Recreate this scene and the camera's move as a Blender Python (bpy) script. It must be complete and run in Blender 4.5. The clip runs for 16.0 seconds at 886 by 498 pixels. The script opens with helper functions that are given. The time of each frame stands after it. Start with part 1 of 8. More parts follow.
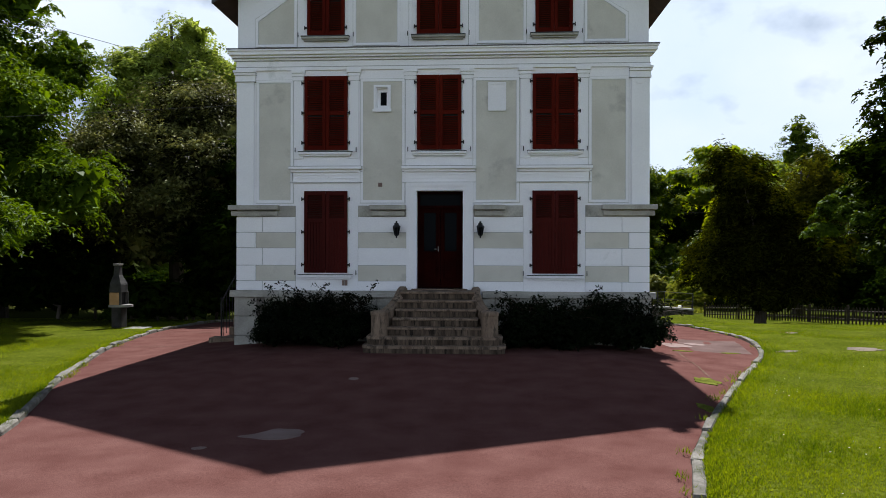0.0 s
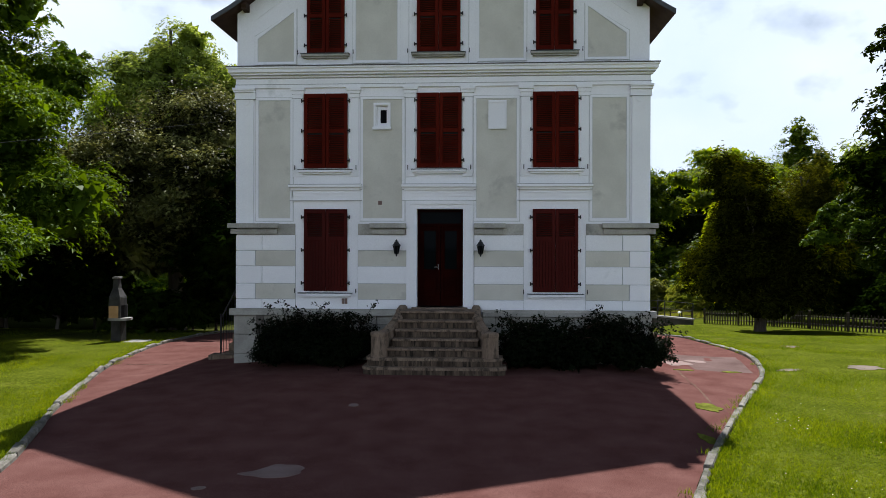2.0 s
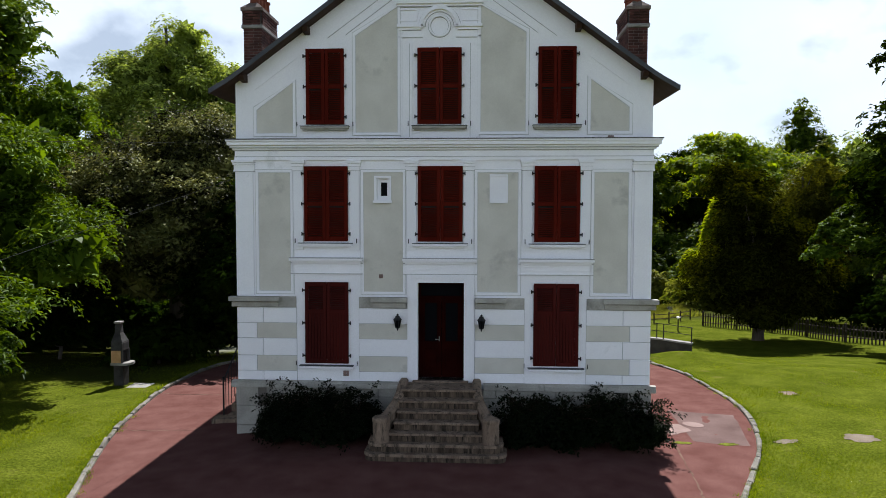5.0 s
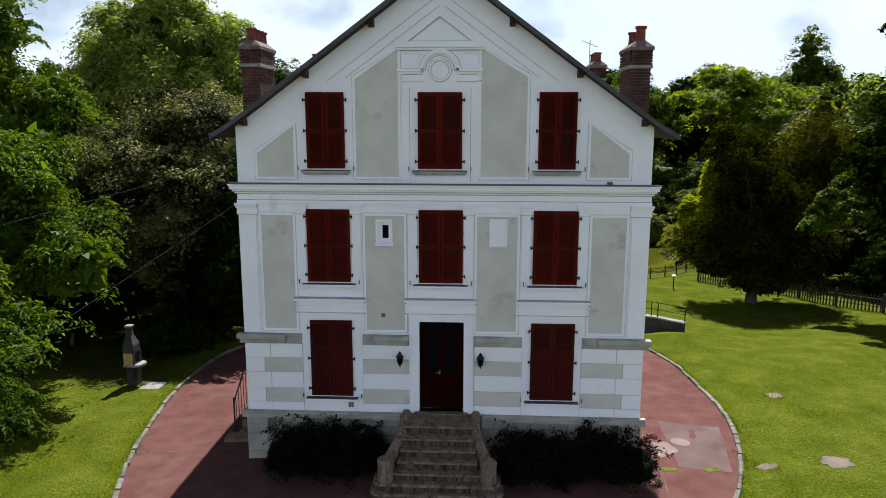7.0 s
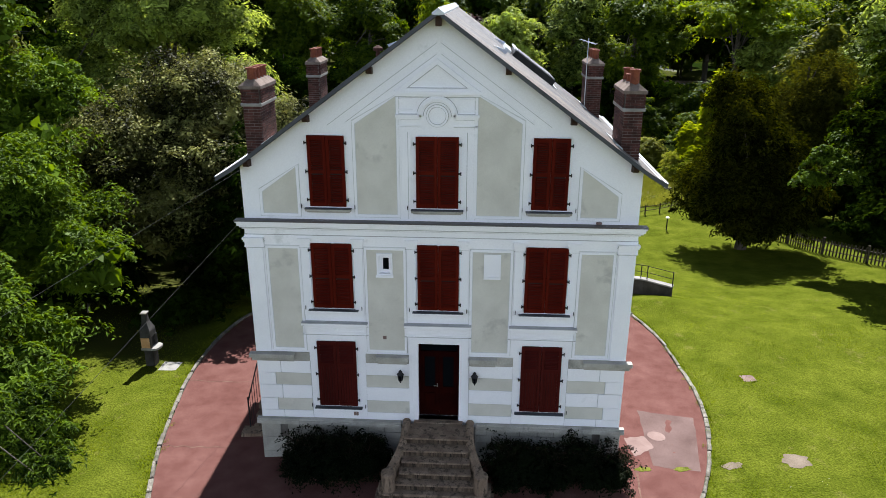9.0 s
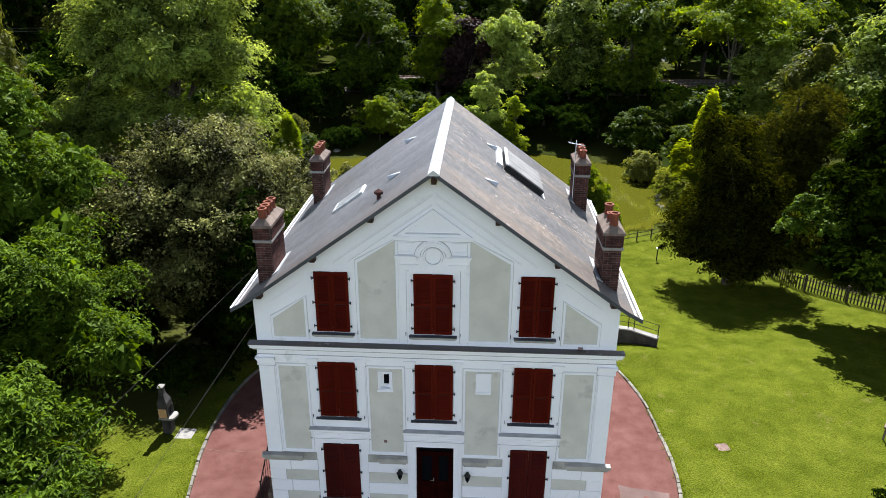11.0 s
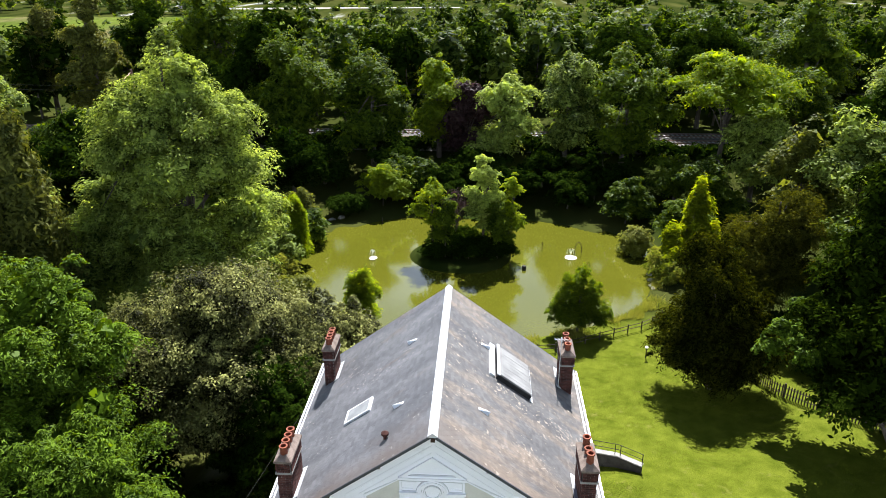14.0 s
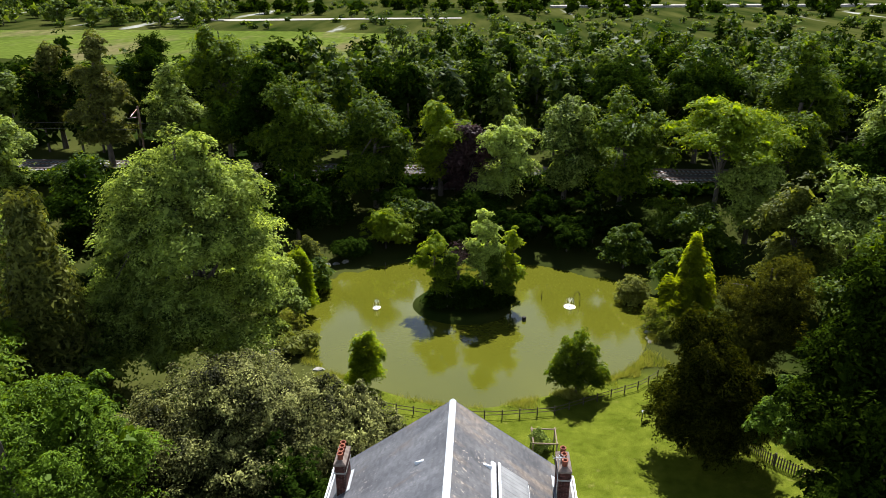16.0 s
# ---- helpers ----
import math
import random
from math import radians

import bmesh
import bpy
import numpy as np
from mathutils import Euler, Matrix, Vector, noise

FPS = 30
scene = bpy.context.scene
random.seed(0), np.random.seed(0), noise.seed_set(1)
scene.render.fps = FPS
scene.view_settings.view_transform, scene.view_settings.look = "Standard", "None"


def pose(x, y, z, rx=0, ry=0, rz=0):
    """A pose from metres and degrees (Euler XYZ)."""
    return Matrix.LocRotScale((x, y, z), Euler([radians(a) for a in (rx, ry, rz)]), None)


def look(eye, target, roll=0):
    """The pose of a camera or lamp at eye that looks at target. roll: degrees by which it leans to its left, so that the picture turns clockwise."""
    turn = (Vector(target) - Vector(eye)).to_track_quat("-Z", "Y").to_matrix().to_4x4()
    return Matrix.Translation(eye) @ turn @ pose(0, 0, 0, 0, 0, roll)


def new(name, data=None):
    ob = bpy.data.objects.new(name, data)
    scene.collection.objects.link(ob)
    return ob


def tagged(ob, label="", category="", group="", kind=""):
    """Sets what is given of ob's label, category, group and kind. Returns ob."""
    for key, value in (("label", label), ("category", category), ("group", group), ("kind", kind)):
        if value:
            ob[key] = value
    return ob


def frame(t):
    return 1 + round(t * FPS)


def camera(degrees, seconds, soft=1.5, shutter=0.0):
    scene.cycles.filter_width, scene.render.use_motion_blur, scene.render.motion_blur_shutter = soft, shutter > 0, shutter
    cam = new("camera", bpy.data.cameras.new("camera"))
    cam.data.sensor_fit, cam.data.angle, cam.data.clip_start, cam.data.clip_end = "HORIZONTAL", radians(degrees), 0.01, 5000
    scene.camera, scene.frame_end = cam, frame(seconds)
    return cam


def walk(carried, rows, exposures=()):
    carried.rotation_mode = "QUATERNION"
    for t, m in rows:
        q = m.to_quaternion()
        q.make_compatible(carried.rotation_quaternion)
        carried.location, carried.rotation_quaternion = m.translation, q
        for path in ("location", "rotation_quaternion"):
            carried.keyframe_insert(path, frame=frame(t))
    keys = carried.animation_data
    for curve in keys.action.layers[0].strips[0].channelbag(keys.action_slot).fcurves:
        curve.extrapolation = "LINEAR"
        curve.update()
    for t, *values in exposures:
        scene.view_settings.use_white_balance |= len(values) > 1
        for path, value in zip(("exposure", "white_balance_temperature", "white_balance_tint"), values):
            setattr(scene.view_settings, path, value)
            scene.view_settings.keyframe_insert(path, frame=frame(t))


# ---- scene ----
# camera: seconds, x, y, z, pitch, roll, yaw (metres and degrees)
cam = camera(64.05, 16.0, soft=0.8)
ROWS = [
    (0.0, 0.963, -0.042, 2.079, 0.01, -0.10, 3.23),
    (0.5, 0.964, -0.032, 2.153, 0.03, -0.10, 3.22),
    (1.0, 0.970, -0.010, 2.254, 0.04, -0.10, 3.22),
    (1.5, 0.972, -0.007, 2.374, 0.04, -0.08, 3.20),
    (2.0, 0.946, 0.001, 2.522, -0.12, -0.11, 3.19),
    (2.5, 0.942, 0.031, 2.728, -0.47, -0.12, 3.19),
    (3.0, 0.943, 0.037, 2.975, -0.85, -0.11, 3.16),
    (3.5, 0.940, 0.032, 3.292, -1.22, -0.09, 3.15),
    (4.0, 0.938, 0.071, 3.799, -1.63, -0.09, 3.15),
    (4.5, 0.919, 0.070, 4.353, -2.17, -0.10, 3.14),
    (7.0, 0.876, 0.045, 7.977, -10.48, -0.08, 3.09),
    (7.5, 0.870, 0.061, 8.774, -13.05, -0.11, 3.08),
    (8.0, 0.872, 0.074, 9.596, -15.60, -0.18, 3.10),
    (10.5, 1.016, -0.035, 14.683, -22.54, -0.17, 3.05),
    (11.0, 1.018, 0.004, 15.698, -22.46, -0.21, 3.05),
    (11.5, 1.046, 0.009, 16.783, -22.42, -0.24, 3.10),
    (12.0, 1.065, -0.033, 17.911, -22.40, -0.22, 3.05),
    (12.5, 1.079, -0.043, 19.117, -22.38, -0.21, 3.04),
    (13.0, 1.106, 0.007, 20.304, -22.36, -0.22, 3.10),
    (13.5, 1.126, 0.069, 21.501, -22.39, -0.16, 3.15),
    (14.0, 1.104, 0.135, 22.731, -22.39, -0.08, 3.18),
    (14.5, 1.065, 0.144, 23.964, -22.37, -0.07, 3.21),
    (15.0, 1.017, 0.225, 25.169, -22.38, -0.02, 3.17),
    (15.5, 0.967, 0.314, 26.410, -22.39, 0.01, 3.14),
    (16.0, 0.930, 0.404, 27.664, -22.40, 0.02, 3.16),
]
walk(cam, [(t, pose(x, y, z, 90 + pitch, roll, yaw)) for t, x, y, z, pitch, roll, yaw in ROWS],
     [(0.0, 0.74, 6000, 12), (4.5, 0.90, 6000, 12), (7.0, 0.90, 6000, 12), (7.6, 0.94, 6000, 12), (8.2, 1.14, 6000, 12), (10.4, 1.38, 6000, 12), (12.5, 1.54, 6000, 12), (14.0, 1.70, 6000, 12), (15.0, 1.78, 6000, 12), (15.5, 1.74, 6000, 12), (16.0, 1.36, 6000, 12)])

# ---- light ----
SUN_TO = Vector((1.1, 8.65, 11.3)).normalized()
world = bpy.data.worlds.new("sky_world")
scene.world = world
world.use_nodes = True
wn, wl = world.node_tree.nodes, world.node_tree.links
wn.clear()
w_out = wn.new("ShaderNodeOutputWorld")
w_bg = wn.new("ShaderNodeBackground")
w_sky = wn.new("ShaderNodeTexSky")
w_sky.sky_type = "NISHITA"
w_sky.sun_disc = False
w_sky.sun_elevation = math.asin(SUN_TO.z)
w_sky.sun_rotation = math.atan2(SUN_TO.x, SUN_TO.y)
w_sky.dust_density, w_sky.air_density = 0.3, 0.9
w_co = wn.new("ShaderNodeTexCoord")
w_map = wn.new("ShaderNodeMapping")
w_map.inputs["Scale"].default_value = (1.0, 1.0, 1.5)
w_map.inputs["Location"].default_value = (0.9, 0.55, 0.3)
w_noise = wn.new("ShaderNodeTexNoise")
w_noise.inputs["Scale"].default_value = 4.4
w_noise.inputs["Detail"].default_value = 7
w_noise.inputs["Roughness"].default_value = 0.48
w_ramp = wn.new("ShaderNodeValToRGB")
w_ramp.color_ramp.elements[0].position = 0.40
w_ramp.color_ramp.elements[0].color = (0.45, 0.45, 0.45, 1)
w_ramp.color_ramp.elements[1].position = 0.50
w_n2 = wn.new("ShaderNodeTexNoise")
w_n2.inputs["Scale"].default_value = 3.2
w_n2.inputs["Detail"].default_value = 6
w_cloud = wn.new("ShaderNodeMix")
w_cloud.data_type = "RGBA"
w_cloud.inputs["A"].default_value = (24.0, 31.0, 37.0, 1)
w_cloud.inputs["B"].default_value = (44.0, 44.4, 45.0, 1)
w_mix = wn.new("ShaderNodeMix")
w_mix.data_type = "RGBA"
wl.new(w_co.outputs["Generated"], w_map.inputs["Vector"])
wl.new(w_map.outputs["Vector"], w_noise.inputs["Vector"])
wl.new(w_map.outputs["Vector"], w_n2.inputs["Vector"])
w_sep = wn.new("ShaderNodeSeparateXYZ")
wl.new(w_co.outputs["Generated"], w_sep.inputs["Vector"])
w_high = wn.new("ShaderNodeMapRange")
w_high.inputs["From Min"].default_value, w_high.inputs["From Max"].default_value = 0.3, 0.6
w_high.inputs["To Min"].default_value, w_high.inputs["To Max"].default_value = 0.045, -0.3
wl.new(w_sep.outputs["Z"], w_high.inputs["Value"])
w_add = wn.new("ShaderNodeMath")
w_add.operation = "ADD"
wl.new(w_noise.outputs["Fac"], w_add.inputs[0])
wl.new(w_high.outputs["Result"], w_add.inputs[1])
wl.new(w_add.outputs["Value"], w_ramp.inputs["Fac"])
wl.new(w_n2.outputs["Fac"], w_cloud.inputs["Factor"])
w_clear = wn.new("ShaderNodeMapRange")
w_clear.inputs["From Min"].default_value, w_clear.inputs["From Max"].default_value = 0.3, 0.62
w_clear.inputs["To Min"].default_value, w_clear.inputs["To Max"].default_value = 1.0, 0.08
wl.new(w_sep.outputs["Z"], w_clear.inputs["Value"])
w_veil = wn.new("ShaderNodeMath")
w_veil.operation = "MULTIPLY"
wl.new(w_ramp.outputs["Color"], w_veil.inputs[0])
wl.new(w_clear.outputs["Result"], w_veil.inputs[1])
wl.new(w_veil.outputs["Value"], w_mix.inputs["Factor"])
w_blue = wn.new("ShaderNodeVectorMath")
w_blue.operation = "SCALE"
w_blue.inputs["Scale"].default_value = 2.0
wl.new(w_sky.outputs["Color"], w_blue.inputs[0])
wl.new(w_blue.outputs["Vector"], w_mix.inputs["A"])
# clouds towards -y brightened up to 1.25 times to fill the shaded front
w_fill = wn.new("ShaderNodeMapRange")
w_fill.inputs["From Min"].default_value, w_fill.inputs["From Max"].default_value = -1.0, 1.0
w_fill.inputs["To Min"].default_value, w_fill.inputs["To Max"].default_value = 1.25, 1.0
wl.new(w_sep.outputs["Y"], w_fill.inputs["Value"])
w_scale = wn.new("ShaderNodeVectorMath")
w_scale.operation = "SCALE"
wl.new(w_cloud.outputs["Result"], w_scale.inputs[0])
wl.new(w_fill.outputs["Result"], w_scale.inputs["Scale"])
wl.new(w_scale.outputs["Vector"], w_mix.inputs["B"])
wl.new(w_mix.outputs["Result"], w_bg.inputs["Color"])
w_bg.inputs["Strength"].default_value = 0.0148
wl.new(w_bg.outputs["Background"], w_out.inputs["Surface"])

sun = new("sun", bpy.data.lights.new("sun", "SUN"))
sun.data.energy, sun.data.angle, sun.data.color = 5.0, radians(0.53), (1.0, 0.95, 0.87)
sun.matrix_world = look(SUN_TO * 100, (0, 0, 0))
scene.view_settings.exposure = 0.0


# ---- materials ----
def material(name, dark, light, scale=1.5, rough=0.7, bump=0.2, fine=30.0, grain=0.25, metal=0.0, per_piece=0.0,
             stain=None, stain_scale=0.6, stain_at=0.6, bump_distance=0.01, stretch=(1, 1, 1), spec=0.2):
    """Two scales of noise between two colours, an optional stain, fine relief."""
    m = bpy.data.materials.new(name)
    m.use_nodes = True
    nt = m.node_tree
    n, l = nt.nodes, nt.links
    b = n["Principled BSDF"]
    b.inputs["Metallic"].default_value = metal
    b.inputs["Specular IOR Level"].default_value = spec
    geo = n.new("ShaderNodeNewGeometry")
    mp = n.new("ShaderNodeMapping")
    mp.inputs["Scale"].default_value = stretch
    l.new(geo.outputs["Position"], mp.inputs["Vector"])
    big = n.new("ShaderNodeTexNoise")
    big.inputs["Scale"].default_value = scale
    big.inputs["Detail"].default_value = 5
    small = n.new("ShaderNodeTexNoise")
    small.inputs["Scale"].default_value = fine
    small.inputs["Detail"].default_value = 4
    for t in (big, small):
        l.new(mp.outputs["Vector"], t.inputs["Vector"])
    ramp = n.new("ShaderNodeMapRange")
    ramp.inputs["From Min"].default_value, ramp.inputs["From Max"].default_value = 0.3, 0.7
    l.new(big.outputs["Fac"], ramp.inputs["Value"])
    mix = n.new("ShaderNodeMix")
    mix.data_type = "RGBA"
    mix.inputs["A"].default_value, mix.inputs["B"].default_value = (*dark, 1), (*light, 1)
    l.new(ramp.outputs["Result"], mix.inputs["Factor"])
    col = mix.outputs["Result"]
    if stain:
        sn = n.new("ShaderNodeTexNoise")
        sn.inputs["Scale"].default_value = stain_scale
        sn.inputs["Detail"].default_value = 8
        sn.inputs["Roughness"].default_value = 0.65
        l.new(mp.outputs["Vector"], sn.inputs["Vector"])
        sr = n.new("ShaderNodeMapRange")
        sr.inputs["From Min"].default_value, sr.inputs["From Max"].default_value = stain_at, stain_at + 0.14
        l.new(sn.outputs["Fac"], sr.inputs["Value"])
        sm = n.new("ShaderNodeMix")
        sm.data_type = "RGBA"
        sm.inputs["B"].default_value = (*stain, 1)
        l.new(sr.outputs["Result"], sm.inputs["Factor"])
        l.new(col, sm.inputs["A"])
        col = sm.outputs["Result"]
    val = n.new("ShaderNodeMapRange")
    val.inputs["From Min"].default_value, val.inputs["From Max"].default_value = 0.25, 0.75
    val.inputs["To Min"].default_value, val.inputs["To Max"].default_value = 1 - grain, 1 + grain
    l.new(small.outputs["Fac"], val.inputs["Value"])
    hsv = n.new("ShaderNodeHueSaturation")
    l.new(col, hsv.inputs["Color"])
    if per_piece:
        info = n.new("ShaderNodeObjectInfo")
        add = n.new("ShaderNodeMath")
        add.operation = "ADD"
        fr = n.new("ShaderNodeMath")
        fr.operation = "FRACT"
        l.new(info.outputs["Random"], add.inputs[0])
        l.new(geo.outputs["Random Per Island"], add.inputs[1])
        l.new(add.outputs["Value"], fr.inputs[0])
        pr = n.new("ShaderNodeMapRange")
        pr.inputs["To Min"].default_value, pr.inputs["To Max"].default_value = 1 - per_piece, 1 + per_piece
        l.new(fr.outputs["Value"], pr.inputs["Value"])
        mul = n.new("ShaderNodeMath")
        mul.operation = "MULTIPLY"
        l.new(pr.outputs["Result"], mul.inputs[0])
        l.new(val.outputs["Result"], mul.inputs[1])
        l.new(mul.outputs["Value"], hsv.inputs["Value"])
    else:
        l.new(val.outputs["Result"], hsv.inputs["Value"])
    l.new(hsv.outputs["Color"], b.inputs["Base Color"])
    rr = n.new("ShaderNodeMapRange")
    rr.inputs["To Min"].default_value, rr.inputs["To Max"].default_value = max(0.02, rough - 0.12), min(1, rough + 0.12)
    l.new(small.outputs["Fac"], rr.inputs["Value"])
    l.new(rr.outputs["Result"], b.inputs["Roughness"])
    if bump:
        bp = n.new("ShaderNodeBump")
        bp.inputs["Strength"].default_value = bump
        bp.inputs["Distance"].default_value = bump_distance
        l.new(small.outputs["Fac"], bp.inputs["Height"])
        l.new(bp.outputs["Normal"], b.inputs["Normal"])
    return m


def foliage(name, dark, light, through_light=0.35, gloss=0.5, spec=0.04, vary=0.5, low=0.6, high=1.25):
    """Leaves: a matt, slightly glossy face that lets some light through, each leaf its own tone."""
    m = bpy.data.materials.new(name)
    m.use_nodes = True
    n, l = m.node_tree.nodes, m.node_tree.links
    b = n["Principled BSDF"]
    out = n["Material Output"]
    geo = n.new("ShaderNodeNewGeometry")
    clump = n.new("ShaderNodeTexNoise")
    clump.inputs["Scale"].default_value = 0.7
    clump.inputs["Detail"].default_value = 3
    l.new(geo.outputs["Position"], clump.inputs["Vector"])
    info = n.new("ShaderNodeObjectInfo")
    a1 = n.new("ShaderNodeMath")
    a1.operation = "MULTIPLY_ADD"
    a1.inputs[1].default_value = vary
    l.new(geo.outputs["Random Per Island"], a1.inputs[0])
    l.new(clump.outputs["Fac"], a1.inputs[2])
    a2 = n.new("ShaderNodeMath")
    a2.operation = "MULTIPLY_ADD"
    a2.inputs[1].default_value = 0.3
    l.new(info.outputs["Random"], a2.inputs[0])
    l.new(a1.outputs["Value"], a2.inputs[2])
    mr = n.new("ShaderNodeMapRange")
    mr.inputs["From Min"].default_value, mr.inputs["From Max"].default_value = low, high
    l.new(a2.outputs["Value"], mr.inputs["Value"])
    mix = n.new("ShaderNodeMix")
    mix.data_type = "RGBA"
    mix.inputs["A"].default_value, mix.inputs["B"].default_value = (*dark, 1), (*light, 1)
    l.new(mr.outputs["Result"], mix.inputs["Factor"])
    l.new(mix.outputs["Result"], b.inputs["Base Color"])
    b.inputs["Roughness"].default_value = gloss
    b.inputs["Specular IOR Level"].default_value = spec
    tr = n.new("ShaderNodeBsdfTranslucent")
    hs = n.new("ShaderNodeHueSaturation")
    hs.inputs["Hue"].default_value = 0.485
    hs.inputs["Saturation"].default_value = 1.15
    hs.inputs["Value"].default_value = 2.5
    l.new(mix.outputs["Result"], hs.inputs["Color"])
    l.new(hs.outputs["Color"], tr.inputs["Color"])
    ms = n.new("ShaderNodeMixShader")
    ms.inputs["Fac"].default_value = through_light
    l.new(b.outputs["BSDF"], ms.inputs[1])
    l.new(tr.outputs["BSDF"], ms.inputs[2])
    l.new(ms.outputs["Shader"], out.inputs["Surface"])
    return m


def plain_glass(name, tint=(0.004, 0.005, 0.006)):
    m = bpy.data.materials.new(name)
    m.use_nodes = True
    b = m.node_tree.nodes["Principled BSDF"]
    b.inputs["Base Color"].default_value = (*tint, 1)
    b.inputs["Roughness"].default_value = 0.04
    b.inputs["IOR"].default_value = 1.45
    b.inputs["Specular IOR Level"].default_value = 0.02
    return m


M_WHITE = material("white_wall_paint", (0.85, 0.842, 0.872), (0.91, 0.90, 0.92), 0.9, 0.75, 0.15, 45, 0.05,
                   stain=(0.60, 0.61, 0.61), stain_scale=0.9, stain_at=0.64)
M_PANEL = material("grey_green_render", (0.560, 0.535, 0.470), (0.660, 0.635, 0.565), 1.6, 0.85, 0.3, 60, 0.08,
                   stain=(0.44, 0.42, 0.375), stain_scale=1.3, stain_at=0.58)
M_STONE = material("pale_limestone", (0.30, 0.285, 0.25), (0.45, 0.43, 0.385), 2.5, 0.85, 0.5, 35, 0.15,
                   stain=(0.2, 0.195, 0.18), stain_scale=2.0, stain_at=0.56, per_piece=0.1)
M_STEP = material("weathered_step_stone", (0.145, 0.10, 0.070), (0.30, 0.222, 0.16), 3.0, 0.9, 0.6, 40, 0.25,
                  stain=(0.075, 0.056, 0.040), stain_scale=6.0, stain_at=0.48, stretch=(1.3, 1.3, 0.35))
M_RED = material("red_brown_shutter_paint", (0.060, 0.0055, 0.0025), (0.090, 0.009, 0.004), 2.0, 0.6, 0.15, 50, 0.18,
                 spec=0.03,
                 stretch=(1, 1, 0.25))
M_DOOR = material("dark_red_door_paint", (0.010, 0.002, 0.002), (0.020, 0.003, 0.002), 2.0, 0.7, 0.15, 50, 0.1, spec=0.0)
M_IRON = material("black_iron", (0.012, 0.012, 0.013), (0.025, 0.025, 0.026), 4, 0.5, 0.2, 60, 0.2)
M_SLATE = material("grey_slate", (0.064, 0.065, 0.072), (0.114, 0.115, 0.123), 0.9, 0.5, 0.35, 16, 0.3, per_piece=0.16,
                   stain=(0.108, 0.086, 0.073), stain_scale=0.5, stain_at=0.55, spec=0.4, stretch=(0.45, 1.5, 0.45))
M_SLATE_LICHEN = material("lichened_slate", (0.062, 0.061, 0.064), (0.114, 0.110, 0.109), 0.9, 0.6, 0.4, 16, 0.34, per_piece=0.18,
                          stain=(0.160, 0.129, 0.103), stain_scale=0.55, stain_at=0.47, spec=0.35, stretch=(0.45, 1.5, 0.45))


def lichen(m, tone, scale, at, moss):
    """Small pale crusts scattered over the slates, and a mossy brown stain along the front verge."""
    n, l = m.node_tree.nodes, m.node_tree.links
    geo = n.new("ShaderNodeNewGeometry")
    spots = n.new("ShaderNodeTexNoise")
    spots.inputs["Scale"].default_value, spots.inputs["Detail"].default_value = scale, 3
    field = n.new("ShaderNodeTexNoise")
    field.inputs["Scale"].default_value, field.inputs["Detail"].default_value = 0.7, 3
    add = n.new("ShaderNodeMath")
    add.operation = "MULTIPLY_ADD"
    add.inputs[1].default_value = 0.6
    rng = n.new("ShaderNodeMapRange")
    rng.inputs["From Min"].default_value, rng.inputs["From Max"].default_value = at, at + 0.05
    mix = n.new("ShaderNodeMix")
    mix.data_type = "RGBA"
    mix.inputs["B"].default_value = (*tone, 1)
    base = n["Principled BSDF"].inputs["Base Color"]
    old = base.links[0].from_socket
    for t in (spots, field):
        l.new(geo.outputs["Position"], t.inputs["Vector"])
    l.new(field.outputs["Fac"], add.inputs[0])
    l.new(spots.outputs["Fac"], add.inputs[2])
    l.new(add.outputs["Value"], rng.inputs["Value"])
    l.new(rng.outputs["Result"], mix.inputs["Factor"])
    sep = n.new("ShaderNodeSeparateXYZ")
    l.new(geo.outputs["Position"], sep.inputs["Vector"])
    edge = n.new("ShaderNodeMapRange")
    edge.inputs["From Min"].default_value, edge.inputs["From Max"].default_value = 15.3, 17.9
    edge.inputs["To Min"].default_value, edge.inputs["To Max"].default_value = 0.42, -0.25
    l.new(sep.outputs["Y"], edge.inputs["Value"])
    reach = n.new("ShaderNodeMath")
    reach.operation = "ADD"
    l.new(edge.outputs["Result"], reach.inputs[0])
    l.new(field.outputs["Fac"], reach.inputs[1])
    spread_of = n.new("ShaderNodeMapRange")
    spread_of.inputs["From Min"].default_value, spread_of.inputs["From Max"].default_value = 0.55, 0.95
    spread_of.inputs["To Max"].default_value = 0.75
    l.new(reach.outputs["Value"], spread_of.inputs["Value"])
    mossy = n.new("ShaderNodeMix")
    mossy.data_type = "RGBA"
    mossy.inputs["B"].default_value = (*moss, 1)
    l.new(spread_of.outputs["Result"], mossy.inputs["Factor"])
    l.new(old, mossy.inputs["A"])
    l.new(mossy.outputs["Result"], mix.inputs["A"])
    l.new(mix.outputs["Result"], base)


lichen(M_SLATE_LICHEN, (0.27, 0.232, 0.19), 9.0, 0.96, (0.125, 0.098, 0.078))
lichen(M_SLATE, (0.18, 0.172, 0.165), 9.0, 1.0, (0.082, 0.062, 0.052))
M_ZINC = material("pale_zinc", (0.48, 0.50, 0.53), (0.66, 0.68, 0.70), 1.5, 0.45, 0.1, 40, 0.08, metal=0.3)
M_BARGE = material("dark_slate_verge", (0.05, 0.053, 0.06), (0.09, 0.093, 0.10), 1.5, 0.55, 0.2, 30, 0.12)
M_WOOD_DARK = material("dark_brown_timber", (0.03, 0.016, 0.011), (0.06, 0.032, 0.022), 4, 0.7, 0.3, 60, 0.2)
M_BRICK = material("red_brown_brick", (0.040, 0.018, 0.015), (0.094, 0.038, 0.030), 5, 0.9, 0.5, 60, 0.2, per_piece=0.3)
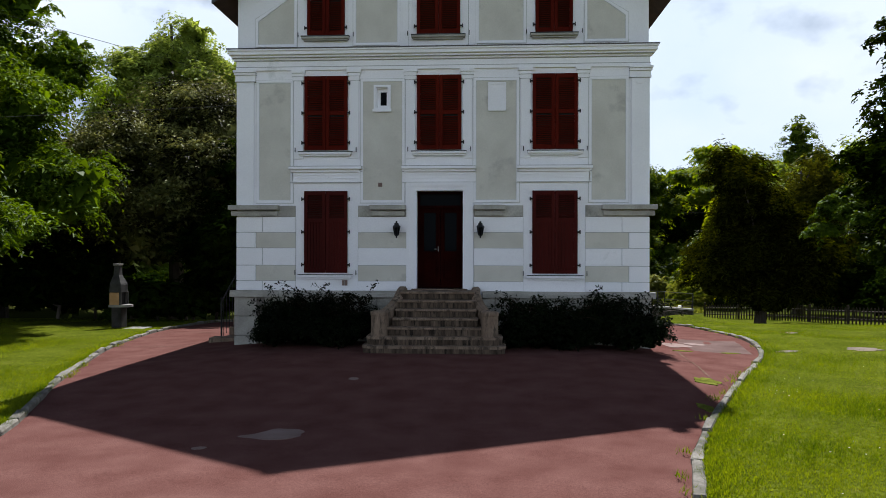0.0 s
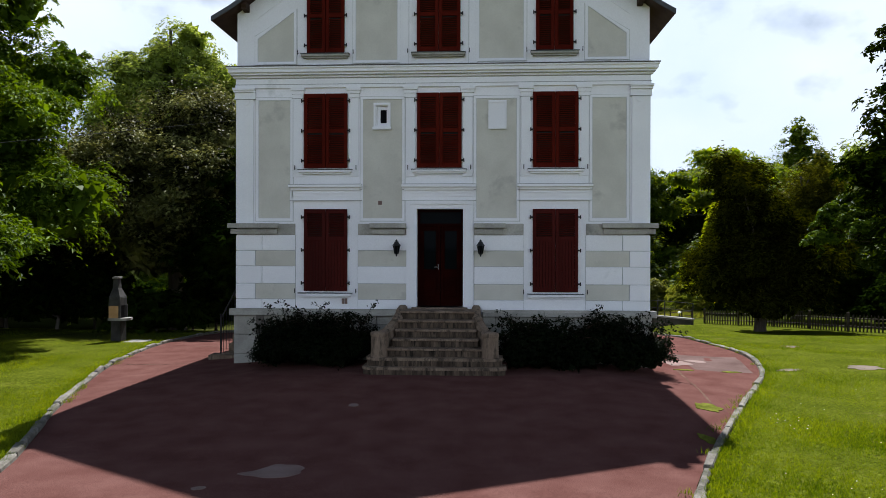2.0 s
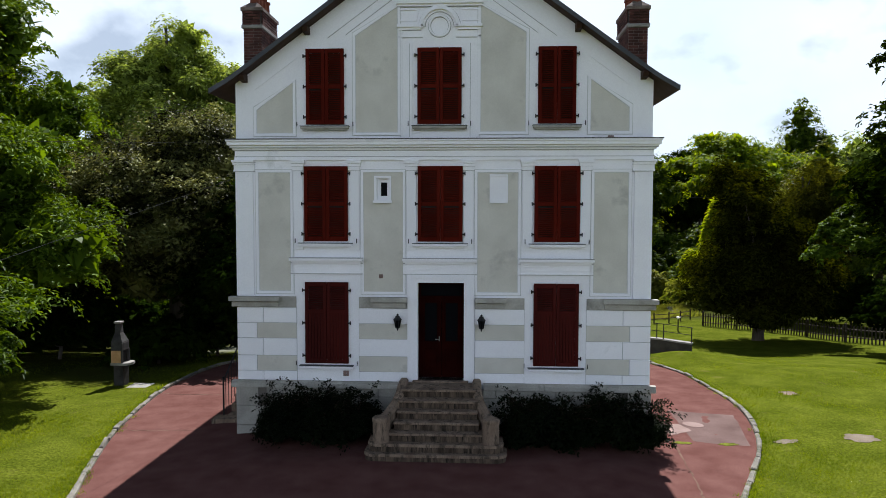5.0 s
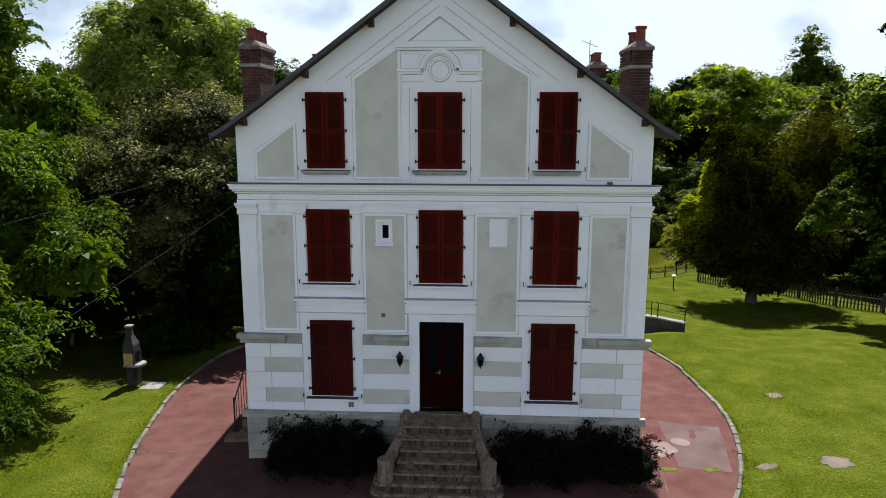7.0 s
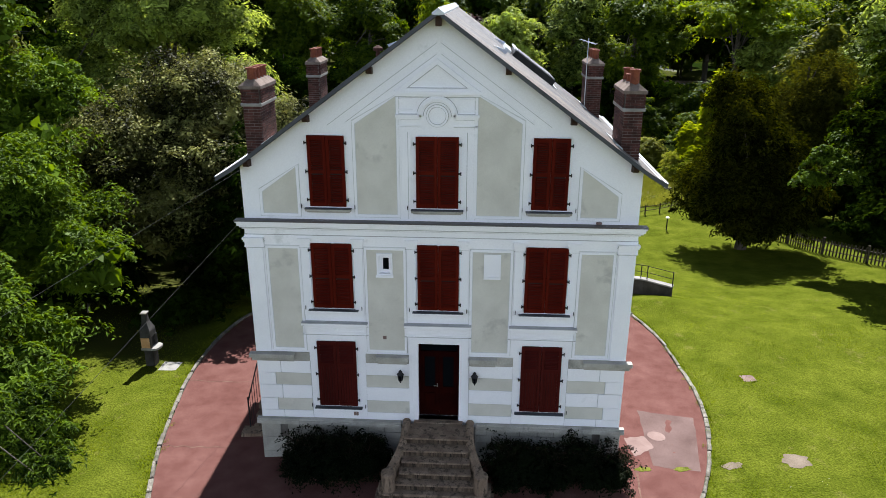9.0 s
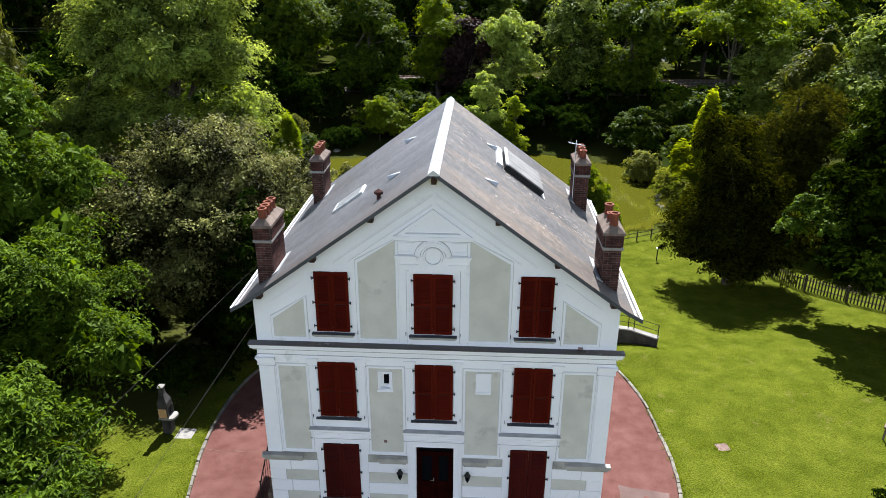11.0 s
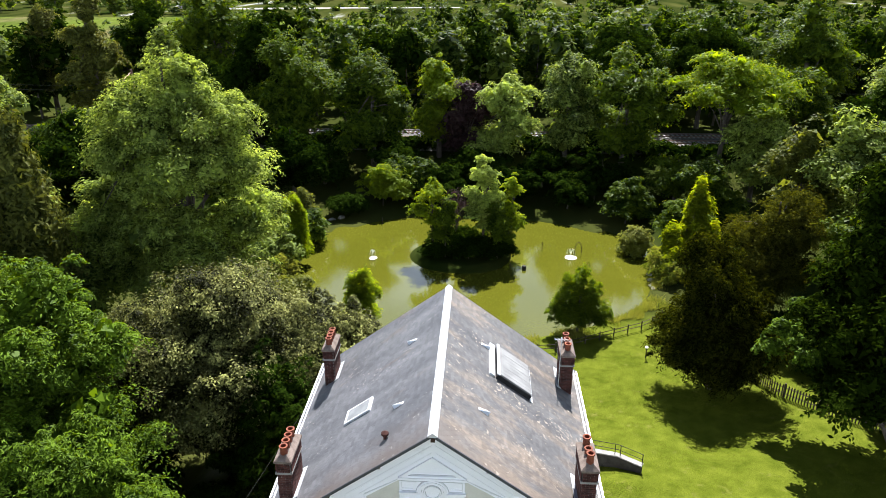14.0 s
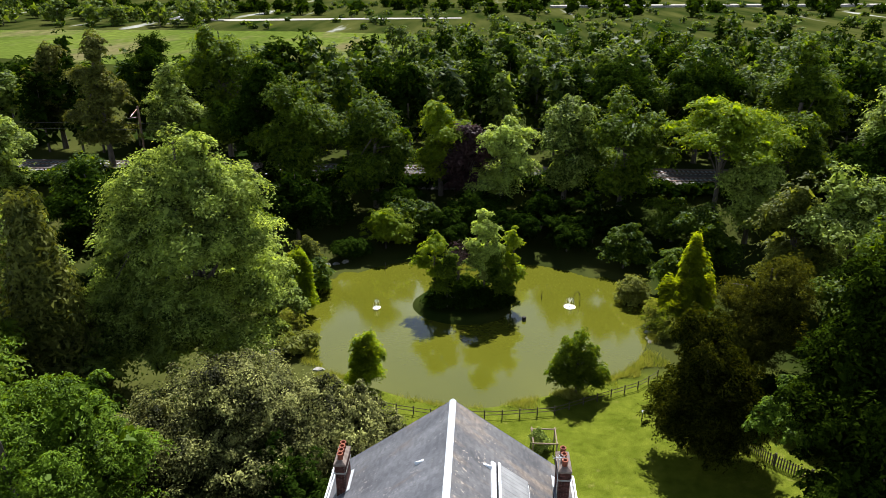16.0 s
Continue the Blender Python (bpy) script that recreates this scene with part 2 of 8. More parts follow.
M_MORTAR = material("pale_mortar", (0.11, 0.095, 0.085), (0.20, 0.18, 0.165), 5, 0.95, 0.4, 80, 0.15)
M_POT = material("terracotta_pot", (0.11, 0.033, 0.020), (0.23, 0.072, 0.036), 5, 0.8, 0.2, 50, 0.15)
M_TARMAC = material("pink_red_tarmac", (0.103, 0.046, 0.039), (0.145, 0.072, 0.062), 1.9, 0.95, 0.7, 70, 0.3, spec=0.0,
                    stain=(0.122, 0.061, 0.053), stain_scale=0.9, stain_at=0.6)
M_PATCH = material("grey_concrete_patch", (0.17, 0.112, 0.098), (0.25, 0.178, 0.158), 2.0, 0.9, 0.5, 90, 0.2)
M_KERB = material("kerb_limestone", (0.11, 0.10, 0.082), (0.225, 0.21, 0.18), 4, 0.9, 0.8, 30, 0.3, per_piece=0.18,
                  stain=(0.07, 0.075, 0.045), stain_scale=3, stain_at=0.52)
M_GRASS = material("mown_lawn", (0.054, 0.071, 0.006), (0.098, 0.116, 0.012), 1.2, 0.95, 0.85, 20, 0.55, spec=0.0,
                   stain=(0.125, 0.124, 0.028), stain_scale=1.5, stain_at=0.6, bump_distance=0.04)
M_SOIL = material("dry_soil", (0.12, 0.094, 0.066), (0.20, 0.16, 0.12), 2, 0.95, 0.6, 60, 0.25)
M_BARK = material("grey_brown_bark", (0.05, 0.042, 0.034), (0.12, 0.10, 0.08), 3, 0.95, 0.9, 18, 0.3, stretch=(1, 1, 0.3),
                  bump_distance=0.03)
# darker red, used on the ground-floor shutters only
M_RED_DARKER = material("darker_shutter_paint", (0.038, 0.005, 0.004), (0.062, 0.008, 0.006), 2.0, 0.6, 0.15, 50, 0.2, spec=0.06,
                     stretch=(1, 1, 0.25))
M_CONCRETE = material("grey_concrete", (0.19, 0.18, 0.165), (0.31, 0.30, 0.28), 2.5, 0.9, 0.4, 50, 0.12)
M_TILE_ORANGE = material("yellow_firebrick", (0.42, 0.24, 0.11), (0.55, 0.34, 0.17), 5, 0.85, 0.3, 60, 0.12)
M_LATTICE = material("weathered_fence_wood", (0.035, 0.028, 0.022), (0.08, 0.065, 0.05), 6, 0.9, 0.5, 40, 0.2)
M_GLASS = plain_glass("window_glass")
M_DARK = material("near_black", (0.01, 0.01, 0.01), (0.018, 0.018, 0.018), 2, 0.9, 0, 10, 0.1)

L_ACACIA = foliage("bright_pinnate_leaf", (0.009, 0.022, 0.0012), (0.110, 0.180, 0.013), 0.22)
L_HOLM = foliage("grey_green_leathery_leaf", (0.010, 0.012, 0.002), (0.375, 0.390, 0.120), 0.14, 0.5, 0.04, 0.24, 0.52, 0.98)
L_ASH = foliage("fresh_green_leaf", (0.026, 0.046, 0.006), (0.300, 0.372, 0.080), 0.38)
L_YEW = foliage("olive_needle", (0.005, 0.008, 0.001), (0.060, 0.066, 0.008), 0.2, spec=0.0)
L_YEW_BROWN = foliage("brownish_yew_needle", (0.009, 0.012, 0.002), (0.078, 0.082, 0.012), 0.2, spec=0.0)
L_OAK = foliage("mid_green_leaf", (0.014, 0.032, 0.002), (0.104, 0.150, 0.011), 0.38)
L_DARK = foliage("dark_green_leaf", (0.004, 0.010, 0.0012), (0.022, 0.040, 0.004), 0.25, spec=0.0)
L_LIME = foliage("yellow_green_leaf", (0.066, 0.108, 0.006), (0.185, 0.240, 0.016), 0.5)
L_PURPLE = foliage("purple_brown_leaf", (0.022, 0.012, 0.012), (0.062, 0.036, 0.032), 0.2)
L_OLIVE = foliage("dull_olive_leaf", (0.044, 0.056, 0.009), (0.165, 0.180, 0.034), 0.38)
L_CONIFER = foliage("brown_green_needle", (0.022, 0.030, 0.005), (0.140, 0.148, 0.028), 0.2)
# near-black: the shade at the front wall is put into this leaf tone
L_IVY = foliage("shaded_climber_leaf", (0.0025, 0.005, 0.0015), (0.007, 0.012, 0.003), 0.15)
L_BLADE = foliage("grass_blade", (0.036, 0.070, 0.003), (0.150, 0.186, 0.013), 0.4, 0.55, 0.04)
# shaded chestnut crown as a near-black leaf; its lit boughs use L_ACACIA
L_CHESTNUT = foliage("shaded_chestnut_leaf", (0.002, 0.004, 0.0006), (0.024, 0.042, 0.003), 0.16, spec=0.0)
L_WOODS = foliage("far_woodland_leaf", (0.010, 0.024, 0.003), (0.118, 0.160, 0.026), 0.35)
L_GOLD = foliage("golden_green_leaf", (0.10, 0.14, 0.007), (0.24, 0.285, 0.02), 0.45)
L_REED = foliage("reed_blade", (0.075, 0.11, 0.014), (0.20, 0.205, 0.045), 0.3, 0.6)


# ---- mesh helpers ----
def smooth(a, b, x):
    t = np.clip((np.asarray(x, float) - a) / (b - a), 0, 1)
    return t * t * (3 - 2 * t)


def mesh_of(name, bm, mat):
    me = bpy.data.meshes.new(name)
    bmesh.ops.recalc_face_normals(bm, faces=bm.faces)
    bm.to_mesh(me)
    bm.free()
    me.materials.append(mat)
    return me


def part(name, bm, mat, parent=None, label="", kind=""):
    """Link a bmesh (or a mesh) as one mesh object, under a thing or a part."""
    me = bm if isinstance(bm, bpy.types.Mesh) else mesh_of(name, bm, mat)
    ob = new(name, me)
    if parent:
        ob.parent = parent
        ob.matrix_parent_inverse = parent.matrix_world.inverted()
    if label:
        ob["label"] = label
    if kind:
        ob["kind"] = kind
    return ob


def thing(name, x, y, z, label, category, group="", kind=""):
    ob = new(name)
    ob.location = (x, y, z)
    ob.empty_display_size = 0.2
    bpy.context.view_layer.update()
    return tagged(ob, label, category, group, kind)


def box(bm, x0, x1, y0, y1, z0, z1, bevel=0.0):
    v = [bm.verts.new((x, y, z)) for x in (x0, x1) for y in (y0, y1) for z in (z0, z1)]
    fs = [bm.faces.new([v[i] for i in f]) for f in ((0, 1, 3, 2), (4, 6, 7, 5), (0, 4, 5, 1), (2, 3, 7, 6), (0, 2, 6, 4), (1, 5, 7, 3))]
    if bevel:
        es = list({e for f in fs for e in f.edges})
        bmesh.ops.bevel(bm, geom=es, offset=bevel, segments=1, affect="EDGES")
    return bm


def slab(x0, x1, y0, y1, z0, z1, bevel=0.0):
    return box(bmesh.new(), x0, x1, y0, y1, z0, z1, bevel)


def prism(bm, poly, y0, y1):
    """A polygon in x and z, drawn out from y0 to y1."""
    a = [bm.verts.new((x, y0, z)) for x, z in poly]
    b = [bm.verts.new((x, y1, z)) for x, z in poly]
    bm.faces.new(a)
    bm.faces.new(b[::-1])
    for i in range(len(a)):
        j = (i + 1) % len(a)
        bm.faces.new((a[i], b[i], b[j], a[j]))
    return bm


def frame_of(bm, outer, inner, y0, y1):
    """A closed ring between two polygons of as many corners, drawn out in y."""
    n = len(outer)
    o0, o1, i0, i1 = ([bm.verts.new((x, y, z)) for x, z in poly] for poly, y in ((outer, y0), (outer, y1), (inner, y0), (inner, y1)))
    for i in range(n):
        j = (i + 1) % n
        for f in ((o0[i], o0[j], i0[j], i0[i]), (o1[j], o1[i], i1[i], i1[j]), (o0[j], o0[i], o1[i], o1[j]), (i0[i], i0[j], i1[j], i1[i])):
            bm.faces.new(f)
    return bm


def tube(bm, pts, radii, sides=7, cap=True):
    """A round rod along a line of points."""
    rings = []
    up = Vector((0.13, 0.21, 0.97))
    for i, p in enumerate(pts):
        p = Vector(p)
        d = (Vector(pts[min(i + 1, len(pts) - 1)]) - Vector(pts[max(i - 1, 0)])).normalized()
        u = d.cross(up if abs(d.dot(up)) < 0.95 else Vector((1, 0, 0))).normalized()
        w = d.cross(u)
        r = radii[i] if hasattr(radii, "__len__") else radii
        rings.append([bm.verts.new(p + r * (math.cos(a) * u + math.sin(a) * w)) for a in (2 * math.pi * k / sides for k in range(sides))])
    for a, b in zip(rings, rings[1:]):
        for k in range(sides):
            bm.faces.new((a[k], a[(k + 1) % sides], b[(k + 1) % sides], b[k]))
    if cap:
        bm.faces.new(rings[0][::-1])
        bm.faces.new(rings[-1])
    return bm


def lathe(bm, profile, x=0.0, y=0.0, sides=16):
    """Turn a profile of (radius, z) round an upright axis."""
    rings = [[bm.verts.new((x + r * math.cos(2 * math.pi * k / sides), y + r * math.sin(2 * math.pi * k / sides), z)) for k in range(sides)]
             for r, z in profile]
    for a, b in zip(rings, rings[1:]):
        for k in range(sides):
            bm.faces.new((a[k], a[(k + 1) % sides], b[(k + 1) % sides], b[k]))
    bm.faces.new(rings[0][::-1])
    bm.faces.new(rings[-1])
    return bm


def raw_mesh(name, verts, faces, mat, flat=False):
    """A mesh from numpy arrays; faces all of one size."""
    me = bpy.data.meshes.new(name)
    verts, faces = np.asarray(verts, np.float32), np.asarray(faces, np.int32)
    k = faces.shape[1]
    me.vertices.add(len(verts))
    me.vertices.foreach_set("co", verts.ravel())
    me.loops.add(faces.size)
    me.loops.foreach_set("vertex_index", faces.ravel())
    me.polygons.add(len(faces))
    me.polygons.foreach_set("loop_start", np.arange(0, faces.size, k, dtype=np.int32))
    me.update(calc_edges=True)
    if flat:
        me.shade_flat()
    me.materials.append(mat)
    return me


# ---- the ground ----
DRIVE_Y = [-40, -10, 0, 5, 6.66, 7.76, 9.0, 11.1, 13.5, 15.7, 18.0, 20.0, 22.0, 24.0, 26.0, 28.0, 29.2]
DRIVE_L = [-3.5, -3.6, -3.9, -4.3, -4.45, -4.6, -5.05, -5.95, -6.85, -7.55, -8.05, -8.38, -8.5, -8.35, -7.9, -7.2, -6.6]
DRIVE_R = [1.6, 1.7, 1.9, 2.45, 2.91, 3.24, 3.76, 4.76, 5.93, 6.95, 7.6, 7.82, 7.75, 7.62, 7.2, 6.5, 6.0]


def spline(xs, ys, x):
    """Smooth curve through the given stations."""
    xs, ys, x = np.asarray(xs, float), np.asarray(ys, float), np.asarray(x, float)
    g = np.gradient(ys, xs)
    i = np.clip(np.searchsorted(xs, x) - 1, 0, len(xs) - 2)
    h = xs[i + 1] - xs[i]
    t = np.clip((x - xs[i]) / h, 0, 1)
    return (ys[i] * (1 + 2 * t) * (1 - t) ** 2 + g[i] * h * t * (1 - t) ** 2 + ys[i + 1] * t * t * (3 - 2 * t) + g[i + 1] * h * t * t * (t - 1))


def drive_left(y):
    return spline(DRIVE_Y, DRIVE_L, y)


def drive_right(y):
    return spline(DRIVE_Y, DRIVE_R, y)


POND = (0.5, 57.4, 15.5, 13.2)
WATER = -2.7


def pond_d(x, y):
    a = np.arctan2((y - POND[1]) / POND[3], (x - POND[0]) / POND[2])
    return np.sqrt(((x - POND[0]) / POND[2]) ** 2 + ((y - POND[1]) / POND[3]) ** 2) / (1 + 0.03 * np.sin(3 * a + 0.6) + 0.025 * np.sin(7 * a))


def island_d(x, y):
    return np.sqrt(((x + 0.6) / 5.2) ** 2 + ((y - 60.2) / 4.4) ** 2)


def land(x, y):
    """Height of the open ground."""
    x, y = np.asarray(x, float), np.asarray(y, float)
    z = spline([-400, 14, 18, 22, 25, 28, 34, 40, 46, 75, 84, 90, 96, 110, 140, 200, 400, 3000],
               [-0.2, -0.2, -0.26, -0.4, -0.55, -0.95, -1.75, -2.05, -2.25, -2.2, -0.8, 0.7, 0.7, 0.0, 0.0, 0.0, 0.0, 0.0], y)
    z = z + 0.24 * (1 - smooth(2.5, 7.0, np.abs(x))) * smooth(8.5, 13.5, y) * (1 - smooth(22, 27, y))
    z = z + 0.2 * smooth(13, 20, x) * smooth(26, 33, y) * (1 - smooth(42, 58, y))
    z = z + 0.5 * (1 - smooth(-30, -12, x)) * smooth(24, 34, y) * (1 - smooth(60, 80, y))
    z = z + 0.42 * np.exp(-((x - 8.7) / 1.9) ** 2 - ((y - 27.7) / 1.3) ** 2)
    d = pond_d(x, y)
    z = np.where(d < 1.12, z + (WATER - 0.9 - z) * (1 - smooth(0.93, 1.06, d)), z)
    return np.where(island_d(x, y) < 1.15, np.maximum(z, WATER + 0.35 - 1.2 * smooth(0.75, 1.12, island_d(x, y))), z)


def spread(a, b, step, far, grow):
    """Stations that are dense from a to b and thin out to far on both sides."""
    mid = list(np.arange(a, b + step / 2, step))
    lo, hi, s = [], [], step
    p, q = a, b
    while q < far:
        s *= grow
        p, q = p - s, q + s
        lo.append(p)
        hi.append(q)
    return np.array(lo[::-1] + mid + hi)


def drive_side(x, y):
    """Below nought inside the drive."""
    return np.maximum(np.maximum(drive_left(y) - x, x - drive_right(y)), y - 29.2)


gx, gy = spread(-36, 36, 0.45, 2600, 1.16), spread(-6, 76, 0.45, 2600, 1.16)
X, Y = np.meshgrid(gx, gy)
Z = land(X, Y)
inside = drive_side(X, Y)
Z = Z + 0.05 * smooth(0.05, 0.5, inside) - 0.12 * (1 - smooth(-0.3, 0.12, inside))
relief = np.array([noise.noise(Vector((x * 0.45, y * 0.45, 0))) for x, y in zip(X.ravel(), Y.ravel())]).reshape(X.shape)
Z = Z + 0.05 * relief * smooth(0.3, 1.5, inside)
nx, ny = len(gx), len(gy)
idx = np.arange(nx * ny).reshape(ny, nx)
quads = np.stack([idx[:-1, :-1], idx[:-1, 1:], idx[1:, 1:], idx[1:, :-1]], -1).reshape(-1, 4)
ground_me = raw_mesh("ground", np.stack([X, Y, Z], -1).reshape(-1, 3), quads, M_GRASS)
ground_me.polygons.foreach_set("use_smooth", [True] * len(quads))
# rough ground mask, widened under the west trees to paint their shade darker
wild_shade = np.maximum(smooth(8.6, 10.4, -X) * smooth(20.6, 22.2, Y + 0.4 * X + 5), smooth(46, 50, Y))
wild_shade = np.maximum(np.maximum(wild_shade, smooth(20, 24, np.abs(X - 2))), 0.0)
zone = ground_me.attributes.new("wild_shade", "FLOAT", "POINT")
zone.data.foreach_set("value", wild_shade.ravel().astype(np.float32))
gn, gl = M_GRASS.node_tree.nodes, M_GRASS.node_tree.links
att = gn.new("ShaderNodeAttribute")
att.attribute_name = "wild_shade"
hsv = next(q for q in gn if q.type == "HUE_SAT")
rough_mix = gn.new("ShaderNodeMix")
rough_mix.data_type = "RGBA"
fields = gn.new("ShaderNodeTexNoise")
fields.inputs["Scale"].default_value = 0.045
fields.inputs["Detail"].default_value = 8
pos = gn.new("ShaderNodeNewGeometry")
fmap = gn.new("ShaderNodeMapping")
fmap.inputs["Scale"].default_value = (1.6, 0.25, 1.0)
gl.new(pos.outputs["Position"], fmap.inputs["Vector"])
gl.new(fmap.outputs["Vector"], fields.inputs["Vector"])
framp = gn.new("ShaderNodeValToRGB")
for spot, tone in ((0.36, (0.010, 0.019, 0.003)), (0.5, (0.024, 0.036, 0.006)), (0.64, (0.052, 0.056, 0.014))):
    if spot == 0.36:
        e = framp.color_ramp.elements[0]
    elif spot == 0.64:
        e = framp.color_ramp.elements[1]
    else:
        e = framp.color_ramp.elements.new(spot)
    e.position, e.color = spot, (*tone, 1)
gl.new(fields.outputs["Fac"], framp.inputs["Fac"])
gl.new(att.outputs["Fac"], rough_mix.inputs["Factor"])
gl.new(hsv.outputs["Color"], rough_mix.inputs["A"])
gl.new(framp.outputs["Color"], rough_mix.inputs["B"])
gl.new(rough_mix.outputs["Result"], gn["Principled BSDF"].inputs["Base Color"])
calm = gn.new("ShaderNodeMath")
calm.operation = "SUBTRACT"
calm.inputs[0].default_value = 1.0
gl.new(att.outputs["Fac"], calm.inputs[1])
gl.new(calm.outputs["Value"], next(q for q in gn if q.type == "BUMP").inputs["Strength"])
tagged(new("ground", ground_me), "mown green lawn sloping down to the pond", "lawn", kind="structure")


def at_ground(x, y):
    return float(land(x, y))


ys = np.arange(-40, 29.21, 0.4)
rows_v, cols = [], 25
for y in ys:
    a, b = float(drive_left(y)), float(drive_right(y))
    for k in range(cols):
        x = a + (b - a) * k / (cols - 1)
        rows_v.append((x, y, at_ground(x, y)))
idx = np.arange(len(rows_v)).reshape(len(ys), cols)
dq = np.stack([idx[:-1, :-1], idx[:-1, 1:], idx[1:, 1:], idx[1:, :-1]], -1).reshape(-1, 4)
drive_me = raw_mesh("road", rows_v, dq, M_TARMAC)
drive_me.polygons.foreach_set("use_smooth", [True] * len(dq))
tagged(new("road", drive_me), "pinkish red tarmac drive round the house", "driveway", kind="structure")


def lawn_height(x, y):
    """Height of the turf, with its slight unevenness."""
    q = float(drive_side(x, y))
    return at_ground(x, y) + 0.05 * float(smooth(0.05, 0.5, q)) + 0.05 * noise.noise(Vector((x * 0.45, y * 0.45, 0))) * float(smooth(0.3, 1.5, q))


def disc_patch(name, x, y, rx, ry, turn, mat, label, category, lift=0.006, tail=0.0, seed=1, base=at_ground, rough=1.0):
    """A thin flat patch with an uneven edge, lying on the ground."""
    bm = bmesh.new()
    rnd = random.Random(seed)
    ph = [rnd.uniform(0, 6) for _ in range(3)]
    ring, low = [], []
    for k in range(44):
        a = 2 * math.pi * k / 44
        r = 1 + rough * (0.07 * math.sin(2 * a + ph[0]) + 0.05 * math.sin(5 * a + ph[1]) + 0.03 * math.sin(9 * a + ph[2]))
        if tail:
            r *= 1 + tail * max(0, -math.cos(a)) ** 6
            sy = 1 - 0.55 * max(0, -math.cos(a))
        else:
            sy = 1
        u, v = rx * r * math.cos(a), ry * r * math.sin(a) * sy
        px, py = x + u * math.cos(turn) - v * math.sin(turn), y + u * math.sin(turn) + v * math.cos(turn)
        ring.append(bm.verts.new((px, py, base(px, py) + lift)))
        low.append(bm.verts.new((px, py, base(px, py) - 0.02)))
    c = bm.verts.new((x, y, base(x, y) + lift))
    for k in range(44):
        j = (k + 1) % 44
        bm.faces.new((c, ring[k], ring[j]))
        bm.faces.new((ring[k], low[k], low[j], ring[j]))
    return tagged(part(name, bm, mat), label, category, kind="structure")

# ---- the house ----
M_JOINT_PALE = material("soft_grey_joint", (0.56, 0.56, 0.55), (0.68, 0.68, 0.67), 3, 0.9, 0.2, 40, 0.15)
# also for strips at the mouldings: ledge dirt plus their painted shadow lines
M_JOINT_SHADE = material("grimy_joint_shade", (0.33, 0.33, 0.33), (0.48, 0.48, 0.47), 3, 0.9, 0.2, 40, 0.2)
F = 15.7            # front wall
BACK = 24.1
HALF = 4.58
RIDGE_Z, SLOPE = 11.21, 0.727
house = thing("house", 0, 19.8, 0.0, "tall white and grey-green rendered villa with dark red shutters", "house")


def roof_line(x):
    """Height of the underside of the roof over the walls."""
    return RIDGE_Z - 0.10 - SLOPE * abs(x)


OPEN = [(-3.05, -2.07, 1.54, 3.38), (-0.515, 0.515, 1.2, 3.38), (2.05, 3.04, 1.54, 3.38),
        (-3.05, -2.07, 4.29, 5.96), (-0.51, 0.48, 4.29, 5.96), (2.05, 3.04, 4.29, 5.96),
        (-2.99, -2.14, 6.87, 8.53), (-0.52, 0.45, 6.87, 8.53), (2.11, 2.93, 6.87, 8.53),
        (-1.41, -1.17, 5.22, 5.67)]


def pierced_wall(y0, y1, openings):
    bm = bmesh.new()
    cuts = sorted({-HALF, 0.0, HALF, *(o[0] for o in openings), *(o[1] for o in openings)})
    for a, b in zip(cuts, cuts[1:]):
        c = (a + b) / 2
        holes = sorted((o[2], o[3]) for o in openings if o[0] < c < o[1])
        z = -0.4
        for lo, hi in holes:
            prism(bm, [(a, z), (b, z), (b, lo), (a, lo)], y0, y1)
            z = hi
        prism(bm, [(a, z), (b, z), (b, roof_line(b)), (a, roof_line(a))], y0, y1)
    bmesh.ops.remove_doubles(bm, verts=bm.verts, dist=0.0005)
    return bm


part("wall", pierced_wall(F, F + 0.42, OPEN), M_WHITE, house)
part("wall", pierced_wall(BACK - 0.42, BACK, []), M_WHITE, house)
for s in (-1, 1):
    part("wall", slab(min(s * HALF, s * (HALF - 0.42)), max(s * HALF, s * (HALF - 0.42)), F + 0.42, BACK - 0.42, -0.4, roof_line(HALF)), M_WHITE, house)
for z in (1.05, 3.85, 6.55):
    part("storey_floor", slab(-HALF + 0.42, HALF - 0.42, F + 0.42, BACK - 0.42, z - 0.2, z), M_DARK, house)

# plinth of limestone blocks, with its projecting top course
part("plinth", slab(-HALF - 0.03, HALF + 0.03, F - 0.035, F, -0.35, 1.0), M_MORTAR, house)
rnd = random.Random(3)
for s in (-1, 1):
    for k, (z0, z1) in enumerate(((-0.3, 0.12), (0.13, 0.56), (0.57, 0.99))):
        w = 0.62 if k % 2 else 0.5
        a, b = (-HALF - 0.05, -HALF - 0.05 + w) if s < 0 else (HALF + 0.05 - w, HALF + 0.05)
        part("corner_block", slab(a, b, F - 0.075, F - 0.03, z0, z1, 0.008), M_STONE, house)
for z0, z1 in ((-0.3, -0.02), (-0.01, 0.3), (0.31, 0.58), (0.59, 0.8), (0.81, 0.99)):
    for side in (-1, 1):
        x = 0.95
        while x < 3.85:
            w = min(rnd.uniform(0.28, 0.6), 3.95 - x)
            a, b = (x, x + w - 0.012) if side > 0 else (-x - w + 0.012, -x)
            part("block", slab(a, b, F - 0.06 - rnd.uniform(0, 0.012), F - 0.03, z0, z1, 0.007), M_STONE, house)
            x += w
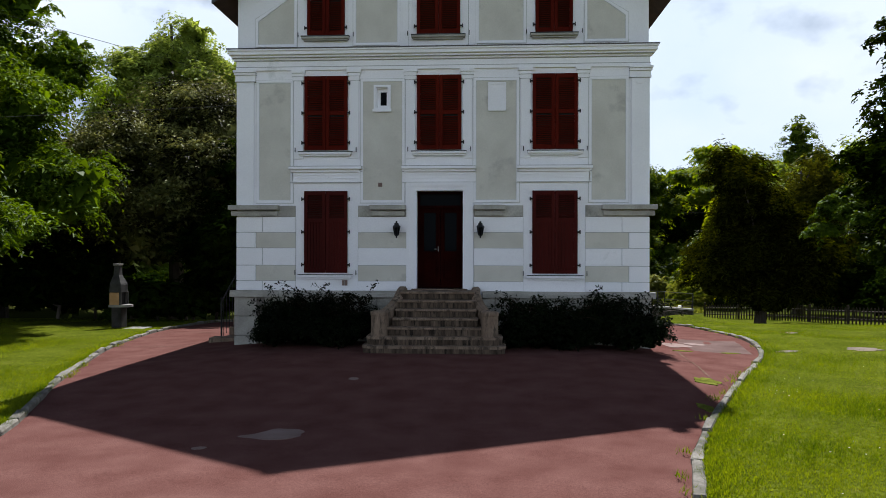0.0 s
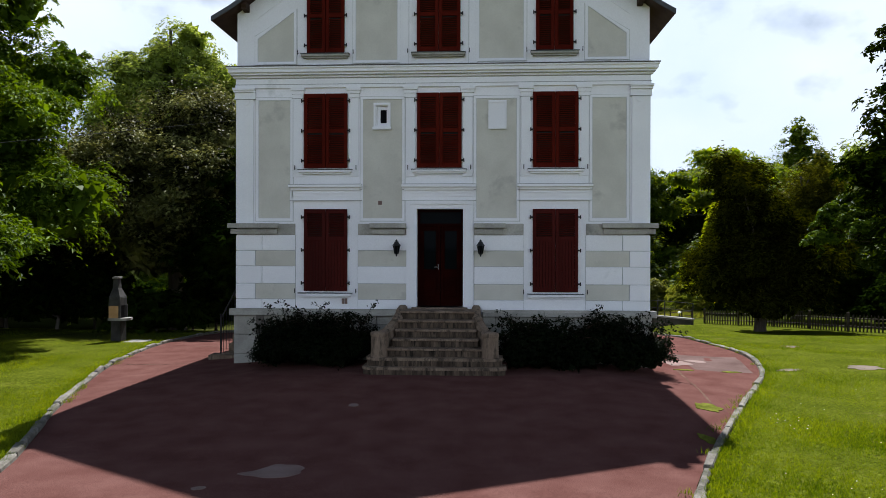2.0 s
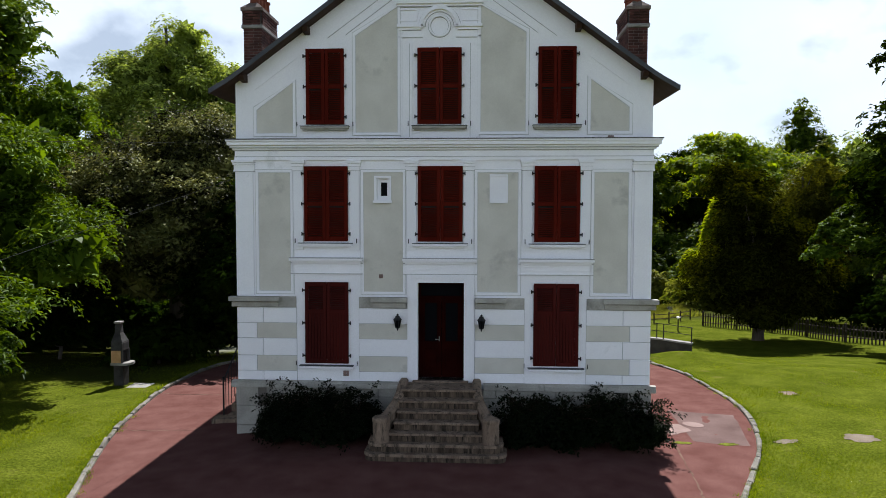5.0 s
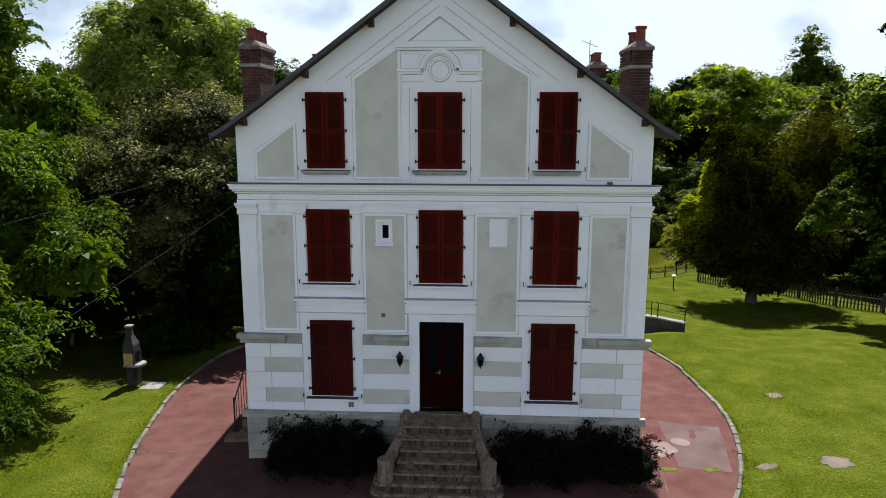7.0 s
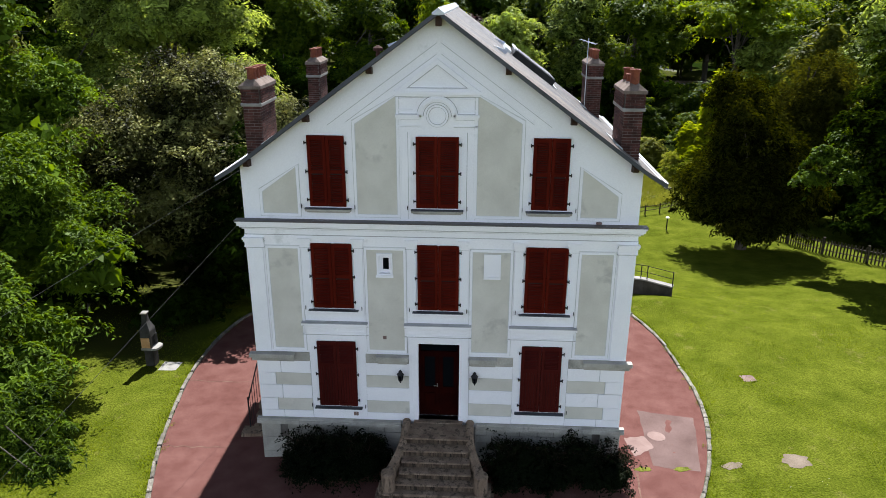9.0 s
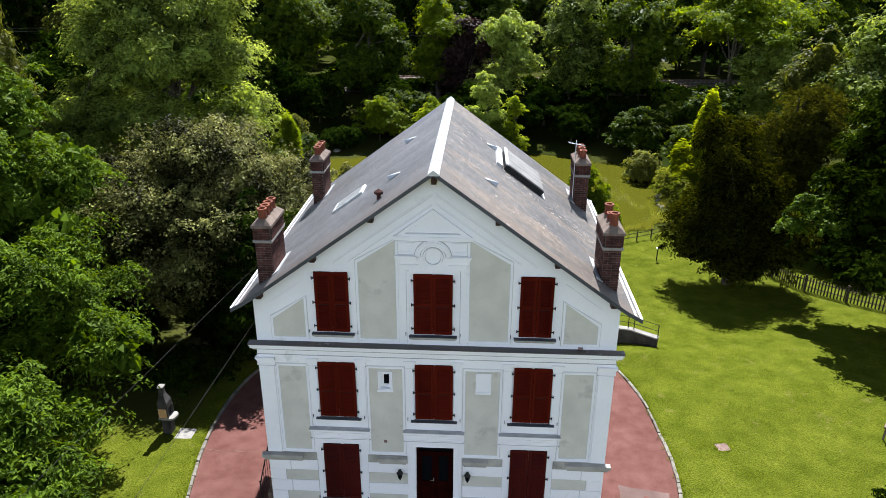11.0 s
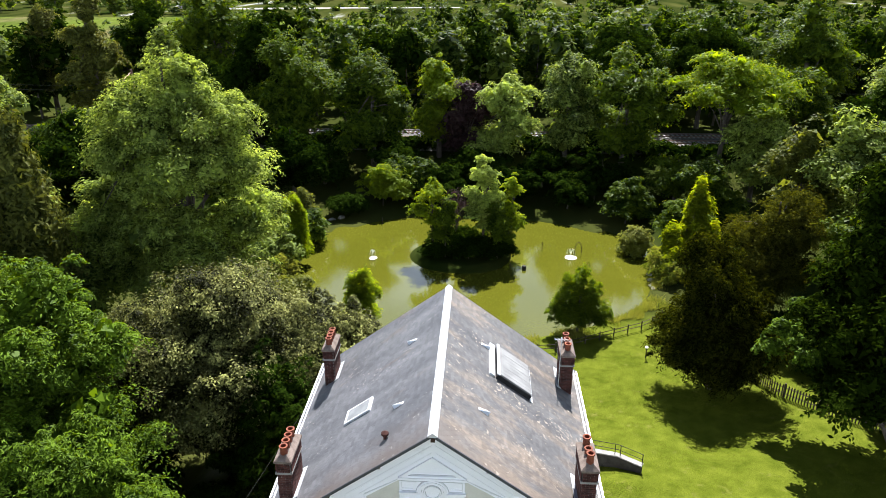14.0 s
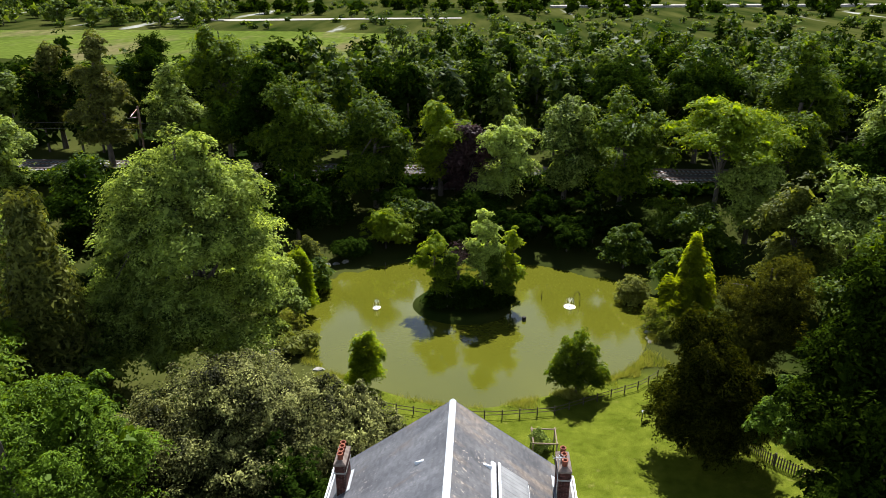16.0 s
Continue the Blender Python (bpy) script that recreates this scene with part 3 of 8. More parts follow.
for a, b in ((-4.72, -3.6), (-3.6, -2.2), (-2.2, -0.95), (0.95, 2.3), (2.3, 3.65), (3.65, 4.72)):
    bm = slab(a + 0.003, b - 0.003, F - 0.15, F, 1.0, 1.1, 0.01)
    prism(bm, [(a + 0.003, 1.1), (b - 0.003, 1.1), (b - 0.003, 1.145), (a + 0.003, 1.145)], F - 0.12, F)
    part("plinth_course", bm, M_STONE, house)

# ground floor bands: white and grey-green courses, quoins, grey string course
part("course_bed", slab(-HALF - 0.005, -3.24, F - 0.004, F, 1.15, 2.8), M_JOINT_SHADE, house)
part("course_bed", slab(-1.835, -0.735, F - 0.004, F, 1.15, 2.8), M_JOINT_SHADE, house)
part("course_bed", slab(0.755, 1.855, F - 0.004, F, 1.15, 2.8), M_JOINT_SHADE, house)
part("course_bed", slab(3.205, HALF + 0.005, F - 0.004, F, 1.15, 2.8), M_JOINT_SHADE, house)
BANDS = [(1.15, 1.355, M_WHITE), (1.365, 1.705, M_PANEL), (1.715, 2.095, M_WHITE), (2.105, 2.445, M_PANEL), (2.455, 2.795, M_WHITE)]
for a, b in ((-4.0, -3.25), (-1.83, -0.74), (0.76, 1.85), (3.21, 4.0)):
    for k, (z0, z1, mat) in enumerate(BANDS):
        lo, hi = a, b
        if a == -4.0:
            lo = -4.0 if k % 2 == 0 else -4.15
        if b == 4.0:
            hi = 4.0 if k % 2 == 0 else 4.15
        part("course", slab(lo, hi, F - (0.02 if mat == M_WHITE else 0.012), F, z0, z1, 0.004), mat, house)
for s in (-1, 1):
    for k, (z0, z1, mat) in enumerate(BANDS):
        e = 4.01 if k % 2 == 0 else 4.16
        a, b = (-HALF - 0.02, -e) if s < 0 else (e, HALF + 0.02)
        part("quoin", slab(a, b, F - 0.03, F, z0, z1, 0.006), M_WHITE, house)
for a, b, pa, pb in ((-4.74, -3.25, -4.74, -3.6), (-1.83, -0.74, -1.55, -0.74), (0.76, 1.85, 0.76, 1.45), (3.21, 4.74, 3.55, 4.74)):
    part("string_course", slab(max(a, -HALF), min(b, HALF), F - 0.03, F, 2.8, 3.05, 0.005), M_STONE, house)
    bm = slab(pa, pb, F - 0.2, F - 0.03, 2.95, 3.055, 0.008)
    box(bm, pa + 0.04, pb - 0.04, F - 0.10, F - 0.03, 2.82, 2.93, 0.006)
    part("string_moulding", bm, M_STONE, house)




def panel(poly, name="render_panel"):
    """A grey-green field with a white raised border."""
    cx, cz = sum(p[0] for p in poly) / len(poly), sum(p[1] for p in poly) / len(poly)
    part(name, prism(bmesh.new(), poly, F - 0.008, F), M_PANEL, house)
    grow = lambda d: [(x + d * (1 if x > cx else -1), z + d * (1 if z > cz else -1)) for x, z in poly]
    part("panel_border", frame_of(bmesh.new(), grow(0.055), poly, F - 0.03, F), M_WHITE, house)
    part("panel_joint", frame_of(bmesh.new(), grow(0.072), grow(0.056), F - 0.004, F), M_JOINT_PALE, house)
    part("panel_joint", frame_of(bmesh.new(), grow(0.0), grow(-0.014), F - 0.012, F - 0.008), M_JOINT_PALE, house)


for a, b in ((-4.09, -3.36), (0.80, 1.70), (3.34, 4.09)):
    panel([(a, 3.17), (b, 3.17), (b, 5.82), (a, 5.82)])

for poly in ([(-1.72, 3.17), (-0.84, 3.17), (-0.84, 5.14), (-1.72, 5.14)], [(-1.72, 5.14), (-1.48, 5.14), (-1.48, 5.74), (-1.72, 5.74)],
             [(-1.10, 5.14), (-0.84, 5.14), (-0.84, 5.74), (-1.10, 5.74)], [(-1.72, 5.74), (-0.84, 5.74), (-0.84, 5.82), (-1.72, 5.82)]):
    part("render_panel", prism(bmesh.new(), poly, F - 0.008, F), M_PANEL, house)
ring = lambda e: [(-1.72 - e, 3.17 - e), (-0.84 + e, 3.17 - e), (-0.84 + e, 5.82 + e), (-1.72 - e, 5.82 + e)]
part("panel_border", frame_of(bmesh.new(), ring(0.055), ring(0.0), F - 0.03, F), M_WHITE, house)
part("panel_joint", frame_of(bmesh.new(), ring(0.072), ring(0.056), F - 0.004, F), M_JOINT_PALE, house)

# corner pilasters and capitals, smaller capitals beside the windows
for s in (-1, 1):
    bm = slab(*sorted((s * 4.2, s * (HALF + 0.015))), F - 0.045, F, 3.06, 5.84, 0.005)
    part("pilaster", bm, M_WHITE, house)
    bm = bmesh.new()
    for z0, z1, d in ((5.84, 5.88, 0.07), (5.88, 5.99, 0.06), (5.99, 6.04, 0.10), (6.04, 6.09, 0.13)):
        box(bm, *sorted((s * 4.16, s * (HALF + 0.01 + d * 0.5))), F - d, F, z0, z1)
    part("capital", bm, M_WHITE, house)
    for z, q in ((5.84, 0.074), (5.99, 0.064), (6.04, 0.104)):
        part("grime_line", slab(*sorted((s * 4.15, s * (HALF + 0.03))), F - q, F - 0.001, z - 0.006, z + 0.006), M_JOINT_SHADE, house)
    bow = [math.pi * k / 8 for k in range(9)]
    swag = [(s * 4.38 + r * math.cos(a), 5.8 - r * math.sin(a)) for r, arc in ((0.10, bow), (0.06, bow[::-1])) for a in arc]
    part("ornament", prism(bmesh.new(), swag, F - 0.06, F - 0.04), M_WHITE, house)
for c, h in ((-2.555, 0.82), (-0.02, 0.82), (2.53, 0.82)):
    for s in (-1, 1):
        x0, x1 = sorted((c + s * 0.52, c + s * (h - 0.08)))
        part("window_pilaster", slab(x0, x1, F - 0.03, F, 4.1, 5.86, 0.004), M_WHITE, house)
        bm = bmesh.new()
        for z0, z1, d, e in ((5.86, 5.95, 0.045, 0.01), (5.95, 6.02, 0.065, 0.03), (6.02, 6.09, 0.09, 0.05)):
            box(bm, x0 - e, x1 + e, F - d, F, z0, z1)
        part("small_capital", bm, M_WHITE, house)
        for z, q in ((5.855, 0.034), (5.952, 0.05), (6.02, 0.07)):
            part("grime_line", slab(x0 - 0.03, x1 + 0.03, F - q, F - 0.001, z - 0.006, z + 0.006), M_JOINT_SHADE, house)
    bm = bmesh.new()
    for z0, z1, d in ((3.56, 3.60, 0.05), (3.60, 3.80, 0.03), (3.80, 3.86, 0.09), (3.86, 3.915, 0.16)):
        box(bm, c - h + (0.0 if d > 0.1 else 0.05), c + h - (0.0 if d > 0.1 else 0.05), F - d, F, z0, z1)
    part("window_cornice", bm, M_WHITE, house)
    for z, y in ((3.915, F - 0.163), (3.86, F - 0.093), (3.80, F - 0.053), (3.56, F - 0.053)):
        part("grime_line", slab(c - h, c + h, y, F - 0.001, z + 0.001, z + 0.014), M_JOINT_SHADE, house)
    for s in (-1, 1):
        for z in (3.655, 3.735):
            part("fillet", slab(*sorted((c + s * 0.14, c + s * 0.72)), F - 0.045, F - 0.03, z, z + 0.02), M_WHITE, house)
    oval = [(c + 0.07 * math.cos(a), 3.70 + 0.045 * math.sin(a)) for a in np.linspace(0, 2 * math.pi, 13)[:-1]]
    part("rosette", prism(bmesh.new(), oval, F - 0.055, F - 0.03), M_WHITE, house)

# entablature under the gable
bm = bmesh.new()
box(bm, -HALF - 0.03, HALF + 0.03, F - 0.05, F, 6.09, 6.17)
box(bm, -HALF - 0.02, HALF + 0.02, F - 0.04, F, 6.17, 6.31)
part("frieze", bm, M_WHITE, house)
for z0, z1, d in ((6.31, 6.36, 0.09), (6.36, 6.41, 0.14), (6.41, 6.49, 0.2), (6.49, 6.53, 0.23)):
    part("cornice_moulding", slab(-HALF - d * 0.75, HALF + d * 0.75, F - d, F, z0, z1, 0.006), M_WHITE, house)
for z, y in ((6.36, 0.145), (6.165, 0.055), (6.30, 0.045)):
    part("grime_line", slab(-HALF - y * 0.7, HALF + y * 0.7, F - y, F - 0.001, z - 0.006, z + 0.008), M_JOINT_SHADE, house)
part("cornice_flashing", slab(-HALF - 0.19, HALF + 0.19, F - 0.245, F - 0.003, 6.531, 6.55), M_SLATE, house)

# gable
panel([(-4.11, 6.68), (-3.28, 6.68), (-3.28, 7.80), (-4.11, 7.20)])
panel([(3.24, 6.70), (4.08, 6.70), (4.08, 7.22), (3.24, 7.83)])
panel([(-1.89, 6.69), (-0.95, 6.69), (-0.95, 9.42), (-1.89, 8.80)])
panel([(0.86, 6.70), (1.85, 6.70), (1.85, 8.84), (0.86, 9.44)])
for s in (-1, 1):
    # a narrow moulding that follows the slope
    for off, w, far in ((0.62, 0.035, 2.5), (0.86, 0.025, 2.1)):
        pts = [(s * 0.05, RIDGE_Z - off), (s * far, RIDGE_Z - off - SLOPE * (far - 0.05)), (s * far, RIDGE_Z - off - SLOPE * (far - 0.05) - w * 1.25), (s * 0.05, RIDGE_Z - off - w * 1.25)]
        part("raking_moulding", prism(bmesh.new(), pts, F - 0.02, F), M_WHITE, house)
        low = [(x, z - 0.012) for x, z in (pts[3], pts[2])]
        part("grime_line", prism(bmesh.new(), [pts[3], pts[2], low[1], low[0]], F - 0.005, F), M_JOINT_SHADE, house)
    pts = [(s * 3.2, roof_line(3.2) - 0.42), (s * 4.15, roof_line(4.15) - 0.42), (s * 4.15, roof_line(4.15) - 0.46), (s * 3.2, roof_line(3.2) - 0.46)]
    part("raking_moulding", prism(bmesh.new(), pts, F - 0.02, F), M_WHITE, house)
    for x0, x1, z1 in ((0.60, 0.66, 8.62), (0.82, 0.86, 9.0)):
        part("raised_strip", slab(*sorted((s * x0 - 0.03, s * x1 - 0.03)), F - 0.025, F, 6.6, z1), M_WHITE, house)
        part("grime_line", slab(*sorted((s * x1 - 0.03, s * (x1 + 0.012) - 0.03)), F - 0.004, F, 6.6, z1), M_JOINT_SHADE, house)
C = -0.035
bm = bmesh.new()
frame_of(bm, [(C - 0.92, 9.53), (C + 0.92, 9.53), (C, 10.22)], [(C - 0.68, 9.59), (C + 0.68, 9.59), (C, 10.1)], F - 0.07, F)
box(bm, C - 0.95, C + 0.95, F - 0.10, F, 9.46, 9.53)
box(bm, C - 0.92, C + 0.92, F - 0.05, F, 9.41, 9.46)
part("pediment", bm, M_WHITE, house)
bm = frame_of(bmesh.new(), [(C - 0.67, 9.592), (C + 0.67, 9.592), (C, 10.095)], [(C - 0.63, 9.604), (C + 0.63, 9.604), (C, 10.078)], F - 0.004, F)
box(bm, C - 0.93, C + 0.93, F - 0.054, F - 0.001, 9.40, 9.412)
part("grime_line", bm, M_JOINT_SHADE, house)
bm = bmesh.new()
arc = [math.pi * k / 14 for k in range(15)]
for r0, r1, d in ((0.36, 0.41, 0.09), (0.41, 0.45, 0.06), (0.32, 0.36, 0.04)):
    for a0, a1 in zip(arc, arc[1:]):
        prism(bm, [(C + r0 * math.cos(a0), 8.98 + r0 * math.sin(a0)), (C + r1 * math.cos(a0), 8.98 + r1 * math.sin(a0)),
                   (C + r1 * math.cos(a1), 8.98 + r1 * math.sin(a1)), (C + r0 * math.cos(a1), 8.98 + r0 * math.sin(a1))], F - d, F)
for s in (-1, 1):
    box(bm, *sorted((C + s * 0.36, C + s * 0.93)), F - 0.09, F, 8.96, 9.02)
    box(bm, *sorted((C + s * 0.40, C + s * 0.91)), F - 0.05, F, 8.91, 8.96)
    box(bm, *sorted((C + s * 0.36, C + s * 0.9)), F - 0.03, F, 8.75, 8.78)
    frame_of(bm, [(C + s * 0.50, 9.1), (C + s * 0.88, 9.1), (C + s * 0.88, 9.36), (C + s * 0.44, 9.36)],
             [(C + s * 0.54, 9.125), (C + s * 0.855, 9.125), (C + s * 0.855, 9.335), (C + s * 0.50, 9.335)], F - 0.025, F)
part("arched_moulding", bm, M_WHITE, house)
bm = bmesh.new()
ring = np.linspace(0, 2 * math.pi, 29)
for a0, a1 in zip(ring, ring[1:]):
    prism(bm, [(C + r * math.cos(a), 8.99 + r * math.sin(a)) for r, a in ((0.2, a0), (0.24, a0), (0.24, a1), (0.2, a1))], F - 0.05, F)
part("medallion", bm, M_WHITE, house)
bm = bmesh.new()
for r in (0.193, 0.247, 0.312, 0.457):
    arcs = ring if r < 0.3 else ring[:15]
    zc = 8.99 if r < 0.3 else 8.98
    for a0, a1 in zip(arcs, arcs[1:]):
        prism(bm, [(C + q * math.cos(a), zc + q * math.sin(a)) for q, a in ((r - 0.006, a0), (r + 0.006, a0), (r + 0.006, a1), (r - 0.006, a1))], F - 0.004, F)
for s in (-1, 1):
    box(bm, *sorted((C + s * 0.46, C + s * 0.92)), F - 0.006, F - 0.001, 9.022, 9.034)
    box(bm, *sorted((C + s * 0.40, C + s * 0.91)), F - 0.006, F - 0.001, 8.897, 8.909)
    box(bm, *sorted((C + s * 0.36, C + s * 0.9)), F - 0.006, F - 0.001, 8.738, 8.75)
part("grime_line", bm, M_JOINT_SHADE, house)


# windows, sills, shutters
def window(x0, x1, z0, z1):
    bm = bmesh.new()
    frame_of(bm, [(x0, z0), (x1, z0), (x1, z1), (x0, z1)], [(x0 + 0.06, z0 + 0.06), (x1 - 0.06, z0 + 0.06), (x1 - 0.06, z1 - 0.06), (x0 + 0.06, z1 - 0.06)], F + 0.17, F + 0.24)
    c = (x0 + x1) / 2
    box(bm, c - 0.04, c + 0.04, F + 0.17, F + 0.24, z0 + 0.06, z1 - 0.06)
    w = part("window", bm, M_WHITE, house)
    for a, b in ((x0 + 0.06, c - 0.04), (c + 0.04, x1 - 0.06)):
        part("pane", slab(a, b, F + 0.2, F + 0.208, z0 + 0.06, z1 - 0.06), M_GLASS, w)
    bm = slab(x0 - 0.11, x1 + 0.11, F - 0.13, F - 0.001, z0 - 0.1, z0 - 0.045, 0.008)
    box(bm, x0 - 0.07, x1 + 0.07, F - 0.09, F - 0.001, z0 - 0.13, z0 - 0.1)
    part("sill", bm, M_STONE if z0 > 6 else M_WHITE, w)
    part("sill_flashing", slab(x0 - 0.12, x1 + 0.12, F - 0.14, F - 0.001, z0 - 0.044, z0 - 0.03), M_BARGE, w)
    return w


SLATS = {}


def shutter(x0, x1, z0, z1, louvre_from, paint):
    """One leaf: stiles, rails, slanting louvres above, upright boards below."""
    y0, y1 = F - 0.045, F - 0.008
    st = 0.075
    zm = z0 + (z1 - z0) * (0.5 if louvre_from <= z0 + 0.1 else (louvre_from - z0) / (z1 - z0))
    bm = bmesh.new()
    for a, b in ((x0, x0 + st), (x1 - st, x1)):
        box(bm, a, b, y0, y1, z0, z1, 0.004)
    for a, b in ((z0, z0 + 0.09), (z1 - 0.09, z1), (zm - 0.045, zm + 0.045)):
        box(bm, x0 + st, x1 - st, y0 + 0.002, y1, a, b)
    leaf = part("shutter", bm, paint, house)
    key = (round(x1 - x0, 3), paint.name)
    if key not in SLATS:
        bm = bmesh.new()
        tilted = [(0.006, 0.004), (0.010, -0.003), (y1 - y0 - 0.003, 0.018), (y1 - y0 - 0.007, 0.025)]
        a = [bm.verts.new((0, y, q)) for y, q in tilted]
        b = [bm.verts.new((x1 - x0 - 2 * st, y, q)) for y, q in tilted]
        bm.faces.new(a)
        bm.faces.new(b[::-1])
        for i in range(4):
            bm.faces.new((a[i], b[i], b[(i + 1) % 4], a[(i + 1) % 4]))
        SLATS[key] = mesh_of("louvre", bm, paint)
    slat = SLATS[key]
    fields = [(max(louvre_from, z0 + 0.09), z1 - 0.09)]
    z = fields[0][0]
    while z < z1 - 0.1:
        if abs(z + 0.02 - zm) > 0.06:
            ob = new("louvre", slat)
            ob.location = (x0 + st, y0, z)
            ob.parent = leaf
            ob.matrix_parent_inverse = leaf.matrix_world.inverted()
        z += 0.042
    # black sheet added behind the louvres as the shade in their gaps
    part("gap_shade", slab(x0 + st, x1 - st, y1 + 0.001, y1 + 0.006, z0 + 0.09, z1 - 0.09), M_DARK, leaf)
    if louvre_from > z0 + 0.1:
        n = 5
        w = (x1 - x0 - 2 * st) / n
        for k in range(n):
            part("board", slab(x0 + st + k * w + 0.003, x0 + st + (k + 1) * w - 0.003, y0 + 0.01, y1, z0 + 0.09, zm - 0.045, 0.003), paint, leaf)
    return leaf


def hinge(x, z, s, leaf):
    bm = slab(*sorted((x, x + s * 0.07)), F - 0.06, F - 0.04, z - 0.018, z + 0.018, 0.004)
    tube(bm, [(x + s * 0.06, F - 0.05, z - 0.04), (x + s * 0.06, F - 0.05, z + 0.04)], 0.014, 6)
    part("hinge", bm, M_IRON, leaf)


for k, (x0, x1, z0, z1) in enumerate(OPEN[:9]):
    if k == 1:
        continue
    w = window(x0, x1, z0, z1)
    c = (x0 + x1) / 2
    low = z0 + (z1 - z0) * 0.64 if k in (0, 2) else z0 + 0.09
    left = shutter(x0 + 0.002, c - 0.004, z0 + 0.005, z1 - 0.005, low, M_RED_DARKER if k in (0, 2) else M_RED)
    right = shutter(c + 0.004, x1 - 0.002, z0 + 0.005, z1 - 0.005, low, M_RED_DARKER if k in (0, 2) else M_RED)
    for q in (0.1, 0.5, 0.9):
        hinge(x0 + 0.01, z0 + (z1 - z0) * q, -1, left)
        hinge(x1 - 0.01, z0 + (z1 - z0) * q, 1, right)
    for s, x in ((-1, x0 - 0.2), (1, x1 + 0.2)):
        bm = slab(x - 0.008, x + 0.008, F - 0.07, F - 0.05, z0 - 0.04, z0 + 0.06)
        tube(bm, [(x, F - 0.05, z0), (x, F, z0)], 0.008, 5)
        part("shutter_catch", bm, M_IRON, w)

# small window and blind panel of the first floor
bm = bmesh.new()
frame_of(bm, [(-1.48, 5.14), (-1.10, 5.14), (-1.10, 5.74), (-1.48, 5.74)], [(-1.43, 5.22), (-1.15, 5.22), (-1.15, 5.69), (-1.43, 5.69)], F - 0.05, F)
box(bm, -1.5, -1.08, F - 0.08, F - 0.05, 5.14, 5.2)
small = part("window", bm, M_WHITE, house, "small square window with a white frame")
bm = bmesh.new()
frame_of(bm, [(-1.41, 5.22), (-1.17, 5.22), (-1.17, 5.67), (-1.41, 5.67)], [(-1.34, 5.30), (-1.20, 5.30), (-1.20, 5.60), (-1.34, 5.60)], F + 0.06, F + 0.12)
part("sash", bm, M_WHITE, small)
part("pane", slab(-1.34, -1.20, F + 0.09, F + 0.098, 5.30, 5.60), M_GLASS, small)
bm = slab(1.1, 1.45, F - 0.03, F, 5.19, 5.74)
frame_of(bm, [(1.07, 5.14), (1.47, 5.14), (1.47, 5.77), (1.07, 5.77)], [(1.11, 5.2), (1.43, 5.2), (1.43, 5.73), (1.11, 5.73)], F - 0.055, F - 0.03)
part("blind_panel", bm, M_WHITE, house)
part("plate", slab(-1.38, -1.29, F - 0.02, F - 0.008, 3.47, 3.56, 0.003), M_PATCH, house, "small grey metal plate")
bm = bmesh.new()
for a in (-2.19, -2.125):
    box(bm, a, a + 0.055, F - 0.03, F, 1.26, 1.38)
part("vent", bm, M_PATCH, house, "two small grey vent grilles")
part("junction_box", slab(3.62, 3.74, F - 0.06, F, 6.56, 6.61, 0.005), M_PATCH, house)

# front door in its deep surround
bm = bmesh.new()
frame_of(bm, [(-0.72, 1.16), (0.72, 1.16), (0.72, 3.54), (-0.72, 3.54)], [(-0.515, 1.16), (0.515, 1.16), (0.515, 3.38), (-0.515, 3.38)], F - 0.04, F)
part("door_surround", bm, M_WHITE, house)
part("door_moulding", frame_of(bmesh.new(), [(-0.74, 1.16), (0.74, 1.16), (0.74, 3.56), (-0.74, 3.56)], [(-0.66, 1.16), (0.66, 1.16), (0.66, 3.48), (-0.66, 3.48)], F - 0.065, F - 0.04), M_WHITE, house)
bm = bmesh.new()
frame_of(bm, [(-0.515, 1.2), (0.515, 1.2), (0.515, 3.38), (-0.515, 3.38)], [(-0.46, 1.2), (0.46, 1.2), (0.46, 3.32), (-0.46, 3.32)], F + 0.2, F + 0.3)
box(bm, -0.46, 0.46, F + 0.2, F + 0.3, 3.0, 3.06)
door = part("door", bm, M_DOOR, house, "dark red double door with glazed upper panels")
for a, b in ((-0.46, -0.005), (0.005, 0.46)):
    bm = bmesh.new()
    frame_of(bm, [(a, 1.21), (b, 1.21), (b, 3.0), (a, 3.0)], [(a + 0.09, 2.03), (b - 0.09, 2.03), (b - 0.09, 2.9), (a + 0.09, 2.9)], F + 0.22, F + 0.27)
    box(bm, a + 0.09, b - 0.09, F + 0.205, F + 0.22, 1.42, 1.86, 0.01)
    part("leaf", bm, M_DOOR, door)
    part("pane", slab(a + 0.09, b - 0.09, F + 0.245, F + 0.252, 2.03, 2.9), M_GLASS, door)
part("pane", slab(-0.46, 0.46, F + 0.245, F + 0.252, 3.06, 3.32), M_GLASS, door)
bm = slab(-0.055, -0.035, F + 0.21, F + 0.22, 2.03, 2.14)
tube(bm, [(-0.045, F + 0.22, 2.08), (-0.045, F + 0.18, 2.08), (-0.14, F + 0.18, 2.08)], 0.008, 7)
part("door_handle", bm, M_CONCRETE, door, "dull grey metal lever handle")


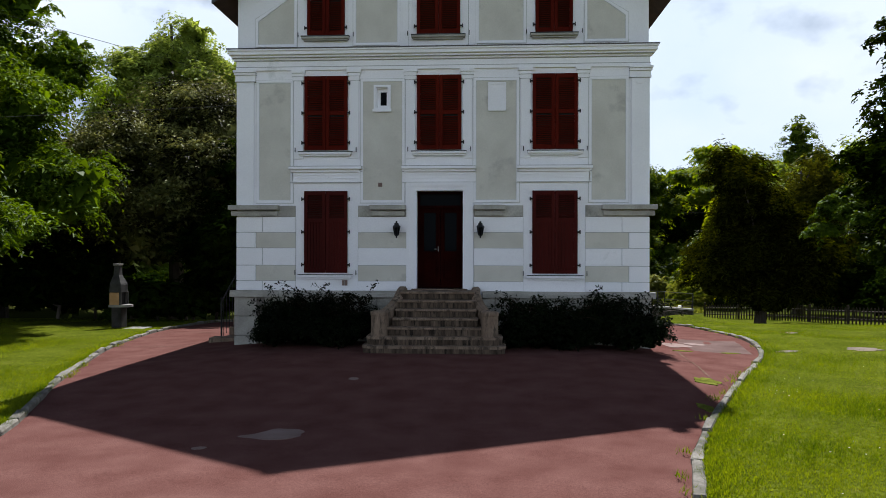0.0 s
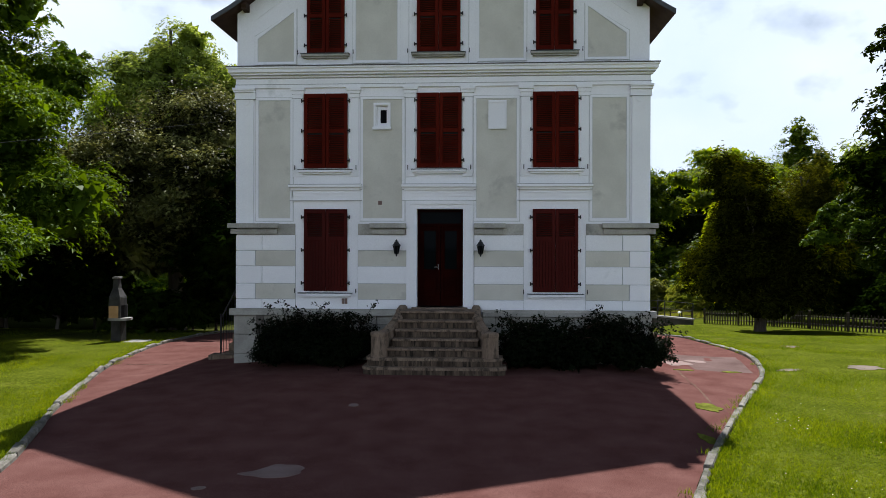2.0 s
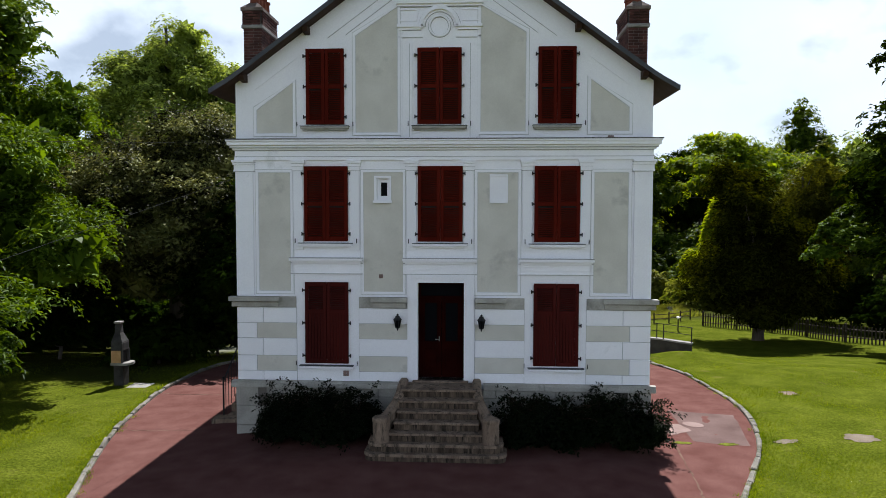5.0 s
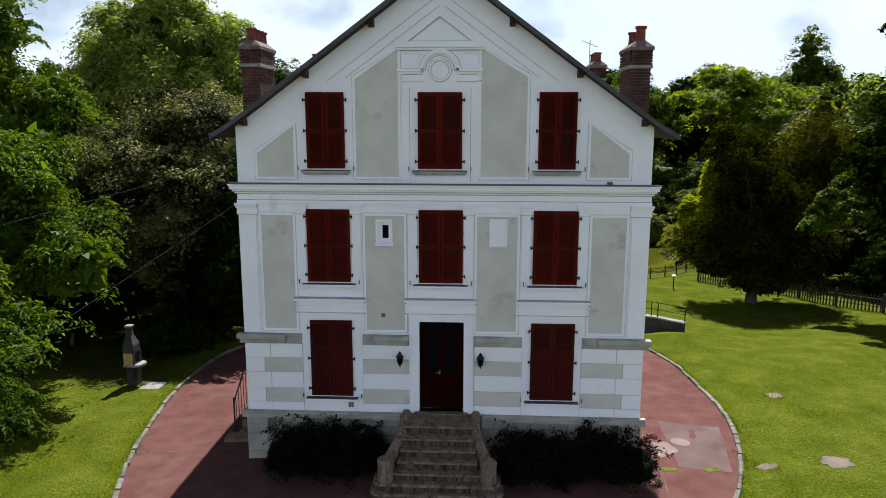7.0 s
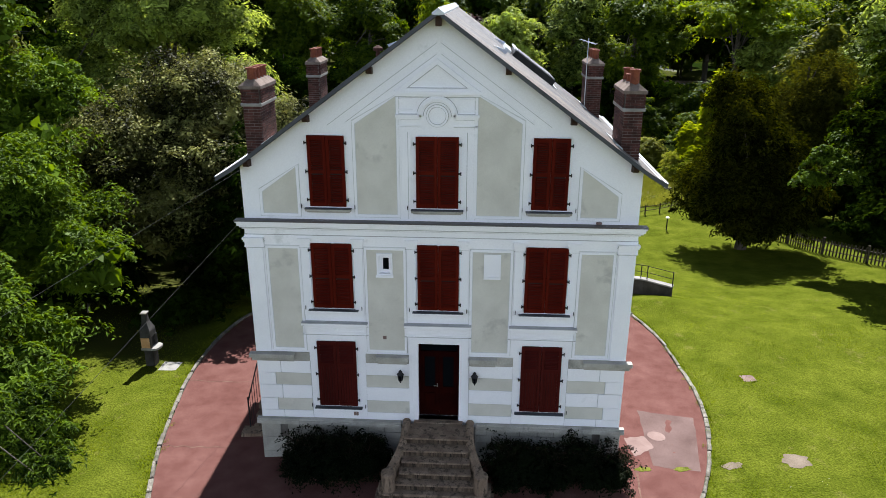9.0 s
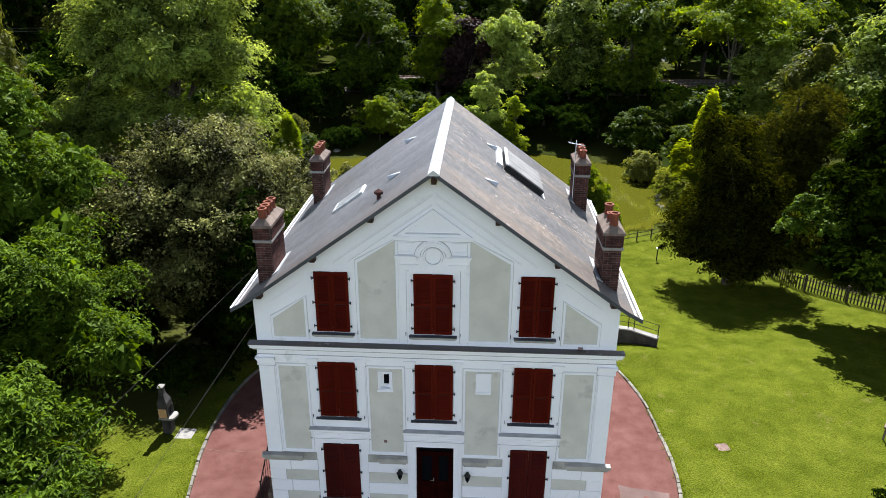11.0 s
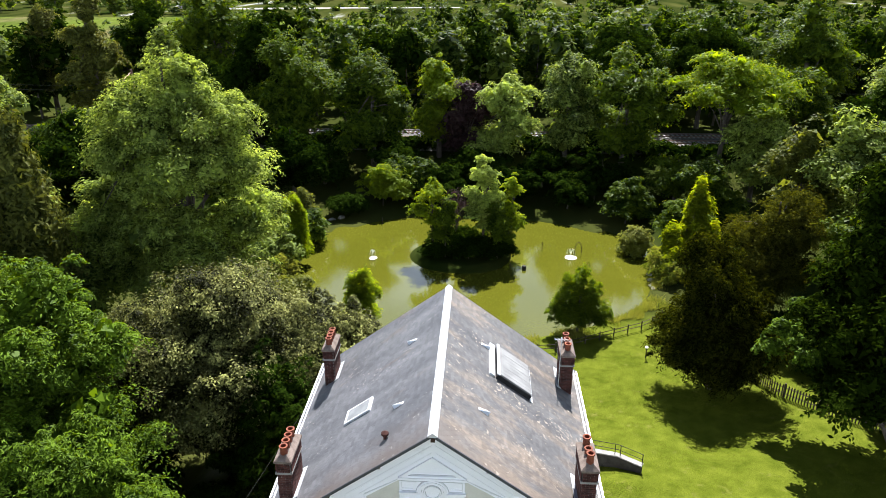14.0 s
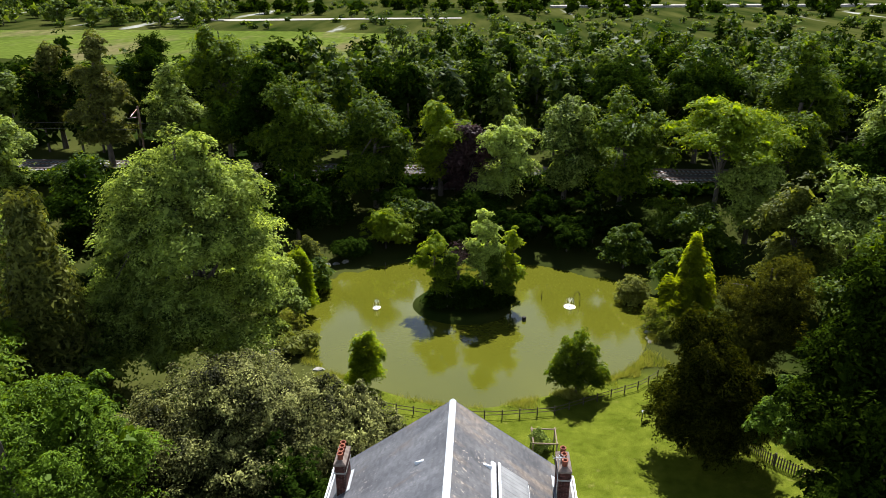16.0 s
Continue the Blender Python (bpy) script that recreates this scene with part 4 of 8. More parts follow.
# wall lanterns beside the door
def wall_lantern(x):
    root = thing("wall_lantern", x, F - 0.14, 2.55, "black iron carriage lantern fixed beside the front door", "lantern", "lanterns beside the door")
    y = F - 0.14
    bm = lathe(bmesh.new(), [(0.012, 2.32), (0.02, 2.34), (0.012, 2.36), (0.035, 2.375), (0.04, 2.385)], x, y, 6)
    part("finial", bm, M_IRON, root)
    bm = bmesh.new()
    for k in range(6):
        a = math.pi * 2 * k / 6
        tube(bm, [(x + 0.045 * math.cos(a), y + 0.045 * math.sin(a), 2.385), (x + 0.075 * math.cos(a), y + 0.075 * math.sin(a), 2.56)], 0.007, 4)
    part("cage", bm, M_IRON, root)
    part("glass", lathe(bmesh.new(), [(0.04, 2.388), (0.069, 2.558)], x, y, 6), M_GLASS, root)
    part("cap", lathe(bmesh.new(), [(0.095, 2.56), (0.09, 2.575), (0.05, 2.62), (0.045, 2.65), (0.02, 2.66), (0.025, 2.68), (0.006, 2.7)], x, y, 6), M_IRON, root)
    bm = slab(x - 0.03, x + 0.03, F - 0.032, F - 0.02, 2.38, 2.6, 0.004)
    tube(bm, [(x, F - 0.03, 2.45), (x, F - 0.08, 2.38), (x, y, 2.36)], 0.010, 5)
    part("bracket", bm, M_IRON, root)


wall_lantern(-0.95)
wall_lantern(0.905)

# ---- roof ----
RY0, RY1 = F - 0.34, BACK + 0.3
EAVE = 5.05


def roof_z(x):
    """Top of the slope, which flares a little at the eaves."""
    x = abs(x)
    return RIDGE_Z - SLOPE * x + 0.06 * max(0.0, (x - 4.35) / 0.65) ** 2


stations = [0, 1, 2, 3, 4, 4.35, 4.52, 4.7, EAVE]
for s in (-1, 1):
    bm = bmesh.new()
    top = [(s * x, roof_z(x) - 0.02) for x in stations]
    low = [(s * x, roof_z(x) - 0.085) for x in stations]
    prism(bm, top + low[::-1], RY0, RY1)
    part("roof_deck", bm, M_WOOD_DARK, house)
    for y in (RY0, RY1):
        bm = bmesh.new()
        y0, y1 = (y - 0.03, y) if y == RY0 else (y, y + 0.03)
        prism(bm, [(x, z + 0.03) for x, z in top] + [(x, z - 0.075) for x, z in top[::-1]], y0, y1)
        part("verge_board", bm, M_BARGE, house)
    # flat zinc gutter lying on the foot of the slope, with an upturned lip
    bm = bmesh.new()
    prism(bm, [(s * (EAVE - 0.2), roof_z(EAVE - 0.2) + 0.014), (s * (EAVE - 0.02), roof_z(EAVE) + 0.014), (s * (EAVE - 0.02), roof_z(EAVE) - 0.02), (s * (EAVE - 0.2), roof_z(EAVE - 0.2) - 0.015)], RY0 + 0.004, RY1)
    prism(bm, [(s * (EAVE - 0.019), roof_z(EAVE) + 0.025), (s * (EAVE + 0.012), roof_z(EAVE) + 0.025), (s * (EAVE + 0.012), roof_z(EAVE) - 0.03), (s * (EAVE - 0.019), roof_z(EAVE) - 0.03)], RY0 + 0.004, RY1)
    part("gutter", bm, M_ZINC, house)
    for x in (1.5, 2.95, 4.36):
        bm = bmesh.new()
        z = roof_z(x) - 0.08
        pts = [(F, z + 0.0), (F - 0.26, z), (F - 0.28, z - 0.05), (F - 0.23, z - 0.13), (F, z - 0.16)]
        a = [bm.verts.new((s * x - 0.06, y, q)) for y, q in pts]
        b = [bm.verts.new((s * x + 0.06, y, q)) for y, q in pts]
        bm.faces.new(a)
        bm.faces.new(b[::-1])
        for i in range(5):
            bm.faces.new((a[i], b[i], b[(i + 1) % 5], a[(i + 1) % 5]))
        part("purlin_end", bm, M_WOOD_DARK, house)
bm = slab(-0.06, 0.06, F - 0.27, F, RIDGE_Z - 0.32, RIDGE_Z - 0.12)
part("purlin_end", bm, M_WOOD_DARK, house)
bm = bmesh.new()
prism(bm, [(0, RIDGE_Z + 0.05), (0.13, RIDGE_Z - 0.05), (0.13, RIDGE_Z - 0.09), (-0.13, RIDGE_Z - 0.09), (-0.13, RIDGE_Z - 0.05)], RY0 - 0.035, RY1 + 0.035)
y = RY0 + 1.0
while y < RY1:
    prism(bm, [(0, RIDGE_Z + 0.062), (0.14, RIDGE_Z - 0.045), (0.14, RIDGE_Z - 0.06), (-0.14, RIDGE_Z - 0.06), (-0.14, RIDGE_Z - 0.045)], y, y + 0.04)
    y += 1.0
part("ridge_cap", bm, M_ZINC, house)


def slope_point(s, x, y, lift=0.0):
    n = Vector((s * SLOPE, 0, 1)).normalized()
    return Vector((s * x, y, roof_z(x))) + n * lift


# chimneys
M_CAP = material("weathered_brown_mortar", (0.10, 0.075, 0.062), (0.20, 0.16, 0.135), 5, 0.95, 0.5, 50, 0.25)
def chimney(s, y0, y1, x0, x1, top, pots, singles, orange):
    bm = slab(*sorted((s * x0, s * x1)), y0, y1, roof_z(x1) - 0.25, top - 0.02)
    stack = part("chimney", bm, M_MORTAR, house, "red brick chimney stack with terracotta pots")
    bw, bh, joint, d = 0.22, 0.065, 0.012, 0.014
    faces = [("x", s * x0, -s), ("x", s * x1, s), ("y", y0, -1), ("y", y1, 1)]
    rest = bmesh.new()
    rnd = random.Random(int(y0 * 10) + s)
    base = mesh_of("brick", slab(-bw / 2 + joint / 2, bw / 2 - joint / 2, -d, 0.004, -bh / 2 + joint / 2, bh / 2 - joint / 2, 0.004), M_BRICK)
    band = top - 0.36
    for axis, at, out in faces:
        a, b = (y0, y1) if axis == "x" else sorted((s * x0, s * x1))
        row, z = 0, top - 0.02 - bh / 2
        while z > roof_z(x0) - SLOPE * (x1 - x0) - 0.1:
            grow = 0.0 if z < band + 0.03 else 0.03
            p = a - (bw / 2 if row % 2 else 0)
            while p < b:
                lo, hi = max(p, a), min(p + bw, b)
                if hi - lo > 0.05:
                    c = (lo + hi) / 2
                    x = at if axis == "x" else c
                    if z > roof_z(x) - 0.05:
                        if singles and axis == "y" and out < 0 or singles and axis == "x" and out == -s and z > top - 1.0:
                            ob = new("brick", base)
                            ob.parent = stack
                            sc = (hi - lo) / bw
                            if axis == "y":
                                ob.matrix_local = Matrix.Translation((c, at - grow, z)) @ Matrix.Diagonal((sc, 1, 1, 1))
                            else:
                                ob.matrix_local = Matrix.Translation((at + out * grow, c, z)) @ Matrix.Rotation(radians(90) * out, 4, "Z") @ Matrix.Diagonal((sc, 1, 1, 1))
                        elif axis == "y":
                            box(rest, lo + joint / 2, hi - joint / 2, *sorted((at + out * (d + grow), at - out * 0.004)), z - bh / 2 + joint / 2, z + bh / 2 - joint / 2)
                        else:
                            box(rest, *sorted((at + out * (d + grow), at - out * 0.004)), lo + joint / 2, hi - joint / 2, z - bh / 2 + joint / 2, z + bh / 2 - joint / 2)
                p += bw
            row += 1
            z -= bh
    part("brickwork", rest, M_BRICK, stack, kind="stuff")
    xa, xb = sorted((s * x0, s * x1))
    part("stone_band", slab(xa - 0.05, xb + 0.05, y0 - 0.05, y1 + 0.05, band - 0.05, band + 0.03, 0.01), M_CONCRETE, stack)
    bm = bmesh.new()
    m = 0.06
    lo = [(xa - m, y0 - m, top - 0.02), (xb + m, y0 - m, top - 0.02), (xb + m, y1 + m, top - 0.02), (xa - m, y1 + m, top - 0.02)]
    mid = [(x, y, top + 0.05) for x, y, z in lo]
    hi = [(xa + 0.12, y0 + 0.1, top + 0.2), (xb - 0.12, y0 + 0.1, top + 0.2), (xb - 0.12, y1 - 0.1, top + 0.2), (xa + 0.12, y1 - 0.1, top + 0.2)]
    r = [[bm.verts.new(p) for p in q] for q in (lo, mid, hi)]
    for a, b in zip(r, r[1:]):
        for i in range(4):
            bm.faces.new((a[i], a[(i + 1) % 4], b[(i + 1) % 4], b[i]))
    bm.faces.new(r[0][::-1])
    bm.faces.new(r[2])
    part("mortar_cap", bm, M_CAP, stack)
    for k in range(pots):
        y = y0 + 0.18 + (y1 - y0 - 0.36) * (k / max(1, pots - 1))
        cx = (xa + xb) / 2
        h = 0.24 if not orange else (0.3, 0.16, 0.26)[k % 3]
        part("chimney_pot", lathe(bmesh.new(), [(0.11, top + 0.12), (0.10, top + 0.2 + h * 0.8), (0.125, top + 0.2 + h * 0.82), (0.125, top + 0.2 + h), (0.08, top + 0.2 + h), (0.08, top + 0.2 + h * 0.6)], cx, y, 12), M_POT, stack)
    # zinc flashing on the slope behind and beside the stack
    bm = bmesh.new()
    n = [slope_point(s, x, y, 0.035) for x, y in ((x0 - 0.16, y0 - 0.05), (x0 - 0.16, y1 + 0.12), (x0 + 0.01, y1 + 0.12), (x0 + 0.01, y0 - 0.05))]
    lowv = [p - Vector((0, 0, 0.06)) for p in n]
    a, b = [bm.verts.new(p) for p in n], [bm.verts.new(p) for p in lowv]
    bm.faces.new(a)
    bm.faces.new(b[::-1])
    for i in range(4):
        bm.faces.new((a[i], a[(i + 1) % 4], b[(i + 1) % 4], b[i]))
    part("flashing", bm, M_ZINC, stack)
    return stack


chimney(-1, 16.1, 17.25, 4.11, 4.50, 9.50, 4, True, False)
chimney(1, 16.25, 17.4, 4.14, 4.55, 9.46, 3, True, True)
chimney(-1, 22.3, 23.35, 4.11, 4.47, 9.48, 4, False, False)
stack_br = chimney(1, 22.35, 23.45, 4.16, 4.58, 9.50, 3, False, False)
bm = tube(bmesh.new(), [(4.1, 22.32, 8.2), (4.1, 22.32, 10.3)], 0.014, 5)
tube(bm, [(3.85, 22.2, 10.26), (4.35, 22.5, 10.1)], 0.01, 4)
for k in range(4):
    x = 4.0 + 0.13 * k
    tube(bm, [(x - 0.16, 22.24 + 0.08 * k + 0.14, 10.24 - 0.04 * k), (x, 22.24 + 0.08 * k - 0.14, 10.24 - 0.04 * k)], 0.006, 4)
part("aerial", bm, M_ZINC, house, "thin metal television aerial")


# roof windows and vents
def on_slope(s, corners, h0, h1, mat, name, parent, label=""):
    bm = bmesh.new()
    lo = [bm.verts.new(slope_point(s, x, y, h0)) for x, y in corners]
    hi = [bm.verts.new(slope_point(s, x, y, h1)) for x, y in corners]
    bm.faces.new(hi)
    bm.faces.new(lo[::-1])
    for i in range(4):
        bm.faces.new((lo[i], lo[(i + 1) % 4], hi[(i + 1) % 4], hi[i]))
    return part(name, bm, mat, parent, label)


def rect(x0, x1, y0, y1):
    return [(x0, y0), (x1, y0), (x1, y1), (x0, y1)]


# pale tone painted as the sky reflected in the small roof window
M_PALE_SKY = material("pale_sky_reflection", (0.16, 0.17, 0.175), (0.23, 0.24, 0.245), 3, 0.5, 0.05, 40, 0.06)
M_SHUTTER_GREY = material("grey_roller_shutter", (0.16, 0.16, 0.16), (0.25, 0.25, 0.245), 2, 0.6, 0.1, 40, 0.12)
rw = on_slope(1, rect(1.74, 2.86, 20.1, 22.0), -0.02, 0.17, M_IRON, "roof_window", house, "large roof window under a pale ribbed shutter")
for k in range(9):
    y = 20.17 + k * 0.2
    on_slope(1, rect(1.78, 2.83, y, y + 0.188), 0.17, 0.195 + 0.002 * (k % 2), M_SHUTTER_GREY, "slat", rw)
on_slope(1, rect(1.52, 1.68, 20.1, 22.05), 0.0, 0.08, M_ZINC, "head_flashing", rw)
on_slope(1, rect(2.88, 2.98, 20.05, 22.05), 0.0, 0.03, M_ZINC, "sill_flashing", rw)
on_slope(1, rect(1.70, 1.78, 20.08, 22.02), 0.17, 0.21, M_ZINC, "head_bar", rw)
rw = on_slope(-1, rect(2.16, 3.0, 18.5, 19.22), -0.02, 0.07, M_ZINC, "roof_window", house, "small roof window with a zinc frame and a pale sky-toned pane")
on_slope(-1, rect(2.24, 2.92, 18.57, 19.15), 0.07, 0.075, M_PALE_SKY, "sky_pane", rw)
for s, x, y in ((-1, 1.07, 21.5), (-1, 1.14, 17.8), (1, 1.36, 21.68), (1, 1.31, 17.8)):
    bm = bmesh.new()
    p = [slope_point(s, x - 0.1, y, 0.02), slope_point(s, x + 0.16, y - 0.09, 0.02), slope_point(s, x + 0.16, y + 0.09, 0.02), slope_point(s, x + 0.17, y, 0.13), slope_point(s, x - 0.12, y - 0.06, 0.02), slope_point(s, x - 0.12, y + 0.06, 0.02)]
    v = [bm.verts.new(q) for q in p]
    for f in ((4, 1, 3), (5, 3, 2), (4, 3, 5), (1, 2, 3), (4, 5, 2, 1)):
        bm.faces.new([v[i] for i in f])
    part("roof_vent", bm, M_ZINC, house)
p = slope_point(-1, 1.42, 16.45, 0)
bm = lathe(bmesh.new(), [(0.05, p.z - 0.1), (0.05, p.z + 0.14), (0.11, p.z + 0.14), (0.11, p.z + 0.2), (0.02, p.z + 0.26)], p.x, p.y, 10)
part("vent_pipe", bm, M_BRICK, house, "short terracotta vent pipe")

# slates: the front strips as single pieces, the rest joined
SW, SE, ST = 0.21, 0.125, 0.003
for s in (-1, 1):
    run = []
    x = 0.12
    while x < EAVE - 0.16:
        run.append(x)
        x += SE * math.cos(math.atan(SLOPE))
    slate = M_SLATE if s < 0 else M_SLATE_LICHEN
    slate_me = mesh_of("slate", slab(-SW / 2 + 0.003, SW / 2 - 0.003, -0.012, SE + 0.05, -ST, 0, 0.0), slate)
    v, f = [], []
    rnd = random.Random(40 + s)
    singles = 0
    for r, x in enumerate(run):
        up = Vector((-s * 1.0, 0, roof_z(max(0, x - 0.05)) - roof_z(x + 0.05)))
        up = Vector((-s * 0.1, 0, roof_z(max(0.0, x - 0.05)) - roof_z(x + 0.05))).normalized()
        across = Vector((0, 1, 0))
        nrm = Vector((up.z * s, 0, abs(up.x))).normalized()
        lo_x = x + SE * 0.8
        y = RY0 + (0.0 if r % 2 else -SW / 2)
        while y < RY1:
            a, b = max(y, RY0), min(y + SW, RY1)
            if b - a > 0.04:
                org = Vector((s * lo_x, (a + b) / 2, roof_z(lo_x))) + nrm * (0.008 + rnd.uniform(0, 0.0012))
                tilt = up - nrm * 0.008
                if a < RY0 + 0.75 and singles < 150:
                    ob = new("slate", slate_me)
                    ob.parent = house
                    ob.matrix_parent_inverse = house.matrix_world.inverted()
                    ob.matrix_basis = Matrix(((across.x * (b - a) / SW, tilt.x, nrm.x, org.x), (across.y * (b - a) / SW, tilt.y, nrm.y, org.y), (across.z * (b - a) / SW, tilt.z, nrm.z, org.z), (0, 0, 0, 1)))
                    singles += 1
                else:
                    n0 = len(v)
                    h = (b - a) / 2 - 0.0015
                    for dz in (0, -ST):
                        for dy, du in ((-h, -0.012), (h, -0.012), (h, SE + 0.05), (-h, SE + 0.05)):
                            v.append(org + across * dy + tilt * du + nrm * dz)
                    f += [(n0, n0 + 1, n0 + 2, n0 + 3), (n0, n0 + 4, n0 + 5, n0 + 1), (n0 + 1, n0 + 5, n0 + 6, n0 + 2), (n0 + 3, n0 + 7, n0 + 4, n0)]
            y += SW
    part("slating", raw_mesh("slating", v, f, slate, True), slate, house, "grey slate roof covering", kind="stuff")

# ---- front steps ----
steps = thing("front_steps", 0, 14.6, 0.05, "weathered stone steps with curved side walls up to the door", "steps")
# streaked dirt plus shade: risers get a darker stone tone than treads
M_RISER = material("streaked_shaded_riser_stone", (0.035, 0.024, 0.016), (0.145, 0.105, 0.075), 5.0, 0.95, 0.6, 30, 0.35,
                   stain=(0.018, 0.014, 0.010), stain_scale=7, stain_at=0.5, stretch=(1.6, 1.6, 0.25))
RISE = 0.164
TOP_Y = 14.95


def round_step(half, y0, y1, z0, z1, r, bevel=0.0):
    """A slab whose two front corners are rounded off."""
    bm = bmesh.new()
    plan = [(half, y1)]
    for k in range(9):
        a = math.pi / 2 * k / 8
        plan.append((half - r + r * math.cos(a), y0 + r - r * math.sin(a)))
    plan += [(-x, y) for x, y in plan[::-1]]
    lo, mid = [bm.verts.new((x, y, z0)) for x, y in plan], [bm.verts.new((x, y, z1 - bevel)) for x, y in plan]
    hi = [bm.verts.new((x * (1 - bevel / half), y + bevel * (y < y1 - 0.01), z1)) for x, y in plan]
    bm.faces.new(lo[::-1])
    bm.faces.new(hi)
    for a, b in ((lo, mid), (mid, hi)):
        for k in range(len(plan)):
            m = (k + 1) % len(plan)
            bm.faces.new((a[k], a[m], b[m], b[k]))
    return bm


for k in range(7):
    z1 = 0.03 + RISE * (k + 1)
    y0 = (13.66, 13.78, 13.96, 14.17, 14.39, 14.61, 14.90)[k]
    y1 = F - 0.16 if k == 6 else y0 + 0.5
    half = (1.42, 1.36, 0.94, 0.86, 0.82, 0.80, 0.78)[k]
    if k < 2:
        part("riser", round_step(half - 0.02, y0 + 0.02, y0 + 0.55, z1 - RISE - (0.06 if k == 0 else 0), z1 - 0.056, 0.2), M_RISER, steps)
        part("tread", round_step(half, y0, y0 + 0.55, z1 - 0.055, z1, 0.22, 0.016), M_STEP, steps)
    else:
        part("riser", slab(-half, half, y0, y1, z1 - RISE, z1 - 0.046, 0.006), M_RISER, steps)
        part("tread", slab(-half - 0.015, half + 0.015, y0 - 0.025, y1, z1 - 0.045, z1, 0.012), M_STEP, steps)
part("threshold", slab(-0.62, 0.62, F - 0.16, F + 0.2, 1.1, 1.2, 0.008), M_STEP, steps)
for s in (-1, 1):
    bm = bmesh.new()
    prev = None
    for k in range(15):
        t = k / 14
        y = F - 0.06 - t * 1.75
        x = 0.81 + 0.29 * float(smooth(0.3, 1.0, t))
        z = 1.25 - 0.41 * float(smooth(0.12, 0.86, t))
        w = 0.095 + 0.02 * t
        sec = [bm.verts.new((s * (x + dx), y, zz)) for dx, zz in ((-w, -0.05), (-w, z - 0.05), (-w + 0.04, z), (w - 0.04, z), (w, z - 0.05), (w, -0.05))]
        if prev:
            for i in range(6):
                bm.faces.new((prev[i], prev[(i + 1) % 6], sec[(i + 1) % 6], sec[i]))
        else:
            bm.faces.new(sec)
        prev = sec
    bm.faces.new(prev[::-1])
    part("side_wall", bm, M_STEP, steps)
    part("end_post", lathe(bmesh.new(), [(0.17, 0.34), (0.165, 0.76), (0.175, 0.77), (0.178, 0.82), (0.16, 0.845), (0.12, 0.855), (0.0001, 0.86)], s * 1.1, 13.98, 18), M_STEP, steps)

# side steps with an iron rail on the west wall
side = thing("side_steps", -5.05, 17.8, -0.1, "short stone side steps with a black iron railing", "steps")
for k in range(4):
    part("step", slab(-5.35, -4.58, 17.0 + 0.28 * k, 18.9, -0.25 + 0.19 * k, -0.06 + 0.19 * k, 0.01), M_STEP, side)
part("slab", slab(-5.6, -4.6, 16.6, 17.0, -0.25, -0.06, 0.01), M_STEP, side)
bm = bmesh.new()
tube(bm, [(-5.42, 16.95, -0.1), (-5.42, 16.95, 0.85)], 0.022, 6)
lathe(bm, [(0.01, 0.84), (0.035, 0.87), (0.01, 0.9)], -5.42, 16.95, 8)
part("newel", bm, M_IRON, side)
part("handrail", tube(bmesh.new(), [(-5.42, 16.95, 0.78), (-5.42, 17.95, 1.4), (-5.42, 18.9, 1.45)], 0.018, 6), M_IRON, side)
for k in range(9):
    y = 17.1 + 0.2 * k
    top = float(np.interp(y, [16.95, 17.95, 18.9], [0.78, 1.4, 1.45]))
    part("baluster", tube(bmesh.new(), [(-5.42, y, -0.1 + 0.5 * smooth(17, 18.2, y)), (-5.42, y, top)], 0.009, 5), M_IRON, side)


# ---- kerb stones ----
kerb = thing("kerb", 0, 12, -0.15, "line of weathered pale stone kerb edging", "kerb", kind="structure")
rnd = random.Random(11)


def kerb_stone(p, q, mat):
    p, q = Vector(p), Vector(q)
    L = (q - p).length - rnd.uniform(0.012, 0.03)
    w, h = rnd.uniform(0.045, 0.066), rnd.uniform(0.045, 0.09)
    bm = box(bmesh.new(), -L / 2, L / 2, -w, w, -0.2, h, 0.018)
    for v in bm.verts:
        v.co += Vector((rnd.uniform(-1, 1), rnd.uniform(-1, 1), rnd.uniform(-1, 1))) * 0.008
    ob = part("kerb_stone", bm, mat, kerb)
    d = q - p
    ob.matrix_basis = Matrix.LocRotScale((p + q) / 2, Euler((rnd.uniform(-0.05, 0.05), -math.atan2(d.z, d.xy.length), math.atan2(d.y, d.x) + rnd.uniform(-0.03, 0.03))), None)


for f, ya, yb, off in ((drive_left, 7.9, 28.5, -0.06), (drive_right, -3.0, 28.5, 0.06)):
    y = ya
    while y < yb:
        step = rnd.uniform(0.35, 0.95)
        pts = []
        for yy in (y, y + step):
            x = float(f(yy)) + off
            pts.append((x, yy, at_ground(x, yy) + 0.0))
        kerb_stone(pts[0], pts[1], M_KERB)
        y += step

